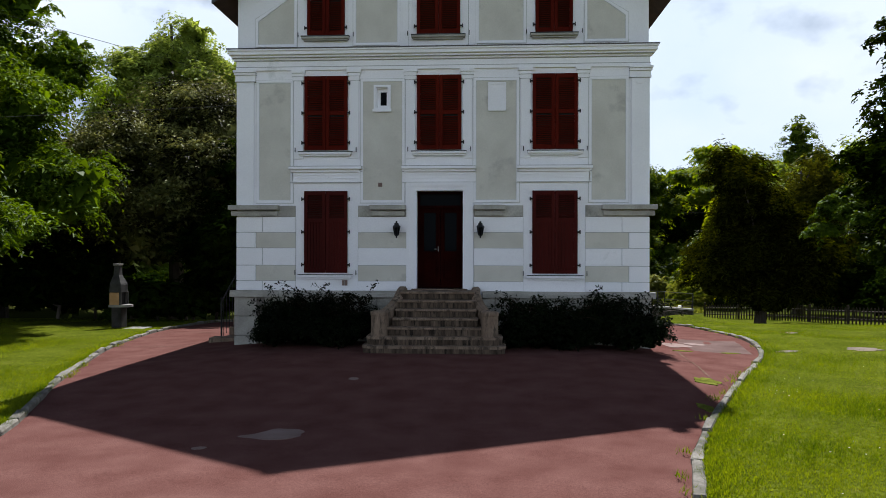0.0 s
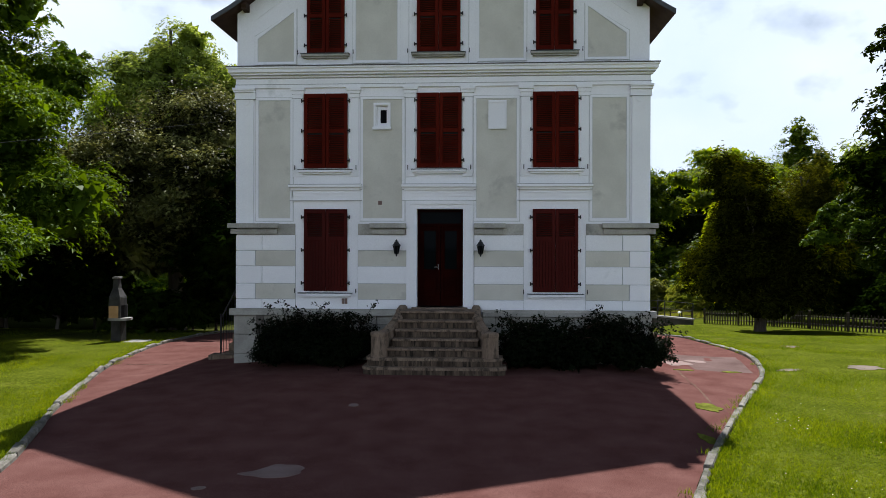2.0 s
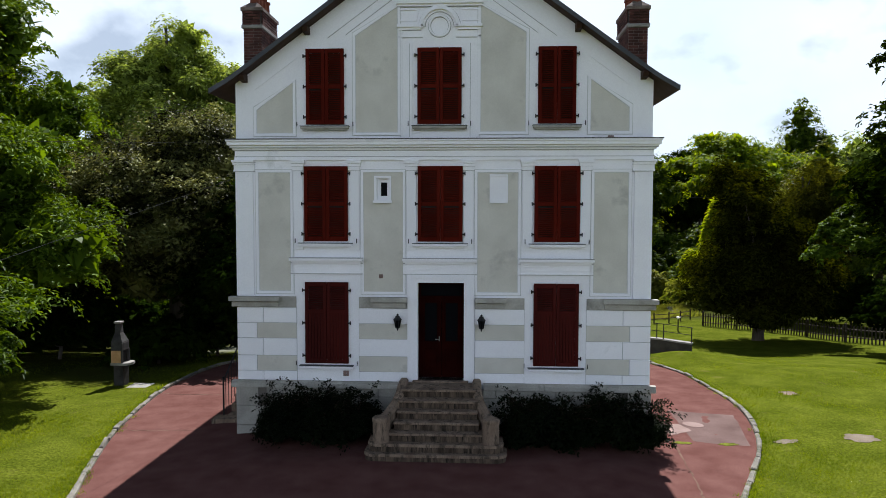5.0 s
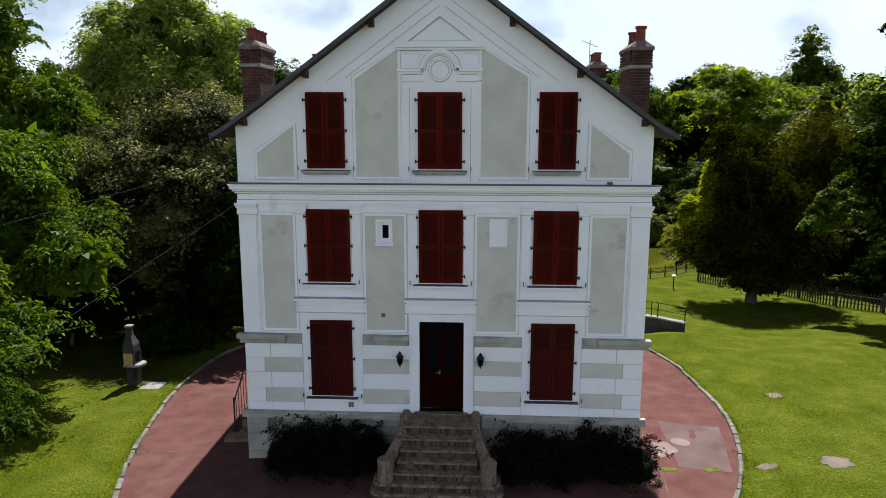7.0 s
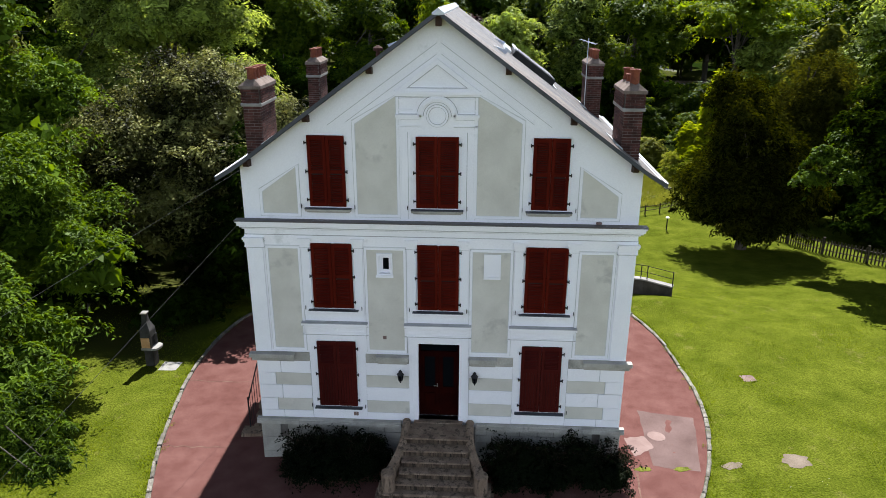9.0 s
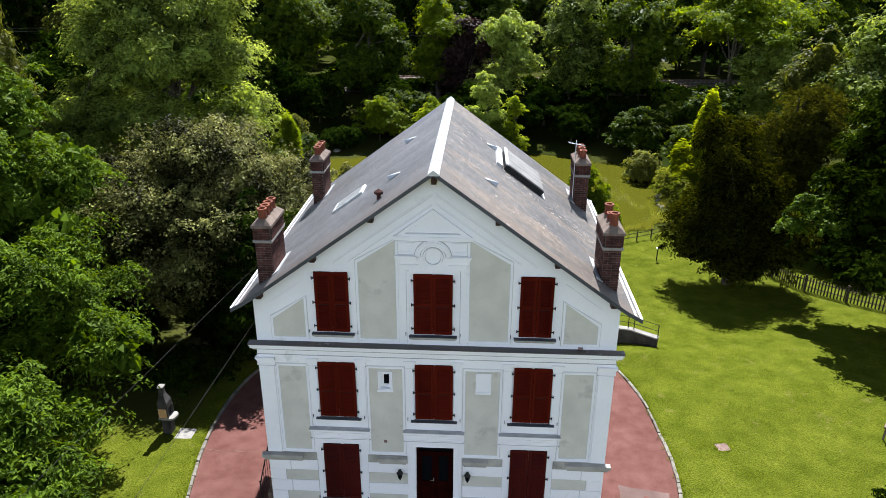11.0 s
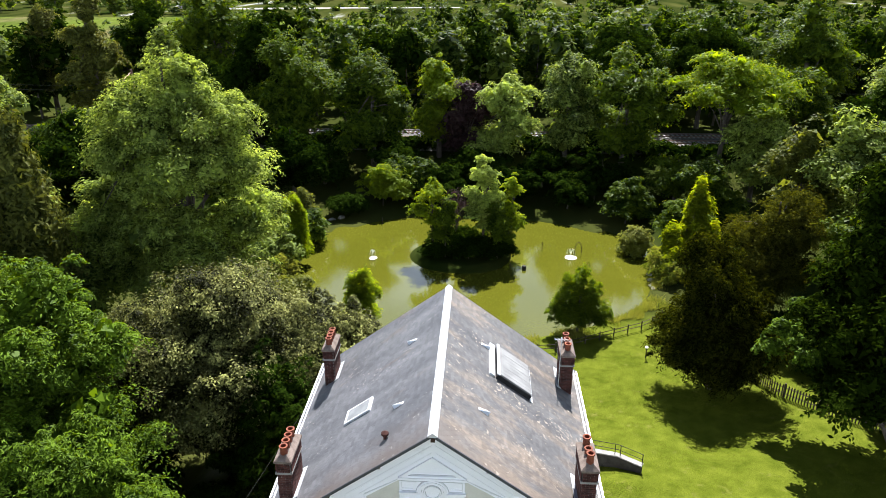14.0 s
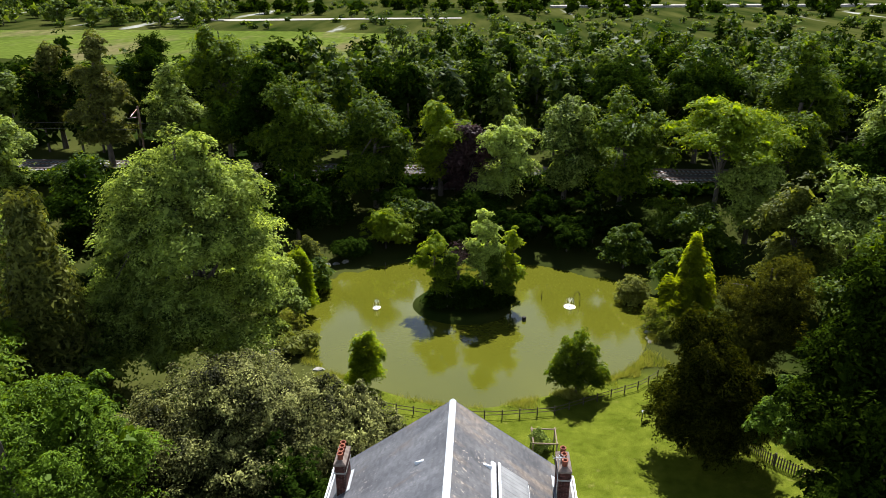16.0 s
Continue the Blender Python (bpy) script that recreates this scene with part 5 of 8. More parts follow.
disc_patch("tarmac_patch", -1.47, 8.2, 0.33, 0.26, 0.32, M_PATCH, "pale grey teardrop repair patch in the tarmac", "patch", tail=0.35, seed=2)
disc_patch("tarmac_patch", -2.14, 7.55, 0.075, 0.06, 0.4, M_PATCH, "small pale repair spot in the tarmac", "patch", seed=4)
disc_patch("tarmac_patch", -1.12, 11.3, 0.075, 0.09, 0.2, M_PATCH, "small pale repair spot in the tarmac", "patch", seed=3)
M_WORN = material("greyish_worn_tarmac", (0.105, 0.070, 0.063), (0.165, 0.115, 0.105), 1.2, 0.95, 0.5, 40, 0.2, spec=0.0)
for name, corners, mat, label, h in (
        ("tarmac_patch", ((5.8, 18.7), (7.4, 18.45), (6.86, 15.84), (5.66, 15.95)), M_WORN, "large greyish rectangle of relaid tarmac", 0.004),
        ("concrete_patch", ((5.1, 17.12), (5.7, 17.32), (5.88, 16.8), (5.25, 16.28)), M_PATCH, "pale broken concrete patch beside the house corner", 0.008)):
    bm = bmesh.new()
    ring = []
    for (xa, ya), (xb, yb) in zip(corners, corners[1:] + corners[:1]):
        for k in range(8):
            x, y = xa + (xb - xa) * k / 8 + rnd.uniform(-0.02, 0.02), ya + (yb - ya) * k / 8 + rnd.uniform(-0.02, 0.02)
            ring.append(bm.verts.new((x, y, at_ground(x, y) + h)))
    mx, my = sum(q[0] for q in corners) / 4, sum(q[1] for q in corners) / 4
    mid = bm.verts.new((mx, my, at_ground(mx, my) + h))
    for k in range(len(ring)):
        bm.faces.new((mid, ring[k], ring[(k + 1) % len(ring)]))
    tagged(part(name, bm, mat), label, "patch", kind="structure")
disc_patch("manhole_cover", 6.06, 17.36, 0.25, 0.23, 0.0, M_PATCH, "round pale concrete manhole cover in the drive", "manhole cover", lift=0.012, seed=5, rough=0.15)
disc_patch("bare_patch", 9.5, 16.35, 0.42, 0.26, 0.1, M_SOIL, "bare dry soil patch in the lawn", "bare soil", lift=0.006, base=lawn_height, rough=2.2, seed=6)
disc_patch("bare_patch", 7.75, 16.08, 0.26, 0.16, 0.4, M_SOIL, "bare dry soil patch in the lawn", "bare soil", lift=0.006, base=lawn_height, rough=2.2, seed=7)
sz = lawn_height(9.87, 20.97) + 0.012
bm = slab(9.65, 10.1, 20.78, 21.2, sz - 0.12, sz, 0.012)
bmesh.ops.rotate(bm, verts=bm.verts, cent=(9.87, 20.97, 0), matrix=Matrix.Rotation(0.12, 3, "Z"))
tagged(part("stone_slab", bm, M_PATCH), "small square stone slab set in the lawn", "slab")

# joints across the tarmac on the west side
M_CRACK = material("sandy_joint", (0.085, 0.048, 0.038), (0.17, 0.108, 0.085), 6, 0.95, 0.4, 50, 0.3, spec=0.0)
rnd = random.Random(23)
for yj, xa in ((16.14, -5.65), (19.76, -4.7)):
    bm = bmesh.new()
    a0 = float(drive_left(yj)) + 0.02
    pts = [(a0 + (xa - a0) * k / 16, yj + 0.03 * math.sin(1.7 * k) + rnd.uniform(-0.02, 0.02)) for k in range(17)]
    up, dn = [], []
    for x, y in pts:
        w = rnd.uniform(0.008, 0.022)
        up.append(bm.verts.new((x, y + w, at_ground(x, y) + 0.005)))
        dn.append(bm.verts.new((x, y - w, at_ground(x, y) + 0.005)))
    for k in range(16):
        bm.faces.new((dn[k], dn[k + 1], up[k + 1], up[k]))
    tagged(part("tarmac_joint", bm, M_CRACK), "narrow sandy joint across the tarmac", "joint", kind="structure")

bm = bmesh.new()
way = [(5.17, 15.74), (5.02, 14.4), (4.94, 13.3), (4.82, 12.5), (4.74, 11.85), (4.8, 11.5)]
up, dn = [], []
for k in range(26):
    t = k / 25 * (len(way) - 1)
    i = min(int(t), len(way) - 2)
    x = way[i][0] + (way[i + 1][0] - way[i][0]) * (t - i) + rnd.uniform(-0.02, 0.02)
    y = way[i][1] + (way[i + 1][1] - way[i][1]) * (t - i)
    w = rnd.uniform(0.008, 0.026)
    up.append(bm.verts.new((x + w, y, at_ground(x, y) + 0.006)))
    dn.append(bm.verts.new((x - w, y, at_ground(x, y) + 0.006)))
for k in range(25):
    bm.faces.new((dn[k], up[k], up[k + 1], dn[k + 1]))
tagged(part("tarmac_joint", bm, M_CRACK), "winding sandy crack in the tarmac", "joint", kind="structure")
M_MOSS = material("yellow_green_moss", (0.06, 0.07, 0.012), (0.15, 0.16, 0.03), 5, 0.95, 0.6, 40, 0.4, spec=0.0)
for x, y, rx, ry, seed in ((4.62, 11.75, 0.18, 0.3, 21), (4.05, 9.9, 0.1, 0.22, 22), (7.35, 15.2, 0.14, 0.3, 23), (6.4, 15.9, 0.25, 0.08, 24), (5.35, 15.75, 0.2, 0.1, 25)):
    disc_patch("moss_patch", x, y, rx, ry, 0.3, M_MOSS, "yellow-green moss creeping over the tarmac edge", "moss", lift=0.009, seed=seed, rough=2.4)

# ---- garden barbecue ----
bx, by = -9.95, 20.75
bz = at_ground(bx, by) + 0.05
M_DARK_GREY = material("dark_warm_grey", (0.018, 0.016, 0.014), (0.05, 0.046, 0.042), 4, 0.9, 0.3, 40, 0.2)
# whitewashed hood with the tree shade put into its near-black tone
M_HOOD = material("shaded_whitewash", (0.030, 0.029, 0.027), (0.070, 0.068, 0.065), 4, 0.9, 0.3, 40, 0.15, stain=(0.12, 0.11, 0.10), stain_scale=3, stain_at=0.55)
bbq = thing("barbecue", bx, by, bz, "whitewashed masonry garden barbecue on a dark base", "barbecue")
part("base", slab(bx - 0.196, bx + 0.112, by - 0.182, by + 0.182, bz - 0.1, bz + 0.62, 0.02), M_DARK_GREY, bbq)
bm = bmesh.new()
plan = [(-0.36, -0.34), (0.30, -0.34), (0.44, -0.24), (0.49, 0.0), (0.44, 0.24), (0.30, 0.34), (-0.36, 0.34)]
lo, hi = [bm.verts.new((bx + 0.7 * x, by + 0.7 * y, bz + 0.62)) for x, y in plan], [bm.verts.new((bx + 0.7 * x, by + 0.7 * y, bz + 0.69)) for x, y in plan]
bm.faces.new(lo[::-1])
bm.faces.new(hi)
for k in range(7):
    bm.faces.new((lo[k], lo[(k + 1) % 7], hi[(k + 1) % 7], hi[k]))
part("worktop", bm, M_CONCRETE, bbq)
part("firebrick", slab(bx - 0.238, bx + 0.056, by - 0.217, by - 0.182, bz + 0.69, bz + 1.06, 0.008), M_TILE_ORANGE, bbq)
part("firebox", slab(bx - 0.231, bx - 0.189, by - 0.182, by + 0.210, bz + 0.69, bz + 1.08, 0.008), M_HOOD, bbq)
part("firebox", slab(bx - 0.189, bx + 0.140, by + 0.168, by + 0.210, bz + 0.69, bz + 1.08, 0.008), M_HOOD, bbq)
bm = bmesh.new()
for ya, yb, za, zb in ((-0.31, -0.2, 0.69, 1.3), (0.2, 0.3, 0.69, 1.3), (-0.2, 0.2, 1.16, 1.3)):
    box(bm, bx + 0.057, bx + 0.112, by + 0.7 * ya, by + 0.7 * yb, bz + za, bz + zb, 0.012)
part("front_arch", bm, M_HOOD, bbq)
# dark block filling the hollow of the firebox
part("dark_opening", slab(bx - 0.182, bx + 0.052, by - 0.175, by + 0.164, bz + 0.692, bz + 1.05), M_DARK, bbq)
bm = bmesh.new()
secs = [(-0.34, 0.16, -0.31, 0.3, 1.07), (-0.33, 0.15, -0.29, 0.29, 1.32), (-0.24, 0.0, -0.15, 0.15, 1.58), (-0.22, -0.02, -0.12, 0.12, 1.86)]
rings = [[bm.verts.new((bx + 0.7 * x, by + 0.7 * y, bz + z)) for x, y in ((a, c), (b, c), (b, d), (a, d))] for a, b, c, d, z in secs]
for a, b in zip(rings, rings[1:]):
    for i in range(4):
        bm.faces.new((a[i], a[(i + 1) % 4], b[(i + 1) % 4], b[i]))
bm.faces.new(rings[0][::-1])
bm.faces.new(rings[-1])
part("hood", bm, M_HOOD, bbq)
part("chimney_cap", slab(bx - 0.189, bx + 0.021, by - 0.119, by + 0.119, bz + 1.865, bz + 1.92, 0.01), M_CONCRETE, bbq)
tagged(part("paving_slab", slab(bx + 0.3, bx + 0.92, by - 0.45, by + 0.15, bz - 0.06, bz + 0.015, 0.01), M_CONCRETE), "square pale paving slab beside the barbecue", "paving slab")

# ---- parapet with a rail at the cellar ramp ----
ramp = thing("ramp_wall", 8.3, 28.8, -0.8, "low concrete retaining wall with a thin metal rail", "wall")
# concrete tone lowered to hold the shade on the wall's front face
M_SHADED_WALL = material("shaded_concrete", (0.025, 0.023, 0.019), (0.06, 0.055, 0.047), 3, 0.9, 0.5, 40, 0.2)
LINE = [(Vector((6.2, 29.75, -0.2)), 1.3), (Vector((8.26, 29.4, -0.3)), 1.1), (Vector((9.33, 28.75, -0.35)), 0.85)]


def wall_run(bm, half, below, above, over):
    """A band of even width along the bent line of the ramp."""
    secs = []
    for i, (p, drop) in enumerate(LINE):
        d = (LINE[min(i + 1, 2)][0] - LINE[max(i - 1, 0)][0]).normalized()
        n = Vector((-d.y, d.x, 0)) * half
        e = d * (over if i == 2 else 0)
        lo = -drop if below is None else below
        secs.append([bm.verts.new(p + e + n * q + Vector((0, 0, z))) for q, z in ((-1, lo), (1, lo), (1, above), (-1, above))])
    bm.faces.new(secs[0][::-1])
    bm.faces.new(secs[-1])
    for a, b in zip(secs, secs[1:]):
        for k in range(4):
            bm.faces.new((a[k], a[(k + 1) % 4], b[(k + 1) % 4], b[k]))
    return bm


part("wall", wall_run(bmesh.new(), 0.11, None, 0.0, 0.0), M_SHADED_WALL, ramp)
part("coping", wall_run(bmesh.new(), 0.15, 0.002, 0.06, 0.03), M_CONCRETE, ramp)
for p in (LINE[0][0].lerp(LINE[1][0], 0.3), LINE[0][0].lerp(LINE[1][0], 0.93), LINE[1][0].lerp(LINE[2][0], 0.1), LINE[2][0]):
    part("post", tube(bmesh.new(), [p + Vector((0, 0, 0.05)), p + Vector((0, 0, 0.68))], 0.022, 6), M_IRON, ramp)
for z in (0.36, 0.66):
    part("rail", tube(bmesh.new(), [p + Vector((0, 0, z)) for p, drop in LINE], 0.014, 6), M_IRON, ramp)

# ---- garden bench at the edge of the lawn ----
M_BENCH = material("sun_bleached_wood", (0.13, 0.095, 0.065), (0.23, 0.175, 0.125), 6, 0.85, 0.4, 45, 0.2, stretch=(1, 1, 0.4))
bo, bu, bv = Vector((15.72, 21.75, 0)), Vector((0.6, 0.8, 0)), Vector((0.8, -0.6, 0))
bg = lawn_height(15.9, 22.0)
bench = thing("garden_bench", 16.4, 22.2, bg, "weathered wooden slatted bench on the lawn", "bench")


def beam(a, b, w, h):
    """A squared timber from a to b."""
    bm = bmesh.new()
    d = (b - a).normalized()
    s = d.cross(Vector((0, 0, 1))) if abs(d.z) < 0.9 else Vector((1, 0, 0))
    s = s.normalized() * w / 2
    t = d.cross(s).normalized() * h / 2
    ends = [[bm.verts.new(p + i * s + j * t) for i, j in ((-1, -1), (1, -1), (1, 1), (-1, 1))] for p in (a, b)]
    bm.faces.new(ends[0][::-1])
    bm.faces.new(ends[1])
    for k in range(4):
        bm.faces.new((ends[0][k], ends[0][(k + 1) % 4], ends[1][(k + 1) % 4], ends[1][k]))
    return bm


top = Vector((0, 0, bg + 0.5))
for u in (0.05, 1.45):
    for w in (0.04, 0.44):
        p = bo + bu * u + bv * w
        part("leg", beam(p + Vector((0, 0, bg - 0.05)), p + Vector((0, 0, bg + 0.47)), 0.05, 0.05), M_BENCH, bench)
    part("end_rail", beam(bo + bu * u - bv * 0.02 + top, bo + bu * u + bv * 0.5 + top, 0.05, 0.06), M_BENCH, bench)
for w in (0.0, 0.12, 0.24, 0.36, 0.48):
    q = Vector((0, 0, 0.046))
    part("slat", beam(bo + bv * w + top + q, bo + bu * 1.5 + bv * w + top + q, 0.07, 0.03), M_BENCH, bench)

# ---- garden lamp, fences ----
lx, ly = 12.4, 41.9
lz = at_ground(lx, ly)
lamp = thing("garden_lamp", lx, ly, lz, "short black bollard lamp with a white top", "garden lamp")
part("post", tube(bmesh.new(), [(lx, ly, lz - 0.1), (lx, ly, lz + 0.8)], 0.035, 8), M_IRON, lamp)
part("head", lathe(bmesh.new(), [(0.05, lz + 0.8), (0.07, lz + 0.83), (0.07, lz + 0.9), (0.13, lz + 0.91), (0.03, lz + 0.96)], lx, ly, 10), M_WHITE, lamp)


def along(points, step):
    """Places at even steps along a line of points, with the heading."""
    out, left = [], 0.0
    for (xa, ya), (xb, yb) in zip(points, points[1:]):
        L = math.hypot(xb - xa, yb - ya)
        s = left
        while s < L:
            out.append((xa + (xb - xa) * s / L, ya + (yb - ya) * s / L, math.atan2(yb - ya, xb - xa)))
            s += step
        left = s - L
    return out


PICKETS = [(14.6, 44.4), (16.1, 42.7), (17.3, 41.25), (18.4, 39.4), (19.2, 37.6), (20.35, 36.45), (21.4, 35.5), (23.6, 33.8), (26.5, 31.6)]
fence = thing("picket_fence", 19.2, 35.4, at_ground(19.2, 35.4), "dark weathered wooden picket fence across the lawn", "fence")
picket_me = mesh_of("picket", prism(bmesh.new(), [(-0.035, -0.15), (0.035, -0.15), (0.035, 0.8), (0, 0.86), (-0.035, 0.8)], -0.012, 0.012), M_LATTICE)
stations = along(PICKETS, 0.17)
for x, y, a in stations:
    ob = new("picket", picket_me)
    ob.parent = fence
    ob.matrix_parent_inverse = fence.matrix_world.inverted()
    ob.matrix_basis = Matrix.LocRotScale((x, y, at_ground(x, y) + 0.05), Euler((rnd.uniform(-0.03, 0.03), rnd.uniform(-0.03, 0.03), a)), None)
for z in (0.25, 0.65):
    pts = [(x, y, at_ground(x, y) + 0.05 + z) for x, y, a in along(PICKETS, 0.8)]
    part("fence_rail", tube(bmesh.new(), pts, 0.03, 4), M_LATTICE, fence)
for x, y, a in along(PICKETS, 2.2):
    part("post", slab(x - 0.05, x + 0.05, y - 0.05, y + 0.05, at_ground(x, y) - 0.2, at_ground(x, y) + 1.0), M_LATTICE, fence)

SHORE = [(-7.0, 43.0), (-5.1, 42.2), (-2.3, 41.6), (2.0, 41.6), (6.4, 42.4), (9.9, 44.4), (13.3, 46.3), (15.6, 48.6)]
pf = thing("pond_fence", 2.0, 41.6, at_ground(2, 41.6), "low rustic fence of wooden posts and rails by the pond", "fence")
for x, y, a in along(SHORE, 1.25):
    part("post", tube(bmesh.new(), [(x, y, at_ground(x, y) - 0.2), (x, y, at_ground(x, y) + 0.75)], 0.045, 6), M_LATTICE, pf)
for z in (0.35, 0.62):
    part("fence_rail", tube(bmesh.new(), [(x, y, at_ground(x, y) + z) for x, y, a in along(SHORE, 1.25)], 0.025, 5), M_LATTICE, pf)

# ---- pond ----
M_WATER = bpy.data.materials.new("murky_olive_water")
M_WATER.use_nodes = True
wn, wl = M_WATER.node_tree.nodes, M_WATER.node_tree.links
b = wn["Principled BSDF"]
b.inputs["Base Color"].default_value = (0.125, 0.115, 0.016, 1)
b.inputs["Roughness"].default_value = 0.04
b.inputs["IOR"].default_value = 1.6
b.inputs["Specular IOR Level"].default_value = 0.8
tn = wn.new("ShaderNodeTexNoise")
tn.inputs["Scale"].default_value = 0.12
tn.inputs["Detail"].default_value = 4
cr = wn.new("ShaderNodeMix")
cr.data_type = "RGBA"
cr.inputs["A"].default_value, cr.inputs["B"].default_value = (0.060, 0.064, 0.005, 1), (0.095, 0.096, 0.009, 1)
geo = wn.new("ShaderNodeNewGeometry")
wl.new(geo.outputs["Position"], tn.inputs["Vector"])
wl.new(tn.outputs["Fac"], cr.inputs["Factor"])
wl.new(cr.outputs["Result"], b.inputs["Base Color"])
rip = wn.new("ShaderNodeTexNoise")
rip.inputs["Scale"].default_value = 3.0
rip.inputs["Detail"].default_value = 3
wl.new(geo.outputs["Position"], rip.inputs["Vector"])
bp = wn.new("ShaderNodeBump")
bp.inputs["Strength"].default_value = 0.11
bp.inputs["Distance"].default_value = 0.05
wl.new(rip.outputs["Fac"], bp.inputs["Height"])
wl.new(bp.outputs["Normal"], b.inputs["Normal"])
bm = bmesh.new()
bm.faces.new([bm.verts.new((POND[0] + 1.15 * POND[2] * math.cos(a), POND[1] + 1.15 * POND[3] * math.sin(a), WATER)) for a in np.linspace(0, 2 * math.pi, 73)[:-1]])
tagged(part("water", bm, M_WATER), "murky olive green pond water", "pond", kind="structure")

M_FOAM = material("white_foam", (0.7, 0.72, 0.74), (0.9, 0.9, 0.9), 6, 0.4, 0.4, 30, 0.1)
for fx, fy, r in ((-8.55, 59.2, 0.34), (9.5, 60.4, 0.5)):
    ft = thing("fountain", fx, fy, WATER, "small floating fountain with white foam on the pond", "fountain", "pond fountains")
    bm = bmesh.new()
    rr = random.Random(int(fx * 10))
    lathe(bm, [(r * 1.1, WATER - 0.02), (r, WATER + 0.03), (r * 0.6, WATER + 0.08), (r * 0.2, WATER + 0.14), (0.02, WATER + 0.2)], fx, fy, 18)
    for v in bm.verts:
        v.co += Vector((rr.uniform(-1, 1), rr.uniform(-1, 1), rr.uniform(-0.2, 0.6))) * 0.07
    part("foam", bm, M_FOAM, ft)
    bm = bmesh.new()
    for k in range(7):
        a = 2 * math.pi * k / 7
        tube(bm, [(fx + q * r * math.cos(a), fy + q * r * math.sin(a), WATER + 0.1 + 0.75 * (1 - (2 * q - 0.9) ** 2)) for q in (0.05, 0.25, 0.45, 0.65, 0.8, 0.92)], [0.018, 0.015, 0.012, 0.011, 0.009, 0.006], 4)
    part("jet", bm, M_FOAM, ft)

# stones, stump, stake and hose at the pond
M_CABLE = material("dull_grey_cable", (0.035, 0.035, 0.033), (0.06, 0.06, 0.057), 2, 0.95, 0, 30, 0.1, spec=0.0)
M_ROCK = material("pale_weathered_rock", (0.16, 0.15, 0.135), (0.34, 0.325, 0.30), 3, 0.9, 0.6, 20, 0.25, stain=(0.07, 0.07, 0.05), stain_scale=2, stain_at=0.55, per_piece=0.2)


def rock(x, y, r, seed):
    """A flattish irregular boulder bedded in the bank."""
    rr = random.Random(seed)
    bm = bmesh.new()
    bmesh.ops.create_icosphere(bm, subdivisions=2, radius=1.0)
    a, k, h = rr.uniform(0, 3), rr.uniform(0.6, 0.9), rr.uniform(0.35, 0.55)
    for v in bm.verts:
        q = 1 + 0.35 * noise.noise(v.co * 1.3 + Vector((seed, 0, 0)))
        u, w = v.co.x * r * q, v.co.y * r * k * q
        v.co = Vector((u * math.cos(a) - w * math.sin(a), u * math.sin(a) + w * math.cos(a), max(-0.4, v.co.z) * r * h * q))
    z = max(at_ground(x, y), WATER - 0.05) + 0.1 * r
    bmesh.ops.translate(bm, verts=bm.verts, vec=(x, y, z))
    tagged(part("rock", bm, M_ROCK), "pale weathered stone bedded in the pond bank", "rock", "stones round the pond")


rr = random.Random(31)
for k, (x, y, r) in enumerate(((-16.6, 67.2, 0.5), (-15.9, 67.9, 0.42), (-15.1, 68.5, 0.55), (-14.3, 69.0, 0.4), (-13.4, 69.5, 0.46), (-15.6, 50.1, 0.55), (-15.0, 51.2, 0.45), (-15.3, 52.4, 0.5),
                               (-16.2, 55.2, 0.4), (-11.5, 47.6, 0.45), (15.6, 53.9, 0.35), (15.7, 54.8, 0.42), (15.8, 55.8, 0.38), (15.9, 57.0, 0.3))):
    rock(x, y, r, 40 + k)
stump = lathe(bmesh.new(), [(0.2, WATER - 0.4), (0.19, WATER + 0.28), (0.17, WATER + 0.33), (0.08, WATER + 0.35)], 5.1, 57.5, 10)
tagged(part("stump", stump, M_DARK_GREY), "dark short stump standing in the pond", "stump")
tagged(part("stake", tube(bmesh.new(), [(7.0, 62.2, WATER - 0.6), (7.05, 62.2, WATER + 0.75)], [0.04, 0.03], 6), M_LATTICE), "thin wooden stake standing in the pond", "stake")
tagged(part("stake", tube(bmesh.new(), [(-8.9, 68.2, WATER - 0.6), (-8.9, 68.2, WATER + 0.7)], [0.04, 0.03], 6), M_LATTICE), "thin wooden stake standing in the pond", "stake")
pts = [(10.25 + 0.3 * math.cos(a), 61.2, WATER + 0.45 + 0.75 * math.sin(a)) for a in np.linspace(0, math.pi, 9)]
tagged(part("hose", tube(bmesh.new(), [(10.55, 61.2, WATER - 0.2)] + pts + [(9.95, 61.2, WATER - 0.2)], 0.03, 6), M_CABLE), "thin pale hose arching out of the pond", "hose")

# small wooden arbour with a shrub behind the house
arbour = thing("garden_arbour", 5.35, 38.2, at_ground(5.35, 38.2), "small weathered wooden frame round a shrub", "arbour")
az = at_ground(5.35, 38.2)
for x in (4.6, 6.1):
    for y in (37.5, 39.0):
        part("post", slab(x - 0.045, x + 0.045, y - 0.045, y + 0.045, az - 0.15, az + 1.1, 0.006), M_BENCH, arbour)
for y in (37.5, 39.0):
    part("rail", slab(4.5, 6.2, y - 0.035, y + 0.035, az + 1.102, az + 1.17, 0.005), M_BENCH, arbour)
for x in (4.6, 6.1):
    part("rail", slab(x - 0.035, x + 0.035, 37.4, 39.1, az + 1.172, az + 1.24, 0.005), M_BENCH, arbour)

# ---- cables ----


def cable(name, p, q, sag, label, r=0.0038):
    p, q = Vector(p), Vector(q)
    pts = [p.lerp(q, t) - Vector((0, 0, sag * 4 * t * (1 - t))) for t in np.linspace(0, 1, 25)]
    return tagged(part(name, tube(bmesh.new(), pts, r, 5), M_CABLE), label, "cable")


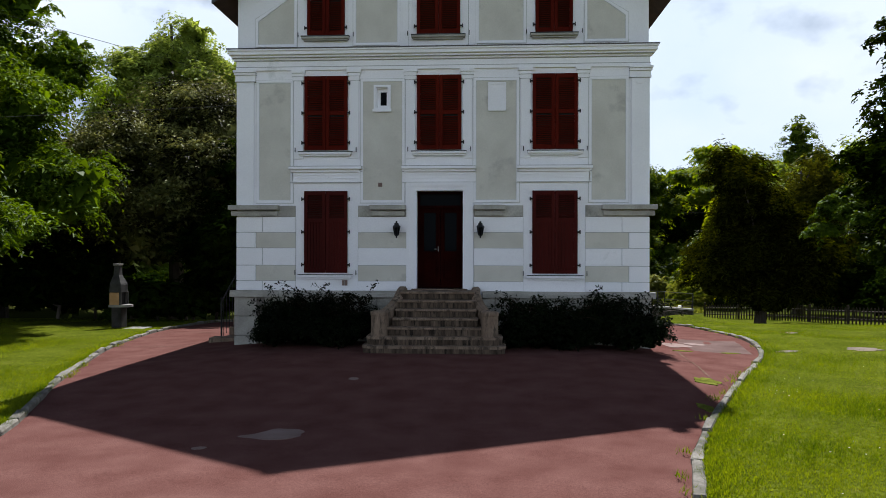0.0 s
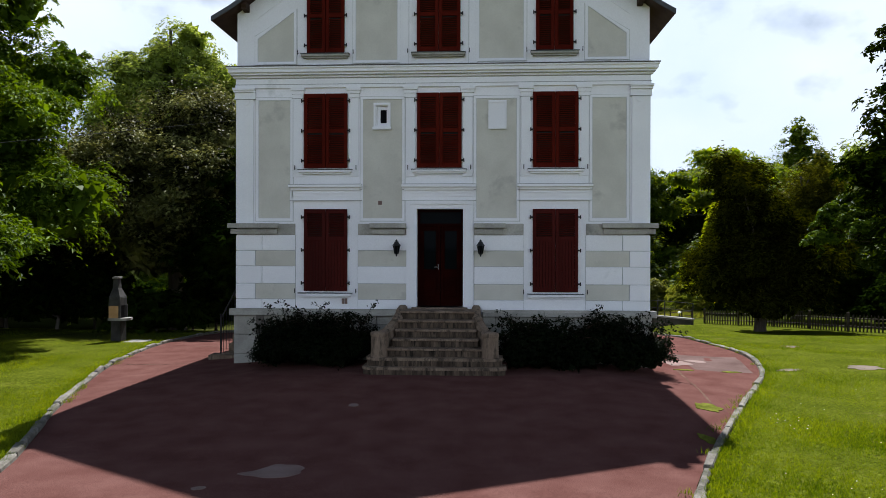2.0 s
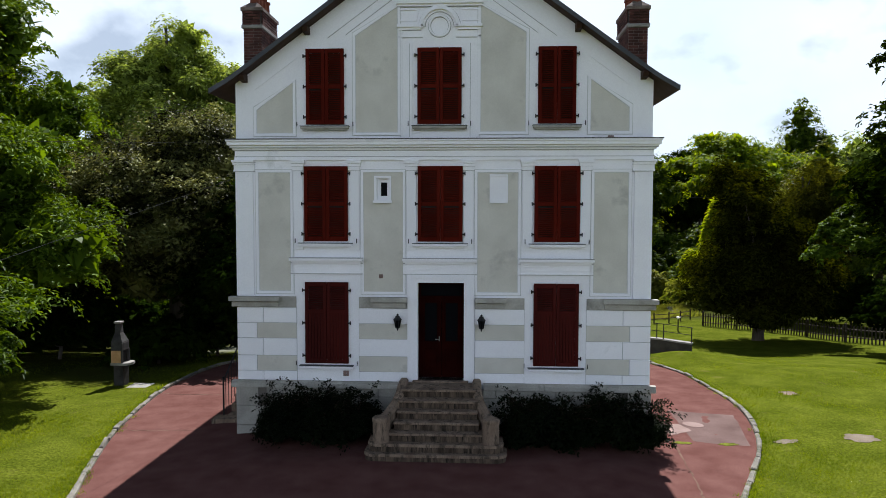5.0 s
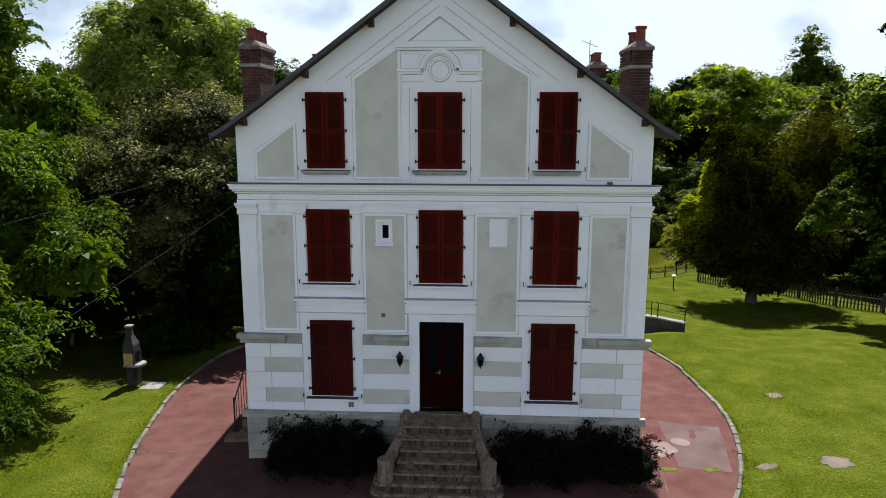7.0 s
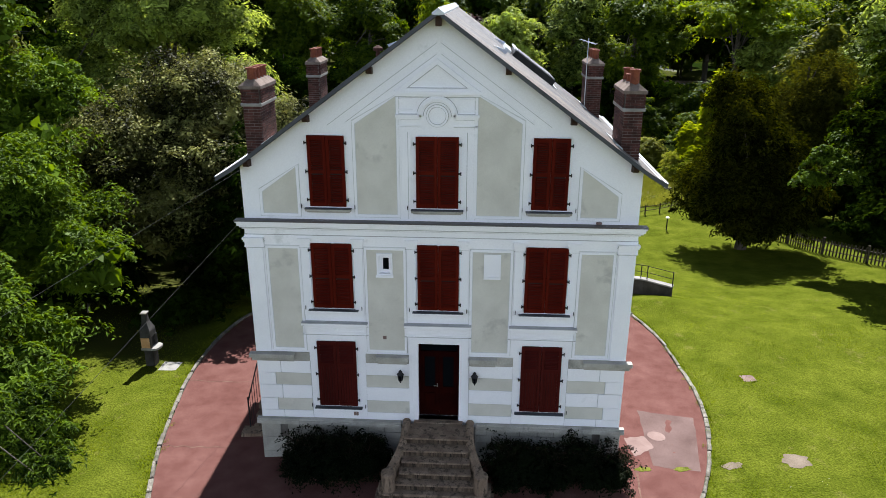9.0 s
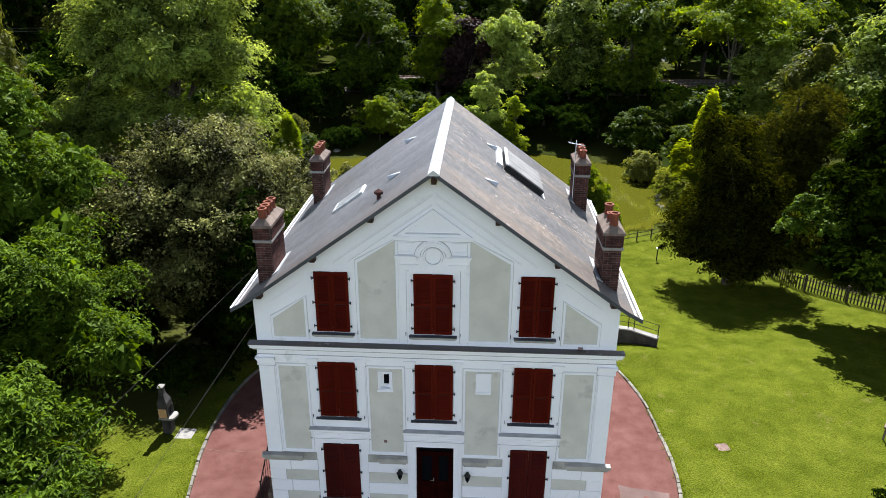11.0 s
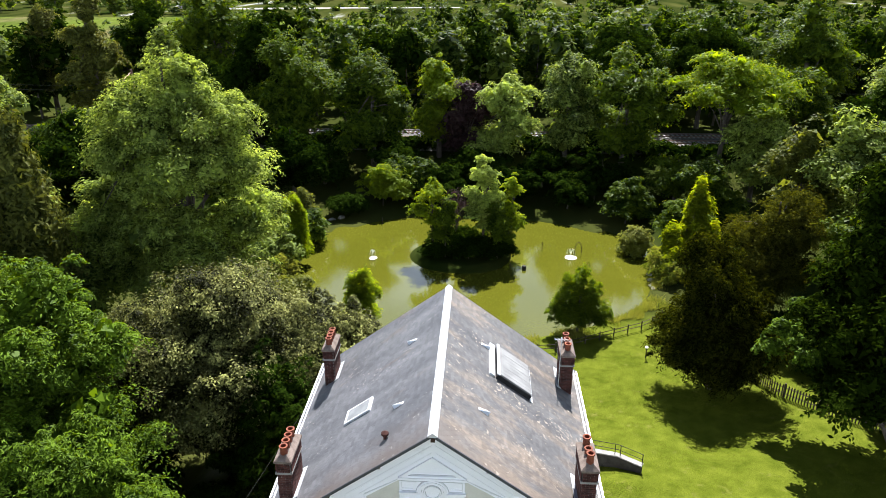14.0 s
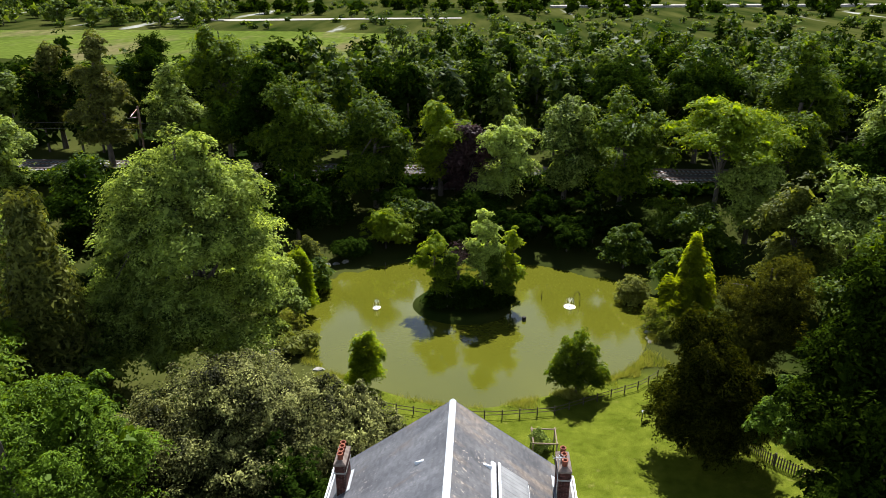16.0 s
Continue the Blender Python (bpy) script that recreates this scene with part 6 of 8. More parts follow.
cable("overhead_cable", (-4.6, 22.6, 6.85), (-10.1, -7.9, -0.1), 0.0, "thin dark overhead cable running from the eaves", 0.0045)
cable("overhead_cable", (-4.98, 23.6, 7.2), (-12.6, -14.0, 4.0), 0.05, "thin dark overhead cable running from the eaves", 0.0045)


# ---- railway beyond the pond ----
M_BALLAST = material("grey_ballast", (0.060, 0.054, 0.046), (0.13, 0.118, 0.10), 3, 0.95, 0.8, 25, 0.35, bump_distance=0.05)
M_RAIL = material("rusty_rail", (0.16, 0.10, 0.08), (0.28, 0.2, 0.16), 3, 0.5, 0.1, 30, 0.1, metal=0.6)
RAIL_Y = 92.0
track = thing("railway_track", 0, RAIL_Y, 0.7, "railway line with rusty rails on grey ballast", "railway", kind="structure")
bm = bmesh.new()
prof = [(RAIL_Y - 5.5, 0.3), (RAIL_Y - 3.6, 0.95), (RAIL_Y + 3.6, 0.95), (RAIL_Y + 5.5, 0.3)]
a = [bm.verts.new((-260, y, z)) for y, z in prof]
b = [bm.verts.new((260, y, z)) for y, z in prof]
for i in range(3):
    bm.faces.new((a[i], b[i], b[i + 1], a[i + 1]))
bm.faces.new((a[0], a[3], b[3], b[0]))
part("ballast", bm, M_BALLAST, track)
for y in (RAIL_Y - 2.6, RAIL_Y - 1.15, RAIL_Y + 1.15, RAIL_Y + 2.6):
    part("rail", slab(-260, 260, y - 0.04, y + 0.04, 0.95, 1.12), M_RAIL, track)
v, f = [], []
for k in range(520):
    x = -156 + 0.6 * k
    for y in (RAIL_Y - 1.875, RAIL_Y + 1.875):
        n0 = len(v)
        for dx in (-0.12, 0.12):
            for dy in (-1.2, 1.2):
                for z in (0.9, 1.0):
                    v.append((x + dx, y + dy, z))
        f += [(n0 + i, n0 + j, n0 + m, n0 + q) for i, j, m, q in ((0, 1, 3, 2), (4, 6, 7, 5), (0, 4, 5, 1), (2, 3, 7, 6), (1, 5, 7, 3))]
sl = new("sleepers", raw_mesh("sleepers", v, f, M_CONCRETE, True))
sl.parent = track
sl.matrix_parent_inverse = track.matrix_world.inverted()
sl["kind"] = "stuff"
for x in (-47, 52):
    mast = thing("railway_mast", x, RAIL_Y + 4.6, 0.4, "grey steel overhead line mast beside the railway", "mast", "railway masts")
    part("pole", slab(x - 0.12, x + 0.12, RAIL_Y + 4.5, RAIL_Y + 4.7, 0.2, 8.5), M_RAIL, mast)
    part("arm", tube(bmesh.new(), [(x, RAIL_Y + 4.5, 7.0), (x, RAIL_Y + 1.6, 7.4)], 0.05, 5), M_RAIL, mast)
    part("stay", tube(bmesh.new(), [(x, RAIL_Y + 4.5, 8.2), (x, RAIL_Y + 1.8, 7.4)], 0.03, 5), M_RAIL, mast)
for y in (RAIL_Y + 1.7, RAIL_Y - 1.9):
    cable("overhead_wire", (-250, y, 6.9), (250, y, 6.9), 0.2, "thin overhead railway wire", 0.02)

# ---- trees and shrubs ----


def leaves(centres, normals, size, aspect, rs, vary=0.35):
    """Folded rhombic leaves at the given places: vertices and triangles."""
    n = len(centres)
    nrm = normals / np.maximum(1e-6, np.linalg.norm(normals, axis=1))[:, None]
    r = rs.normal(size=(n, 3))
    u = np.cross(nrm, r)
    u /= np.maximum(1e-6, np.linalg.norm(u, axis=1))[:, None]
    w = np.cross(nrm, u)
    s = size * (1 + vary * rs.uniform(-1, 1, n))[:, None]
    fold = nrm * s * 0.18
    v = np.stack([centres - u * s * 0.5, centres + w * s * aspect * 0.5 + fold - u * s * 0.05, centres + u * s * 0.5, centres - w * s * aspect * 0.5 + fold - u * s * 0.05], 1)
    base = np.arange(n)[:, None] * 4
    f = np.concatenate([base + np.array([[0, 1, 2]]), base + np.array([[0, 2, 3]])])
    return v.reshape(-1, 3), f


def shards(centres, normals, size, aspect, rs, vary=0.35):
    """Simpler leaves of one triangle each, for what lies far off or deep in a crown."""
    n = len(centres)
    nrm = normals / np.maximum(1e-6, np.linalg.norm(normals, axis=1))[:, None]
    u = np.cross(nrm, rs.normal(size=(n, 3)))
    u /= np.maximum(1e-6, np.linalg.norm(u, axis=1))[:, None]
    w = np.cross(nrm, u)
    s = 1.18 * size * (1 + vary * rs.uniform(-1, 1, n))[:, None]
    v = np.stack([centres - u * s * 0.5 - w * s * aspect * 0.45, centres - u * s * 0.3 + w * s * aspect * 0.55, centres + u * s * 0.6], 1)
    return v.reshape(-1, 3), np.arange(3 * n).reshape(-1, 3)


def crown_leaves(lobes, clumps, per, clump_r, rs, droop=0.25, flat=0.55, shell=0.72, upward=0.6, ragged=0.14, dome=-0.15):
    """Pads of leaves, like loose domes, over a cluster of rounded lobes; gives places and facing."""
    lob = np.array(lobes, float)
    area = (lob[:, 3] * lob[:, 4] * lob[:, 5]) ** (2 / 3)
    pick = rs.choice(len(lob), size=clumps * 4, p=area / area.sum())
    d = rs.normal(size=(len(pick), 3))
    d /= np.linalg.norm(d, axis=1)[:, None]
    low = d[:, 2] < -0.3
    d[low, 2] *= rs.uniform(-1, 0.6, low.sum())
    rad = rs.uniform(shell, 1.0, len(pick)) ** 0.6 * (1 + ragged * rs.normal(size=len(pick)))
    c = lob[pick, :3] + d * lob[pick, 3:6] * rad[:, None]
    keep = np.ones(len(c), bool)
    for k in range(len(lob)):
        q = np.linalg.norm((c - lob[k, :3]) / lob[k, 3:6], axis=1)
        keep &= (q > 0.62) | (pick == k)
    c, d = c[keep], d[keep]
    # keep the pads apart, so that gaps of shade stay between them
    chosen, cell = [], {}
    gap = clump_r * 0.72
    for i in range(len(c)):
        key = tuple(np.floor(c[i] / gap).astype(int))
        if key not in cell:
            cell[key] = i
            chosen.append(i)
            if len(chosen) >= clumps:
                break
    c, d = c[chosen], d[chosen]
    n = len(c)
    cr = clump_r * (0.4 + 0.95 * rs.uniform(0, 1, n) ** 1.3)
    off = rs.normal(size=(n, per, 3))
    off /= np.linalg.norm(off, axis=2)[:, :, None]
    flip = off[:, :, 2] < dome
    off[:, :, 2] = np.where(flip, -off[:, :, 2] * rs.uniform(0, 1, flip.shape), off[:, :, 2])
    face = off.copy()
    off *= (1 - 0.45 * rs.uniform(0, 1, (n, per)) ** 2)[:, :, None] * (1 + 0.15 * rs.normal(size=(n, per)))[:, :, None]
    off[:, :, 2] *= flat
    turn = rs.uniform(0, math.pi, n)
    long = rs.uniform(1.0, 1.6, n)[:, None]
    cs, sn = np.cos(turn)[:, None], np.sin(turn)[:, None]
    u, w = off[:, :, 0] * cs + off[:, :, 1] * sn, off[:, :, 1] * cs - off[:, :, 0] * sn
    u, w = u * long, w * 0.8
    off[:, :, 0], off[:, :, 1] = u * cs - w * sn, u * sn + w * cs
    places = c[:, None] + off * cr[:, None, None]
    places[:, :, 2] -= droop * np.linalg.norm(off[:, :, :2], axis=2) ** 2 * cr[:, None]
    facing = face * 0.7 + d[:, None] * 0.25 + np.array([0, 0, upward]) + 0.3 * rs.normal(size=off.shape)
    return places.reshape(-1, 3), facing.reshape(-1, 3), c


def core_leaves(lobes, count, rs):
    """Large shaded leaves that fill the inside of the lobes."""
    lob = np.array(lobes, float)
    vol = lob[:, 3] * lob[:, 4] * lob[:, 5]
    pick = rs.choice(len(lob), size=count, p=vol / vol.sum())
    d = rs.normal(size=(count, 3))
    d /= np.linalg.norm(d, axis=1)[:, None]
    p = lob[pick, :3] + d * lob[pick, 3:6] * (0.66 * rs.uniform(0.1, 1, count) ** 0.4)[:, None]
    return p, d + 0.6 * rs.normal(size=d.shape)


def broken(lobes, k, seed, size=0.42):
    """Break each rounded lobe into a smaller one with k knobs round its upper part, for an uneven outline."""
    rs = np.random.RandomState(seed)
    out = []
    for x, y, z, a, b, c in lobes:
        out.append((x, y, z, 0.8 * a, 0.8 * b, 0.82 * c))
        for _ in range(k):
            d = rs.normal(size=3)
            d[2] = abs(d[2]) * 1.1 - 0.35
            d /= np.linalg.norm(d)
            q = size * rs.uniform(0.65, 1.25)
            t = rs.uniform(0.62, 0.9)
            out.append((x + d[0] * a * t, y + d[1] * b * t, z + d[2] * c * t, q * a, q * b, q * 0.9 * c))
    return out


def limb_mesh(name, base, top, lobes, r0, rs, twigs=14, tips=None):
    """Tapered trunk with limbs that run out into the lobes."""
    bm = bmesh.new()
    base, top = Vector(base), Vector(top)
    pts = [base.lerp(top, t) + Vector((rs.normal() * 0.12 * t, rs.normal() * 0.12 * t, 0)) for t in np.linspace(0, 1, 7)]
    tube(bm, pts, [r0 * (1.35, 1.0, 0.86, 0.72, 0.55, 0.38, 0.2)[i] for i in range(7)], 8)
    for k in range(twigs):
        lo = lobes[k % len(lobes)]
        end = Vector(tips[rs.randint(len(tips))]) if tips is not None and k >= len(lobes) else Vector(lo[:3])
        t = rs.uniform(0.3, 0.85)
        a = base.lerp(top, t)
        m = a.lerp(end, 0.5) + Vector((0, 0, 0.12 * (end - a).length))
        r = r0 * 0.42 * (1 - 0.5 * t)
        tube(bm, [a, m, end], [r, r * 0.6, r * 0.2], 5)
    return mesh_of(name, bm, M_BARK)


def tree(name, label, category, x, y, lobes, mat, leaf=0.16, aspect=0.5, clumps=400, per=50, clump_r=0.7, trunk_r=0.2, seed=1,
         group="", twigs=16, trunk_top=None, core=7, knobs=0, knob=0.42, simple=False, **kw):
    """A tree of its own: trunk with limbs, crown of leaf clumps. Lobes are given from the foot of the trunk."""
    rs = np.random.RandomState(seed)
    z = at_ground(x, y)
    root = thing(name, x, y, z, label, category, group)
    if knobs:
        lobes = broken(lobes, knobs, seed + 900, knob)
    lob = [(x + a, y + b, z + c, d, e, f) for a, b, c, d, e, f in lobes]
    p, n, tips = crown_leaves(lob, clumps, per, clump_r, rs, **kw)
    keep = p[:, 2] > land(p[:, 0], p[:, 1]) + 0.03
    v, f = (shards if simple else leaves)(p[keep], n[keep], leaf, aspect, rs)
    if core:
        p2, n2 = core_leaves(lob, int(clumps * core * (1.6 if clump_r < 0.8 else 2.6)), rs)
        low = p2[:, 2] > land(p2[:, 0], p2[:, 1]) + 0.15
        v2, f2 = shards(p2[low], n2[low], min(0.85, max(0.26, clump_r * 0.72)), 0.85, rs)
        f = np.concatenate([f, f2 + len(v)])
        v = np.concatenate([v, v2])
    hi = max(q[2] + 0.4 * q[5] for q in lob) if trunk_top is None else z + trunk_top
    cx = sum(q[0] for q in lob) / len(lob)
    cy = sum(q[1] for q in lob) / len(lob)
    part("trunk", limb_mesh("trunk", (x, y, z - 0.25), (0.4 * x + 0.6 * cx, 0.4 * y + 0.6 * cy, hi), lob, trunk_r, rs, twigs, tips), M_BARK, root)
    part("crown", raw_mesh("crown", v, f, mat), mat, root)
    return root


# large garden trees
tree("ash_tree", "tall bright green leafy tree beside the lawn", "tree", -16.2, 21.0,
     [(-1.0, 0.8, 10.2, 3.7, 3.8, 3.6), (-4.5, 1.0, 11.0, 3.6, 3.6, 3.6), (-6.5, 0.0, 7.5, 3.4, 3.4, 3.4), (-6.0, -2.0, 4.0, 3.4, 3.0, 2.8), (2.2, -0.6, 6.2, 2.2, 2.6, 2.0), (4.9, -1.2, 3.9, 1.5, 1.8, 1.3), (5.0, -3.4, 3.1, 1.0, 1.1, 0.8), (-3.5, -1.5, 7.4, 3.6, 3.6, 3.6), (0.8, -3.0, 6.8, 3.2, 2.8, 3.0),
      (-3.0, -5.0, 5.4, 3.0, 2.6, 2.6), (0.5, 2.2, 8.2, 2.8, 3.0, 2.8), (4.2, -5.6, 4.6, 2.2, 2.2, 1.6), (5.6, -7.2, 3.0, 1.7, 1.8, 1.1), (2.4, -7.0, 3.6, 2.4, 2.2, 1.6), (3.2, 0.6, 4.4, 1.8, 2.2, 1.6),
      (-1.5, 1.5, 4.6, 3.2, 2.6, 2.4), (0.6, 2.0, 5.6, 2.6, 2.4, 2.4), (1.4, 0.8, 3.0, 2.0, 2.0, 1.4), (-4.0, 1.2, 2.8, 2.6, 2.4, 1.6)],
     L_ACACIA, 0.165, 0.38, 1750, 115, 0.60, 0.3, 21, droop=0.5, flat=0.42, ragged=0.16, core=10, knobs=4)
tree("holm_oak", "broad grey-green evergreen oak with a dense crown", "tree", -12.0, 29.4,
     [(0, 0.4, 6.4, 4.8, 4.2, 4.4), (0.4, -2.8, 4.6, 3.8, 2.6, 3.6), (-3.0, -0.6, 4.2, 3.0, 3.6, 3.4), (2.6, 0.0, 4.8, 3.2, 3.4, 3.8), (1.2, 1.6, 7.4, 3.0, 2.8, 2.8)],
     L_HOLM, 0.14, 0.55, 900, 135, 0.62, 0.35, 22, flat=0.9, upward=0.5, core=16, knobs=3)
# near-black bush put where only dark shade lies beside the oak
tree("dark_bush", "tall near-black bush added to fill the shaded gap beside the drive", "shrub", -8.2, 26.4,
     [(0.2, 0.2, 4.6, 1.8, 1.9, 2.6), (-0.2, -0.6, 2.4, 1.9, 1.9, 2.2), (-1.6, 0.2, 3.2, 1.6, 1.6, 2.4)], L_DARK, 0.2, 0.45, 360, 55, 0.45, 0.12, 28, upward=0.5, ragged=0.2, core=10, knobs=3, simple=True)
tree("holm_oak", "smaller grey-green evergreen oak beside the house", "tree", -7.0, 31.2,
     [(0, 0, 4.6, 2.5, 2.6, 3.8), (1.2, 0.6, 5.0, 1.9, 2.0, 3.0), (-1.4, 0.3, 5.6, 2.2, 2.2, 3.0), (2.2, 2.0, 3.4, 1.8, 1.8, 2.8)],
     L_HOLM, 0.15, 0.5, 520, 80, 0.40, 0.2, 23, flat=1.0, upward=0.6, core=16, knobs=3)
tree("ash_tree", "very tall airy light green ash behind the house", "tree", -18.9, 45.6,
     [(0.2, 0, 14.0, 3.0, 3.0, 3.2), (0.4, 0, 16.6, 2.2, 2.4, 2.2), (-2.8, 0.2, 15.4, 2.7, 2.8, 2.5), (2.9, 0, 14.7, 2.6, 2.8, 2.4), (-3.9, 0.3, 12.1, 3.0, 3.2, 2.8), (2.8, -0.5, 11.4, 3.0, 3.2, 2.6), (-0.4, -2.8, 11.7, 3.0, 2.8, 2.8),
      (-4.2, -1.0, 8.1, 3.0, 3.2, 2.6), (3.8, 0.2, 7.7, 2.6, 3.0, 2.4), (0.6, -3.2, 7.5, 3.2, 2.6, 2.6), (3.2, -2.2, 4.6, 2.8, 2.8, 2.2), (-2.0, -3.2, 5.1, 2.8, 2.6, 2.4), (-5.5, -1.0, 4.8, 2.4, 2.4, 2.0)],
     L_ASH, 0.22, 0.45, 850, 125, 0.98, 0.4, 24, droop=0.4, flat=0.5, ragged=0.18, core=7, knobs=4, twigs=40)
tree("yew_tree", "dark olive yew with low hanging branches on the lawn", "tree", 15.6, 38.3,
     [(-0.2, 0.5, 3.6, 3.1, 3.0, 2.8), (-0.2, 0.8, 6.6, 1.9, 1.8, 2.5), (-0.2, 0.7, 5.4, 2.2, 2.1, 1.8), (-2.0, 0.0, 2.5, 2.3, 2.2, 1.9), (1.8, 0.0, 2.8, 2.2, 2.3, 1.9), (0.1, -0.9, 1.5, 2.8, 2.2, 1.2)],
     L_YEW, 0.24, 0.26, 760, 62, 0.50, 0.28, 25, trunk_top=5.2, flat=1.5, upward=0.5, ragged=0.24, core=6, knobs=4)
tree("yew_tree", "brownish olive yew behind the picket fence", "tree", 21.5, 47.5,
     [(0, 0, 4.4, 3.4, 3.4, 4.4), (0.6, 0, 7.2, 2.4, 2.4, 2.8), (-1.4, -1, 3.0, 2.7, 2.7, 3.0)],
     L_YEW_BROWN, 0.22, 0.3, 450, 60, 0.52, 0.3, 26, flat=1.5, upward=0.5, ragged=0.16, core=9, knobs=3)
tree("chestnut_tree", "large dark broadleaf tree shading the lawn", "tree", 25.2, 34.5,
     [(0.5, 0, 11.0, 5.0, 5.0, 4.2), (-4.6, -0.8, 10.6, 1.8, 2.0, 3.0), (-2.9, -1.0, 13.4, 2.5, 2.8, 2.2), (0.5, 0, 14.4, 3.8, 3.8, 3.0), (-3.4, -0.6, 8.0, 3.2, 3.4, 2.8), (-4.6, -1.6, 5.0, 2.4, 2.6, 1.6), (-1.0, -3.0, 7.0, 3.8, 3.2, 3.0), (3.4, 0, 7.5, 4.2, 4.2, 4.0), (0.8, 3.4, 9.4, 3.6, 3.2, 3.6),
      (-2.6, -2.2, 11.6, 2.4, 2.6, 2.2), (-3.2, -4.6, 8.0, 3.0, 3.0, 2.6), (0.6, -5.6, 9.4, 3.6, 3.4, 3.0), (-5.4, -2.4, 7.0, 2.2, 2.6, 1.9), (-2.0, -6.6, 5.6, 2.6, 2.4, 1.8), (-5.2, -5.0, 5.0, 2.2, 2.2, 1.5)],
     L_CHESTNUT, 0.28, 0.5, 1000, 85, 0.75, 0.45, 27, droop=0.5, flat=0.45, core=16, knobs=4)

# the chestnut's sunlit boughs, set apart on a trunk of their own
tree("chestnut_lit_boughs", "sunlit boughs of the chestnut, built apart in a brighter leaf colour", "tree", 23.4, 32.4,
     [(-5.2, 2.3, 5.2, 1.2, 1.1, 0.6), (-4.0, 3.4, 6.1, 1.0, 1.0, 0.5), (-6.1, 2.6, 4.4, 0.6, 0.6, 0.35), (-4.5, 1.1, 4.9, 0.8, 0.8, 0.45), (-2.0, 1.2, 7.0, 0.9, 0.8, 0.5)],
     L_ACACIA, 0.26, 0.45, 220, 60, 0.36, 0.12, 49, twigs=14, trunk_top=5.0, droop=0.6, flat=0.45, ragged=0.25, core=3, knobs=3)
tree("ash_tree", "smaller green tree with a low branch hanging over the lawn", "tree", -12.6, 12.6,
     [(4.0, -0.3, 2.55, 0.75, 0.8, 0.36), (4.8, -0.7, 2.45, 0.42, 0.5, 0.24), (3.3, 0.2, 2.9, 1.1, 1.1, 0.6), (1.8, 0.2, 3.0, 1.2, 1.4, 0.7), (-0.4, 0.2, 4.8, 1.8, 2.0, 1.6)],
     L_ACACIA, 0.15, 0.26, 420, 95, 0.30, 0.12, 43, twigs=5, droop=0.6, flat=0.5, ragged=0.12, core=2, knobs=2)
disc_patch("bare_earth", 21.7, 34.2, 0.75, 0.55, 0.3, M_SOIL, "patch of bare reddish earth by the fence", "soil", seed=11)
tree("dark_bush", "low dark glossy bush at the edge of the lawn", "shrub", 14.1, 17.4, [(0, 0, 0.5, 0.75, 0.7, 0.55), (0.5, 0.2, 0.6, 0.6, 0.6, 0.5)], L_DARK, 0.13, 0.4, 110, 45, 0.26, 0.04, 44, upward=0.6, ragged=0.2)
# shrubs at the pond
tree("pond_shrub", "ragged green willow shrub on the pond bank", "shrub", -7.3, 45.3, [(0, 0, 1.2, 1.2, 1.1, 1.3), (0.6, 0, 2.6, 0.7, 0.7, 1.3), (-0.6, 0, 2.2, 0.7, 0.7, 1.4), (0.1, 0.2, 3.3, 0.5, 0.5, 1.2)], L_LIME, 0.28, 0.2, 220, 60, 0.34, 0.08, 31, "shrubs on the pond bank", upward=0.9, flat=1.5, ragged=0.3, core=3, knobs=3)
tree("pond_shrub", "ragged dark green willow shrub on the pond bank", "shrub", 8.3, 45.4, [(0, 0, 1.4, 1.3, 1.2, 1.4), (-0.6, 0, 3.0, 0.7, 0.7, 1.5), (0.7, 0, 2.4, 0.7, 0.7, 1.3), (0.0, 0.2, 3.7, 0.5, 0.5, 1.2), (-1.3, 0, 1.6, 0.7, 0.7, 1.3), (1.4, 0, 1.2, 0.8, 0.7, 1.0)], L_OAK, 0.32, 0.16, 260, 55, 0.34, 0.08, 32, "shrubs on the pond bank", upward=0.9, flat=1.7, ragged=0.45, core=3, knobs=3)
tree("island_tree", "slender green tree on the pond island", "tree", 1.4, 60.0, [(0, 0, 7.2, 1.0, 1.0, 2.0), (0.5, 0, 5.2, 1.1, 1.1, 1.5), (-0.6, 0, 4.4, 1.0, 1.0, 1.6), (0.7, 0, 3.0, 1.1, 1.1, 1.3)], L_ASH, 0.26, 0.5, 190, 62, 0.5, 0.12, 33, "trees on the pond island", core=3, knobs=3, ragged=0.25)
tree("island_tree", "light yellow-green tree on the pond island", "tree", -3.1, 59.8, [(0, 0, 5.6, 1.0, 1.0, 1.5), (-0.9, 0, 4.2, 0.9, 0.9, 1.2), (0.5, 0, 3.2, 1.0, 1.0, 1.1)], L_LIME, 0.26, 0.5, 110, 45, 0.5, 0.09, 34, "trees on the pond island", core=1, knobs=3, ragged=0.3)
tree("island_tree", "small yellow-green tree on the pond island", "tree", 4.0, 60.6, [(0, 0, 6.4, 0.6, 0.6, 1.3), (-0.3, 0, 4.6, 0.7, 0.7, 1.3), (0.3, 0, 3.2, 0.8, 0.8, 1.0)], L_LIME, 0.25, 0.5, 60, 60, 0.5, 0.07, 35, "trees on the pond island", core=2)
tree("island_tree", "leaning green sapling on the pond island", "tree", -1.9, 58.9, [(0, 0, 3.6, 0.8, 0.8, 1.3), (-0.5, 0, 2.4, 0.9, 0.9, 1.0), (0.4, 0.2, 4.8, 0.6, 0.6, 1.0)], L_OAK, 0.25, 0.45, 100, 50, 0.42, 0.06, 41, "trees on the pond island", core=2, knobs=3, ragged=0.3)
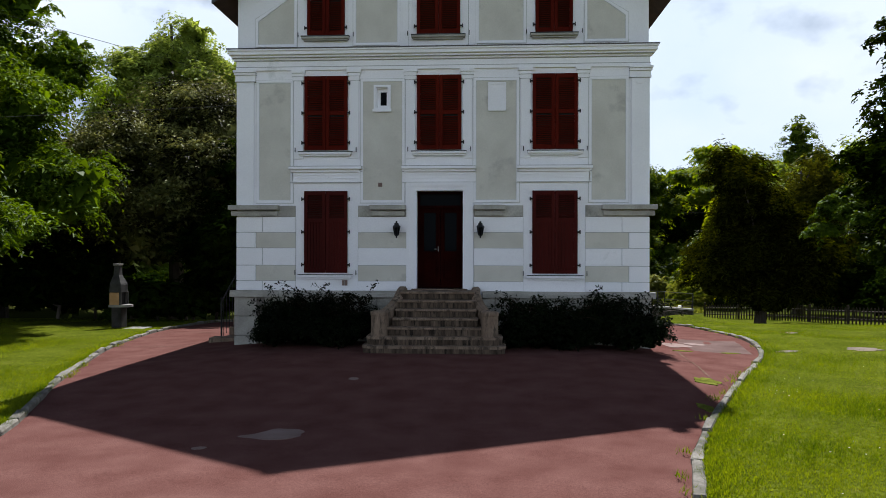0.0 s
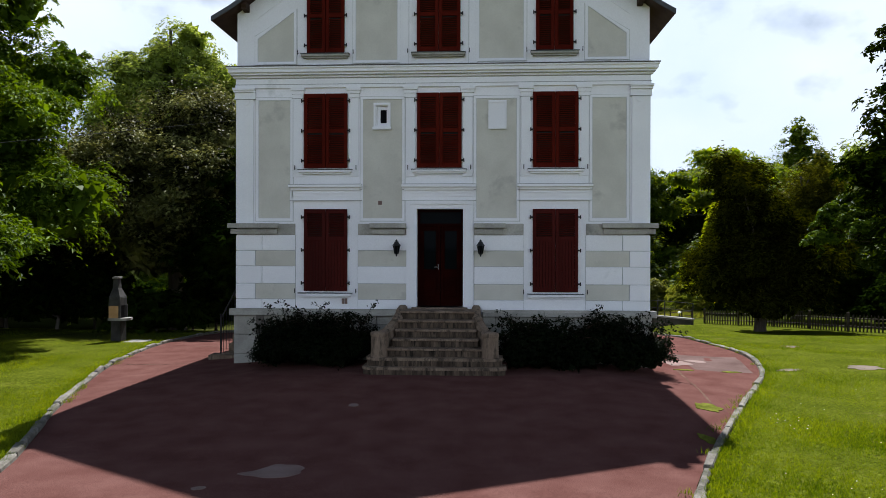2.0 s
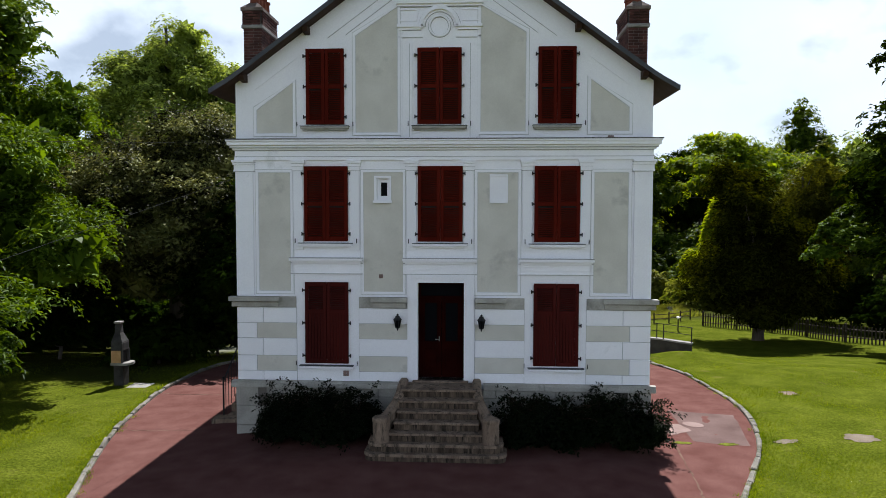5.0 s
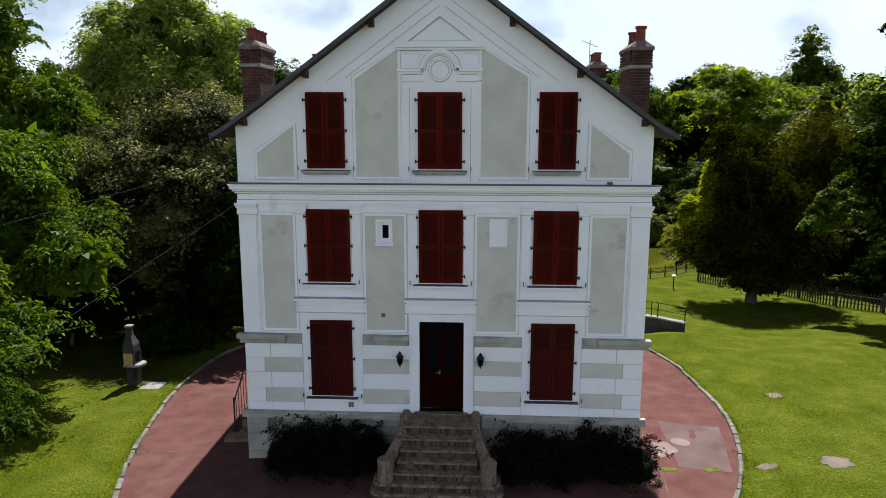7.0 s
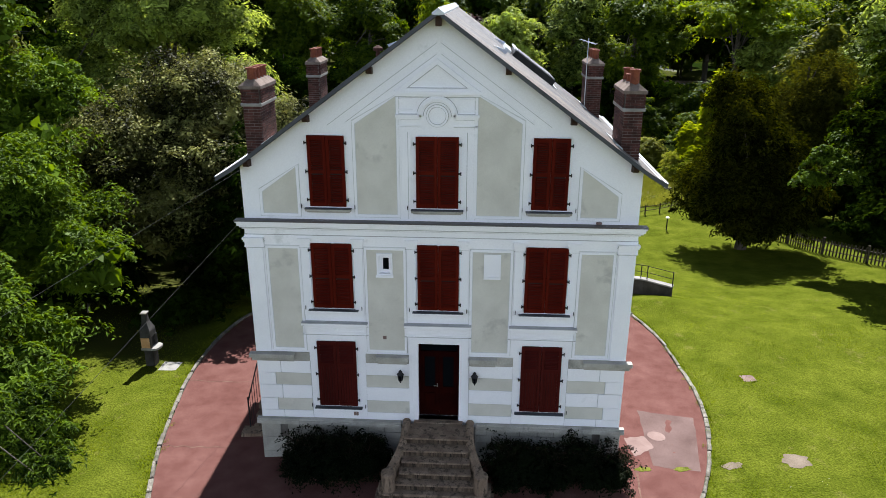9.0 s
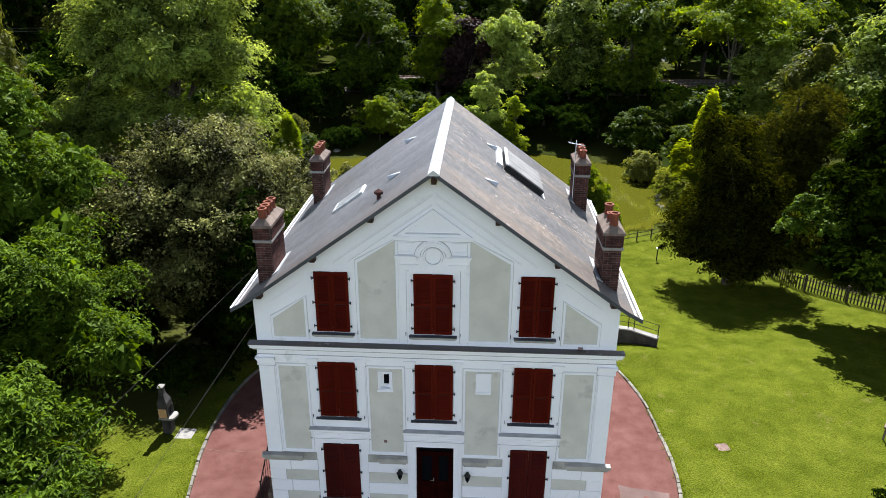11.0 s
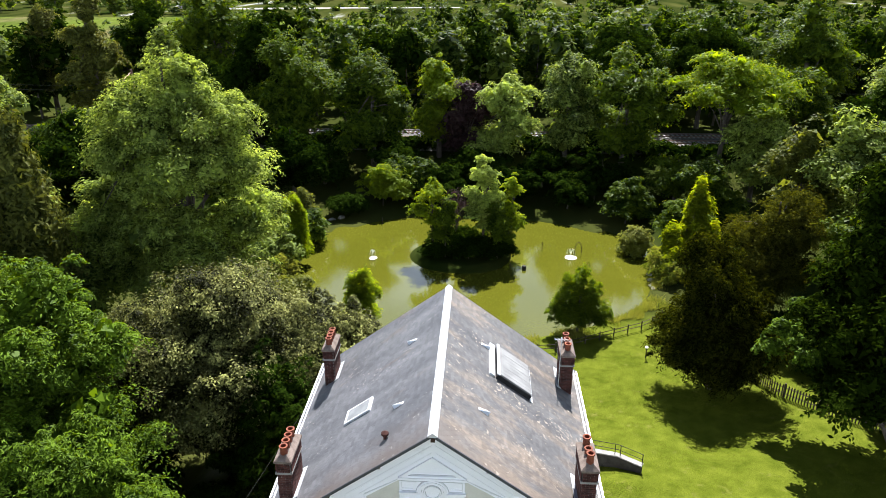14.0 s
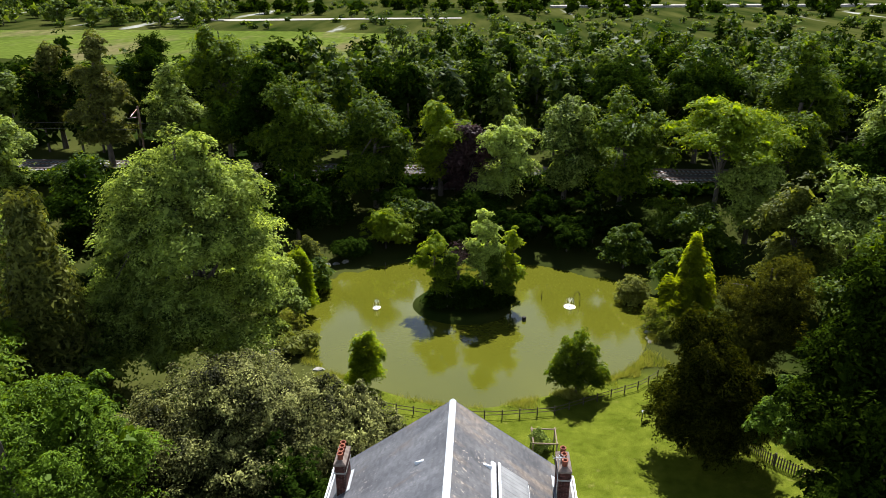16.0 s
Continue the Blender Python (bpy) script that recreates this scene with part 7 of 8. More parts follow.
tree("island_tree", "bushy green sapling on the pond island", "tree", 2.7, 58.8, [(0, 0, 3.2, 0.9, 0.9, 1.3), (0.6, 0, 2.2, 1.0, 0.9, 1.0), (-0.3, 0.2, 4.6, 0.7, 0.7, 1.1)], L_OAK, 0.25, 0.45, 110, 50, 0.42, 0.06, 42, "trees on the pond island", core=2, knobs=3, ragged=0.3)
tree("island_shrub", "bare brownish shrub on the pond island", "shrub", -1.0, 60.8, [(0, 0, 4.0, 1.2, 1.1, 2.0)], L_PURPLE, 0.14, 0.4, 50, 26, 0.5, 0.08, 36, twigs=40, core=0)
tree("island_shrub", "dense dark green undergrowth on the pond island", "shrub", 0.2, 58.6, [(-2.6, 0.8, 0.7, 1.8, 1.3, 0.9), (0, 0, 0.9, 2.0, 1.3, 1.1), (2.6, 0.8, 0.9, 1.6, 1.5, 1.2), (0, 3.0, 0.9, 3.0, 1.4, 1.2)], L_DARK, 0.24, 0.45, 330, 50, 0.4, 0.06, 37, upward=0.8, knobs=4, knob=0.5, ragged=0.35, flat=1.1)
tree("golden_willow", "bright yellow-green feathery shrub by the pond", "shrub", 19.2, 57.5, [(0, 0, 2.0, 1.5, 1.4, 2.0), (0.5, 0.6, 4.4, 0.9, 0.9, 1.9), (0.2, 0.4, 6.2, 0.6, 0.6, 1.6), (-1.3, -1.0, 1.8, 1.0, 1.0, 1.4), (-1.5, 0.2, 3.2, 0.7, 0.7, 1.1), (1.6, 0.4, 2.6, 0.8, 0.8, 1.5)], L_GOLD, 0.55, 0.11, 330, 60, 0.5, 0.08, 38, upward=0.7, flat=1.5, droop=1.1, ragged=0.42, knobs=4, core=2)
tree("pond_shrub", "grey-green shrub on the far pond bank", "shrub", 15.6, 61.8, [(0, 0, 1.4, 1.3, 1.3, 1.7)], L_OLIVE, 0.24, 0.52, 84, 74, 0.50, 0.06, 39, "shrubs on the pond bank", upward=0.8)
tree("pond_shrub", "pale reedy shrub on the pond bank", "shrub", 16.9, 56.2, [(0, 0, 0.9, 1.2, 2.6, 1.2)], L_REED, 0.4, 0.12, 130, 30, 0.5, 0.05, 40, "shrubs on the pond bank", upward=1.2)
tree("pond_shrub", "tall bright feathery green shrub on the pond bank", "shrub", -14.9, 57.6, [(0, 0, 1.6, 1.1, 1.1, 1.8), (0.2, 0.2, 4.0, 0.8, 0.8, 1.8), (-0.3, 0, 5.6, 0.5, 0.5, 1.0)], L_LIME, 0.28, 0.2, 150, 60, 0.4, 0.07, 45, "shrubs on the pond bank", upward=1.0, flat=1.5, ragged=0.25, core=4, knobs=3)
tree("pond_shrub", "rounded grey-green shrub on the pond bank", "shrub", -16.6, 64.8, [(0, 0, 1.8, 1.5, 1.4, 1.8), (0.4, 0, 3.2, 1.2, 1.1, 1.4)], L_OLIVE, 0.24, 0.4, 150, 55, 0.42, 0.07, 46, "shrubs on the pond bank", upward=0.7, ragged=0.2, core=4, knobs=3)
tree("arbour_shrub", "small leafy green shrub inside the wooden frame", "shrub", 5.2, 38.3, [(0, 0, 0.55, 0.55, 0.5, 0.5), (-0.2, 0.1, 1.0, 0.4, 0.4, 0.4)], L_ASH, 0.13, 0.5, 110, 45, 0.22, 0.03, 47, upward=0.7, ragged=0.2, core=4)
tree("pond_shrub", "straggling reedy tuft on the pond bank", "shrub", -15.2, 53.6, [(0, 0, 0.9, 0.8, 1.4, 1.1)], L_REED, 0.42, 0.1, 110, 32, 0.45, 0.05, 48, "shrubs on the pond bank", upward=1.2)
for k, (x, y, h, mat) in enumerate(((-12.6, 70.5, 2.6, L_DARK), (-15.8, 62.5, 3.6, L_OAK), (-16.5, 56.0, 3.4, L_ASH), (-9.5, 73.0, 5.0, L_LIME), (-3.0, 73.8, 4.4, L_DARK), (4.0, 74.0, 4.8, L_DARK),
                                    (10.5, 73.2, 4.0, L_DARK), (16.0, 69.5, 4.2, L_OAK), (-13.8, 50.5, 1.6, L_OLIVE), (20.5, 64.0, 4.5, L_OAK), (0.5, 75.5, 5.5, L_DARK), (-6.5, 75.0, 5.2, L_OAK), (13.5, 75.0, 6.0, L_DARK))):
    tree("bank_shrub", "green shrub crowding the far bank of the pond", "shrub", x, y, [(0, 0, 0.45 * h, 0.42 * h + 0.6, 0.4 * h + 0.4, 0.5 * h), (0.3 * h, 0.2, 0.35 * h, 0.36 * h, 0.36 * h, 0.4 * h)], mat, 0.30, 0.5, 150, 55, 0.55, 0.08, 50 + k, "shrubs round the pond", upward=0.6, ragged=0.25, knobs=4, knob=0.5, simple=True)

# near-black bushes added for the deep shade below the crowns
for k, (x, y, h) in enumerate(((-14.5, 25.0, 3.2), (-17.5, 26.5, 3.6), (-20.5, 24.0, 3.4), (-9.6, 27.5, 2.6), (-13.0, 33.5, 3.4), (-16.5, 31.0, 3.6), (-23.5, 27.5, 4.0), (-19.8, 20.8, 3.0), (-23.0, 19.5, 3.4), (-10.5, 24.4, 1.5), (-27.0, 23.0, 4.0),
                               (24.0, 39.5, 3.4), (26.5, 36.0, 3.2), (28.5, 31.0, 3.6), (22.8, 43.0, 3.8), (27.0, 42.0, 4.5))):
    tree("dark_bush", "near-black bush added to stand for the shade under the trees", "shrub", x, y, [(0, 0, 0.45 * h, 0.5 * h + 0.7, 0.45 * h + 0.4, 0.5 * h), (0.4 * h, 0.2, 0.35 * h, 0.4 * h, 0.4 * h, 0.38 * h), (-0.4 * h, 0.1, 0.3 * h, 0.42 * h, 0.4 * h, 0.34 * h)], L_DARK, 0.26, 0.5, 90, 40, 0.5, 0.07, 80 + k, "bushes under the trees", upward=0.5, ragged=0.2, knobs=2, simple=True)

# row of tall trees beyond the pond: x, y, height, width, leaf
KINDS = {"oak": (L_OAK, "mid green broadleaf tree beyond the pond"), "dark": (L_DARK, "dark green broadleaf tree beyond the pond"), "ash": (L_ASH, "light green broadleaf tree beyond the pond"),
         "lime": (L_LIME, "yellow-green broadleaf tree beyond the pond"), "purple": (L_PURPLE, "purple-leaved tree beyond the pond"), "olive": (L_OLIVE, "dull olive sparse tree beyond the pond")}
ROW = [(-33.5, 94, 19.4, 12, "oak"), (-52, 112, 17, 10, "dark"), (-27.5, 88, 16, 9, "dark"), (-21.7, 85, 15.6, 10.5, "oak"), (-11.9, 83, 14.8, 9.0, "oak"), (-4.1, 86, 13.0, 6.4, "lime"), (-0.9, 83.5, 10.8, 5.2, "purple"), (3.4, 83, 11.6, 7.5, "ash"),
       (11.1, 84, 13.8, 6.8, "ash"), (17.5, 82, 14.8, 9.0, "oak"), (27.6, 79, 15.4, 12.5, "lime"), (30.6, 76, 11.4, 6.0, "ash"), (36.5, 82, 13.5, 9.5, "oak"), (24.0, 70, 7.5, 6.0, "oak"), (29.0, 61, 12.0, 6.5, "olive"),
       (33.5, 60, 14.5, 9.5, "ash"), (40.0, 62, 14.5, 9.5, "ash"), (31.5, 50, 13.5, 8.0, "oak"), (37.0, 47, 16, 10, "dark"), (44.0, 74, 15.0, 10.0, "dark"), (-43, 99, 13.5, 9, "ash"),
       (-31.0, 72, 11.0, 7.5, "olive"), (-37.0, 64, 12.0, 8.0, "dark"), (-29.5, 57, 10.0, 6.5, "ash"), (-35.0, 48, 13.0, 8.0, "ash"), (-44.0, 75, 10.0, 8.0, "oak"), (-30, 34, 12.0, 8.0, "oak"), (-26, 27, 11, 7, "oak"),
       (-40, 40, 13, 9, "oak"), (-21.0, 62, 6.0, 6.0, "ash"), (-24.0, 68, 9.0, 7.0, "oak"), (-19.5, 74, 8.5, 6.5, "dark"), (33, 40, 12, 8, "dark"), (31, 30, 12, 8, "dark"), (-17.5, 36.5, 5.0, 5.0, "ash"), (-21, 31, 7.0, 6, "dark"),
       (-20.0, 25.5, 6.5, 6, "dark"), (-26, 41, 7, 5, "ash"), (22.5, 76, 5.0, 6, "oak"), (8.0, 78.5, 5, 6, "dark"), (-8.5, 78.5, 5.2, 6, "dark"), (0.5, 78.5, 4.8, 6, "dark"), (-17, 78.5, 5, 6, "dark"), (20, 99, 15, 10, "dark"), (31, 100, 15, 10, "dark"), (41, 92, 17, 11, "oak"), (50, 84, 17, 11, "ash"), (52, 66, 17, 11, "dark"), (47, 52, 17, 11, "oak"), (-50, 60, 13, 9, "oak"), (-48, 50, 13, 9, "dark"), (-60, 82, 13, 10, "ash")]
for k, (x, y, h, w, kind) in enumerate(ROW):
    rs = np.random.RandomState(100 + k)
    mat, label = KINDS[kind]
    bare = kind == "lime" and w > 10
    r = w / 2 * 1.12
    lob = [(0, 0, h - 0.27 * h, 0.55 * r, 0.55 * r, 0.27 * h), (rs.uniform(-0.2, 0.2) * r, rs.uniform(-0.2, 0.2) * r, 0.3 * h, 0.7 * r, 0.7 * r, 0.22 * h)]
    if bare:
        lob = [(0, 0, 0.84 * h, 0.6 * r, 0.6 * r, 0.14 * h)]
    for j in range(7):
        a = 2 * math.pi * j / 6 + rs.uniform(-0.4, 0.4)
        q = rs.uniform(0.42, 0.6) * r
        lob.append((q * math.cos(a), q * math.sin(a), h * (rs.uniform(0.62, 0.86) if bare else rs.uniform(0.3, 0.74)), r * rs.uniform(0.36, 0.58), r * rs.uniform(0.36, 0.58), h * rs.uniform(0.07, 0.1) if bare else h * rs.uniform(0.11, 0.19)))
    sparse = 0.5 if kind == "olive" else 1.0
    tree("broadleaf_tree", label, "tree", x, y, lob, mat, 0.29, 0.55, int(240 * sparse * min(1.35, h / 11)), 52, 0.72 + 0.02 * h, 0.13 + 0.012 * h, 200 + k, "trees round the garden", twigs=12, droop=0.5, core=5, knobs=2, knob=0.5,
         flat=0.4 if kind in ("lime", "ash") else 0.6, ragged=0.15, simple=True)


def conifer(x, y, h, r, mat, label, seed):
    rs = np.random.RandomState(seed)
    z = at_ground(x, y)
    root = thing("conifer", x, y, z, label, "tree")
    n = int(420 * h / 12)
    t = rs.uniform(0.08, 1.0, n) ** 0.8
    a = rs.uniform(0, 2 * math.pi, n)
    q = r * (1.02 - t) * rs.uniform(0.45, 1.0, n)
    c = np.stack([x + q * np.cos(a), y + q * np.sin(a), z + h * t - 0.25 * q], 1)
    off = rs.normal(size=(n, 36, 3)) * np.array([0.42, 0.42, 0.3])
    p = (c[:, None] + off).reshape(-1, 3)
    nn = (off * 0.4 + np.stack([np.cos(a), np.sin(a), 0.4 + 0 * a], 1)[:, None]).reshape(-1, 3) + 0.4 * rs.normal(size=(n * 36, 3))
    v, f = shards(p, nn, 0.38, 0.4, rs)
    part("trunk", tube(bmesh.new(), [(x, y, z - 0.3), (x, y, z + h * 0.5), (x, y, z + h * 0.97)], [0.3, 0.18, 0.03], 7), M_BARK, root)
    part("crown", raw_mesh("crown", v, f, mat), mat, root)


tree("pine_tree", "tall dark ragged conifer near the railway", "tree", -50.0, 93.0,
     [(0, 0, 15.5, 1.8, 1.8, 2.6), (-0.8, 0, 12.2, 2.6, 2.6, 2.2), (1.2, 0.3, 9.6, 3.2, 3.0, 2.2), (-1.6, -0.4, 7.2, 3.0, 3.0, 2.0), (0.6, 0.2, 4.6, 3.4, 3.2, 2.2)],
     L_CONIFER, 0.42, 0.4, 330, 55, 0.8, 0.35, 301, droop=0.6, flat=0.5, ragged=0.25, core=6, knobs=3)
tree("pine_tree", "dark ragged conifer at the edge of the woods", "tree", -63.0, 104.0,
     [(0, 0, 13.5, 1.8, 1.8, 2.4), (-0.8, 0, 10.6, 2.8, 2.6, 2.2), (1.4, 0.3, 8.0, 3.6, 3.0, 2.2), (-1.2, -0.4, 5.0, 3.6, 3.4, 2.4)],
     L_CONIFER, 0.45, 0.4, 280, 55, 0.85, 0.35, 304, droop=0.6, flat=0.5, ragged=0.25, core=6, knobs=3)
conifer(-27.5, 40.5, 15.5, 4.8, L_CONIFER, "brownish drooping conifer at the garden edge", 302)
conifer(-41.0, 118.0, 12.0, 3.4, L_CONIFER, "dark conifer beyond the railway", 303)


# meadow, track and embankment far beyond the woods
M_MEADOW = material("far_meadow", (0.046, 0.070, 0.010), (0.085, 0.110, 0.018), 0.05, 0.95, 0, 0.8, 0.3, stain=(0.105, 0.095, 0.04), stain_scale=0.06, stain_at=0.5, spec=0.0, stretch=(0.6, 0.25, 1))
M_TRACK = material("pale_gravel_track", (0.24, 0.22, 0.19), (0.34, 0.32, 0.29), 0.2, 0.95, 0, 2, 0.15, spec=0.0)


def sheet(name, outline, mat, label, category, lift=0.12):
    bm = bmesh.new()
    top = [bm.verts.new((x, y, at_ground(x, y) + lift)) for x, y in outline]
    low = [bm.verts.new((x, y, at_ground(x, y) - 0.3)) for x, y in outline]
    bm.faces.new(top)
    for i in range(len(top)):
        bm.faces.new((top[i], low[i], low[(i + 1) % len(top)], top[(i + 1) % len(top)]))
    tagged(part(name, bm, mat), label, category, kind="structure")


sheet("meadow", [(-210, 225), (-150, 210), (-100, 196), (-45, 205), (-15, 228), (-22, 282), (-70, 292), (-130, 296), (-215, 290)], M_MEADOW, "bright green far meadow", "meadow")
sheet("farm_track", [(-150, 345), (-118, 340), (-84, 346), (-60, 352), (-10, 360), (-10, 366), (-62, 360), (-84, 356), (-118, 350), (-140, 358), (-150, 420), (-158, 420)], M_TRACK, "pale gravel farm track", "track", 0.2)
sheet("embankment", [(40, 440), (130, 452), (260, 462), (360, 466), (360, 480), (250, 474), (130, 464), (40, 450)], M_TRACK, "pale far embankment road", "road", 1.2)

# far woods beyond the railway, one sheet of many crowns
def woods(name, spots, leaf, clumps, per, mat, label, seed):
    rs = np.random.RandomState(seed)
    vs, fs, n0 = [], [], 0
    bm = bmesh.new()
    for x, y, h, w in spots:
        z = float(land(x, y))
        r = w / 2
        lob = [(x, y, z + 0.68 * h, 0.62 * r, 0.62 * r, 0.32 * h), (x, y, z + 0.25 * h, 0.75 * r, 0.6 * r, 0.26 * h)]
        for j in range(4):
            a = rs.uniform(0, 2 * math.pi)
            q = 0.45 * r
            lob.append((x + q * math.cos(a), y + q * math.sin(a), z + h * rs.uniform(0.4, 0.7), 0.55 * r, 0.55 * r, 0.2 * h))
        p, nn, _ = crown_leaves(broken(lob, 1, int(x * 7 + y) % 9999, 0.5), clumps if y < 140 else int(0.6 * clumps), per, 0.17 * r + 0.4, rs, ragged=0.1)
        p2, n2 = core_leaves(lob, (2 if y < 140 else 1) * clumps, rs)
        v, f = shards(p, nn, leaf, 0.6, rs)
        v2, f2 = shards(p2, n2, 2.1 * leaf, 0.8, rs)
        v, f = np.concatenate([v, v2]), np.concatenate([f, f2 + len(v)])
        vs.append(v)
        fs.append(f + n0)
        n0 += len(v)
        tube(bm, [(x, y, z - 0.3), (x + rs.normal() * 0.2, y, z + 0.75 * h)], [0.2, 0.05], 5)
    root = thing(name, spots[0][0], spots[0][1], float(land(*spots[0][:2])), label, "woods", kind="stuff")
    tr = part("trunks", bm, M_BARK, root, kind="stuff")
    cr = part("crowns", raw_mesh("crowns", np.concatenate(vs), np.concatenate(fs), mat), mat, root, kind="stuff")


rs = np.random.RandomState(9)
belts = {"oak": [], "dark": [], "ash": [], "olive": []}
for row, y in enumerate((104, 112, 121, 131, 143, 157, 172, 188, 205)):
    x = -120 - 0.4 * y
    while x < 130 + 0.5 * y:
        px, py = x + rs.uniform(-2, 2), y + rs.uniform(-3, 3)
        limit = 150 if px < -30 else 215
        h = (rs.uniform(12.5, 16.5) if y < 125 else rs.uniform(12.5, 16.0) if y < 150 else rs.uniform(9.5, 13.0)) * (1.0 if px > -35 else 0.95) * (1 + 0.22 * noise.noise(Vector((px * 0.05, py * 0.05, 3.0))))
        if px < -38 and py > 118 + 0.22 * (px + 120) and rs.uniform() < 0.6:
            h *= 0.6
        if py < limit and not (-75 < px < -48 and py > 112):
            belts[("oak", "oak", "dark", "dark", "ash", "olive")[rs.randint(6)]].append((px, py, h, rs.uniform(5.0, 8.5)))
        x += rs.uniform(3.6, 5.4) if y < 125 else rs.uniform(6.0, 8.5)
for k, (kind, mat) in enumerate((("oak", L_WOODS), ("dark", L_DARK), ("ash", L_OAK), ("olive", L_WOODS))):
    woods("far_woods", belts[kind], 0.6, 66, 18, mat, "far mixed woods beyond the railway line", 400 + k)
hedge = []
x = -110.0
while x < 110:
    low = -64 < x < -52 or 21 < x < 43 or -8 < x < 2
    hedge.append((x, 87.2 + rs.uniform(-0.9, 0.6), rs.uniform(1.2, 2.0) if low else rs.uniform(2.0, 4.2), rs.uniform(3.0, 4.8)))
    x += rs.uniform(1.6, 2.8)
woods("railway_hedge", hedge, 0.5, 30, 16, L_DARK, "dark scrubby hedge along the railway", 430)
far = []
for k in range(150):
    px, py = rs.uniform(-330, 420), rs.uniform(375, 480)
    far.append((px, py, rs.uniform(4, 9), rs.uniform(7, 14)))
woods("far_hedge", far, 1.6, 24, 10, L_DARK, "hedges and woods on the far side of the fields", 420)
far = [(rs.uniform(-260, -120), rs.uniform(300, 360), rs.uniform(6, 12), rs.uniform(9, 14)) for _ in range(40)]
woods("far_hedge", far, 1.2, 40, 14, L_WOODS, "clump of trees beside the far fields", 421)
far = [(rs.uniform(40, 330), rs.uniform(300, 345), rs.uniform(2, 5), rs.uniform(6, 11)) for _ in range(40)]
woods("far_hedge", far, 1.1, 24, 12, L_WOODS, "low scrub beside the far track", 422)

far = [(rs.uniform(-190, 330), rs.uniform(212, 470), rs.uniform(1.2, 3.6), rs.uniform(3, 8)) for _ in range(400)]
far = [q for q in far if not (q[0] < -12 and 200 < q[1] < 298)]
woods("far_scrub", far, 0.9, 14, 10, L_WOODS, "low olive scrub over the far heath", 423)

# climbing shrubs on the front plinth
def front_shrub(x0, x1, seed, label):
    rs = np.random.RandomState(seed)
    cx = (x0 + x1) / 2
    z = at_ground(cx, 15.0)
    root = thing("front_shrub", cx, 15.1, z, label, "shrub", "shrubs along the front wall")
    lob = []
    for k in range(7):
        t = (k + 0.5) / 7
        lob.append((x0 + (x1 - x0) * t, 14.88 + rs.uniform(-0.1, 0.15), z + rs.uniform(0.2, 0.5), rs.uniform(0.34, 0.46), rs.uniform(0.55, 0.85), rs.uniform(0.3, 0.5)))
    p, n, tips = crown_leaves(broken(lob, 2, seed), 420, 50, 0.19, rs, flat=1.0, upward=0.4, ragged=0.28)
    pc, nc = core_leaves(lob, 2500, rs)
    pc[:, 1] = np.minimum(pc[:, 1], F - 0.2)
    p[:, 1] = np.minimum(p[:, 1], F - 0.09)
    # long arching sprays
    sprays = bmesh.new()
    extra = []
    for k in range(230):
        a = np.array([rs.uniform(x0 + 0.1, x1 - 0.1), rs.uniform(14.9, 15.4), z + rs.uniform(0.35, 0.85)])
        d = np.array([rs.uniform(-0.55, 0.55), rs.uniform(-0.45, 0.1), rs.uniform(0.15, 0.62)]) * (1.5 if k % 9 == 0 else 1.0)
        pts = [a + d * t + np.array([0, 0, -0.35 * t * t]) for t in np.linspace(0, 1.1, 7)]
        pts = [(q[0], min(q[1], F - 0.1), q[2]) for q in pts]
        tube(sprays, pts, [0.006, 0.006, 0.005, 0.005, 0.004, 0.003, 0.002], 4)
        for q in pts[1:]:
            extra.append(np.array(q) + rs.normal(size=(5, 3)) * 0.035)
    p2 = np.concatenate(extra)
    n = np.concatenate([n, rs.normal(size=p2.shape) + np.array([0, 0, 0.5])])
    p = np.concatenate([p, p2])
    keep = p[:, 2] > z + 0.02
    v, f = leaves(p[keep], n[keep], 0.075, 0.42, rs)
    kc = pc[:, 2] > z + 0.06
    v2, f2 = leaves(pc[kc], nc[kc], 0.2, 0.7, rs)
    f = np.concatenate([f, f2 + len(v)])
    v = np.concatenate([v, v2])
    part("stem", sprays, M_WOOD_DARK, root, kind="stuff")
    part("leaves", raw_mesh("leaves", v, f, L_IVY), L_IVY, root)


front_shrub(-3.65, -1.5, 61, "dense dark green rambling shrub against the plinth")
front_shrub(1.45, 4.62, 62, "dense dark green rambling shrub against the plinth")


# grass blades on the lawns near the drive
def blades(spots, height, mat, rs, width=0.012):
    n = len(spots)
    z = land(spots[:, 0], spots[:, 1]) + 0.03
    a = rs.uniform(0, 2 * math.pi, n)
    h = height * rs.uniform(0.5, 1.4, n)
    lean = rs.normal(size=(n, 2)) * 0.45 * h[:, None]
    w = np.stack([np.cos(a), np.sin(a)], 1) * width
    base = np.stack([spots[:, 0], spots[:, 1], z], 1)
    l, r, t = base.copy(), base.copy(), base.copy()
    l[:, :2] -= w
    r[:, :2] += w
    t[:, :2] += lean
    t[:, 2] += h
    v = np.stack([l, r, t], 1).reshape(-1, 3)
    f = np.arange(3 * n).reshape(-1, 3)
    return raw_mesh("lawn_grass", v, f, mat)


rs = np.random.RandomState(77)


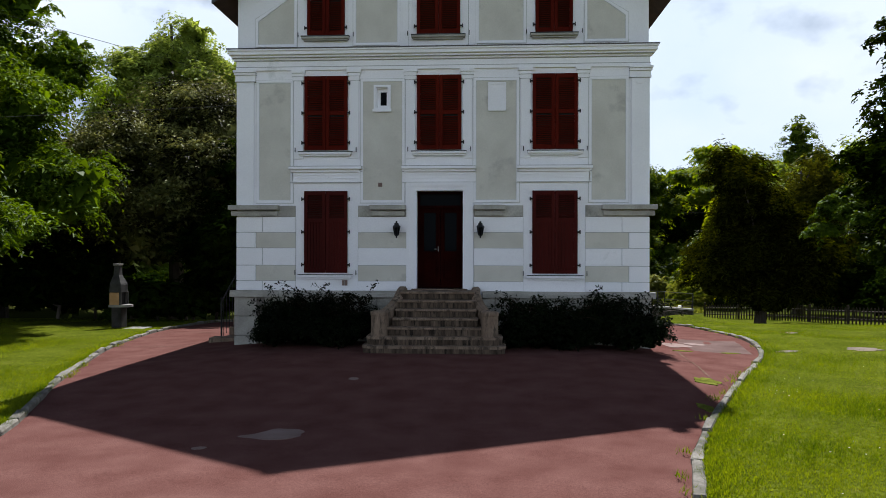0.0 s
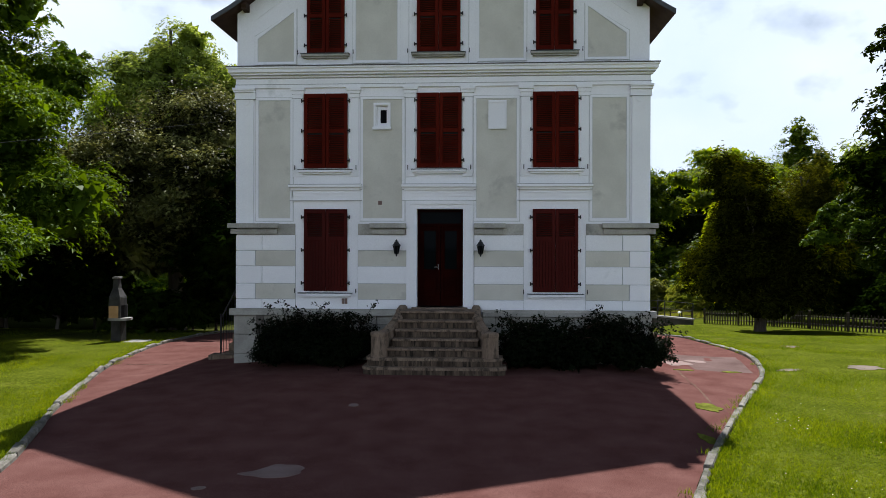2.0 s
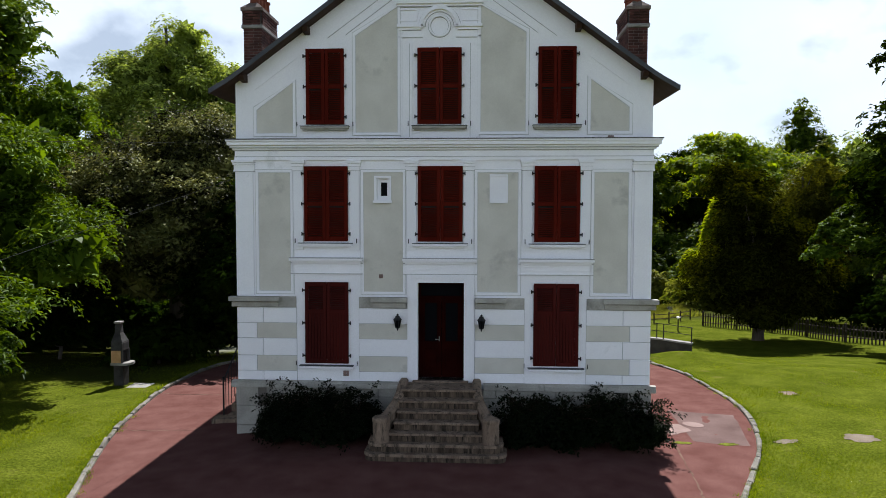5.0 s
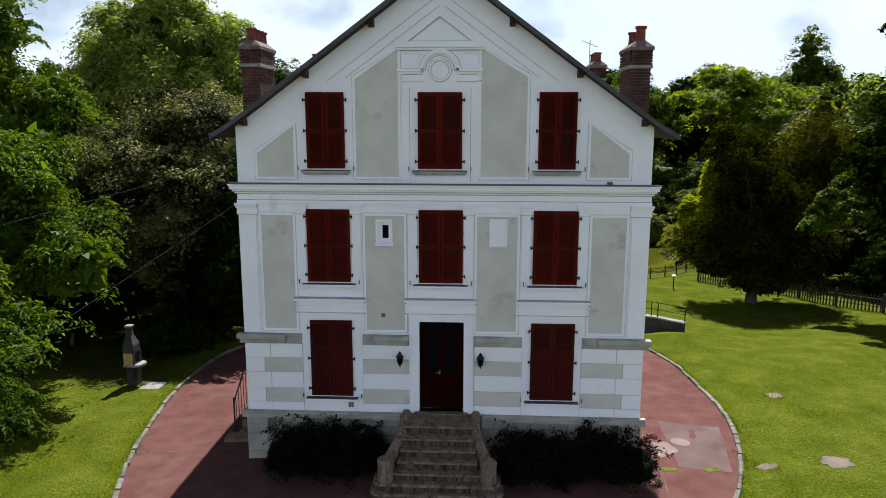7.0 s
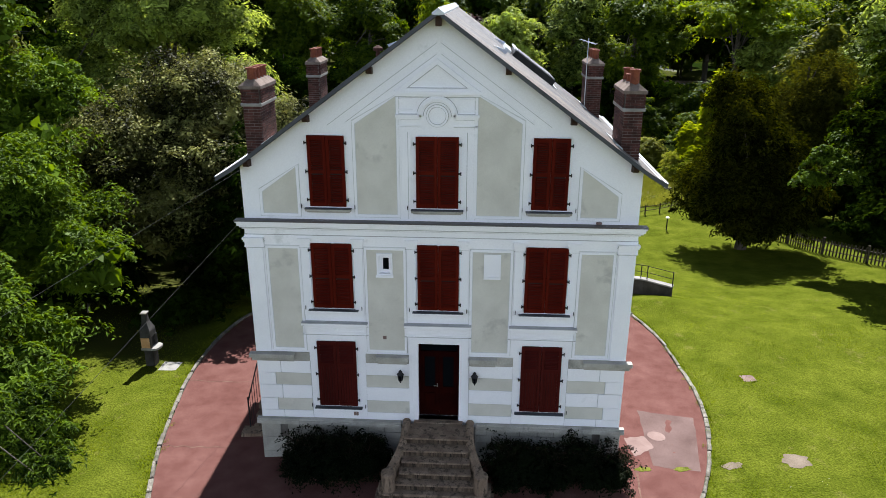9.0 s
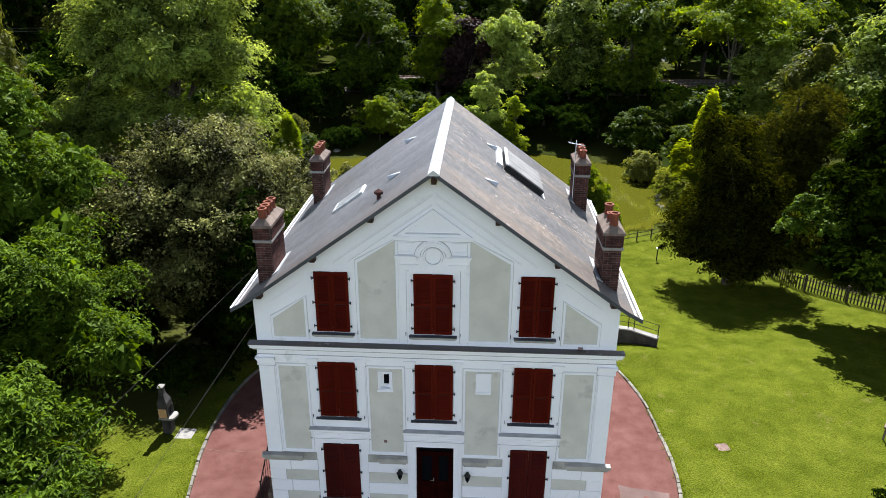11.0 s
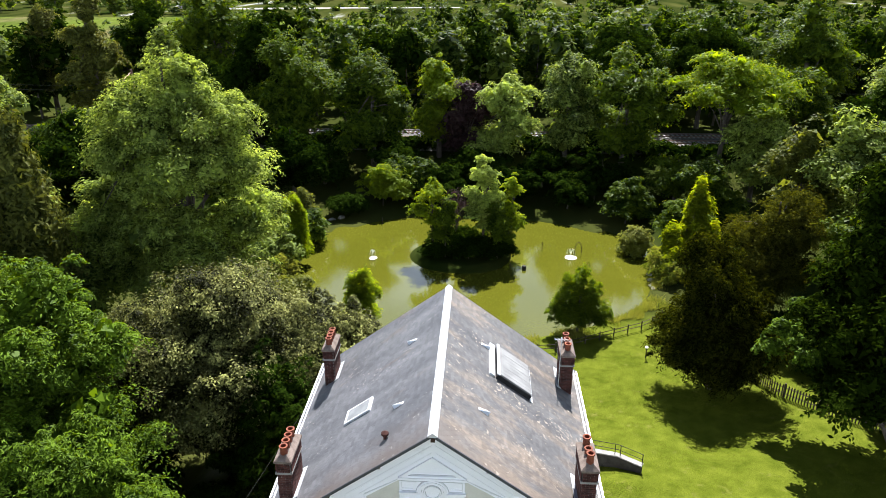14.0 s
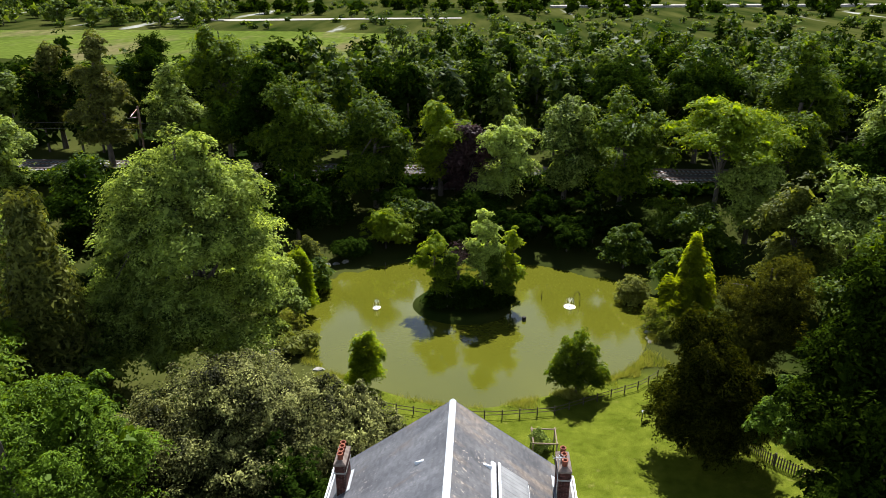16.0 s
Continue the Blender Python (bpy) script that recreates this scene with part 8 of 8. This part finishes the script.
def turf(x0, x1, y0, y1, dense, beyond, inside_of):
    """Spots for blades, thinning out with the distance from the drive's mouth and in clumps."""
    n = int(dense * (x1 - x0) * (y1 - y0))
    q = np.stack([rs.uniform(x0, x1, n), rs.uniform(y0, y1, n)], 1)
    keep = rs.uniform(0, 1, n) < np.minimum(1, (beyond / np.maximum(1, q[:, 1])) ** 2.4)
    q = q[keep]
    q = q[inside_of(q[:, 0], q[:, 1])]
    q += 0.03 * np.stack([np.sin(23 * q[:, 1] + 7 * q[:, 0]), np.sin(19 * q[:, 0] - 11 * q[:, 1])], 1)
    return q


spots = turf(2.0, 20.0, 5.0, 32.0, 4200, 8.5, lambda x, y: (x > drive_right(y) + 0.13) & (x < 4.4 + 0.72 * y))
tagged(new("lawn_grass", blades(spots, 0.042, L_BLADE, rs, 0.006)), "short green grass blades on the mown lawn", "grass", kind="stuff")
spots = turf(-18.0, -4.0, 7.0, 30.0, 3600, 9.5, lambda x, y: (x < drive_left(y) - 0.13) & (x > -2.4 - 0.78 * y))
tagged(new("lawn_grass", blades(spots, 0.042, L_BLADE, rs, 0.006)), "short green grass blades on the mown lawn", "grass", kind="stuff")
# daisies scattered in the turf
M_DAISY = material("white_petal", (0.7, 0.7, 0.68), (0.85, 0.85, 0.84), 6, 0.8, 0, 30, 0.1)
q = turf(4.0, 16.0, 6.0, 16.0, 9, 11.0, lambda x, y: x > drive_right(y) + 0.6)
q = q[np.array([noise.noise(Vector((x * 0.6, y * 0.6, 5.0))) > 0.12 for x, y in q])]
v, f = [], []
for x, y in q:
    n0, z = len(v), at_ground(x, y) + 0.1
    v += [(x + 0.009 * math.cos(a), y + 0.009 * math.sin(a), z) for a in (0, 1.05, 2.1, 3.14, 4.19, 5.24)]
    f.append(tuple(range(n0, n0 + 6)))
tagged(new("daisies", raw_mesh("daisies", v, f, M_DAISY, True)), "scattered small white daisies in the lawn", "flowers", kind="stuff")
# longer tufts along the kerbs
tuft = []
for f, s, ya in ((drive_right, 1, 4.0), (drive_left, -1, 8.0)):
    for y in np.arange(ya, 27, 0.12):
        if rs.uniform() < 0.75:
            x = float(f(y)) + s * rs.uniform(0.09, 0.2) if rs.uniform() < 0.8 else float(f(y)) - s * rs.uniform(0.02, 0.1)
            tuft.append(np.stack([rs.normal(x, 0.045, 26), rs.normal(y, 0.06, 26)], 1))
for x, y, a, q in ((9.5, 16.35, 0.42, 0.26), (7.75, 16.08, 0.26, 0.16), (9.87, 20.97, 0.27, 0.25)):
    for k in range(26):
        w = rs.uniform(0, 2 * math.pi)
        s = rs.uniform(0.92, 1.15)
        tuft.append(np.stack([rs.normal(x + s * a * math.cos(w), 0.03, 8), rs.normal(y + s * q * math.sin(w), 0.03, 8)], 1))
tagged(new("kerb_grass", blades(np.concatenate(tuft), 0.065, L_BLADE, rs, 0.005)), "tufts of longer grass along the kerb stones", "grass", kind="stuff")
# rough grass and reeds on the near pond bank
a = rs.uniform(math.radians(185), math.radians(365), 26000)
q = 1.0 + 0.10 * rs.uniform(0, 1, 26000) ** 1.5 * (1 + 0.7 * np.sin(9 * a) * np.sin(23 * a + 1))
keep = rs.uniform(0, 1, 26000) < 0.45 + 0.55 * np.sin(17 * a + 2 * np.sin(5 * a))
a, q = a[keep], q[keep]
reed = np.stack([POND[0] + q * POND[2] * np.cos(a), POND[1] + q * POND[3] * np.sin(a)], 1)
tagged(new("bank_reeds", blades(reed, 0.4, L_REED, rs, 0.02)), "rough yellowish reeds and grass on the pond bank", "reeds", kind="stuff")
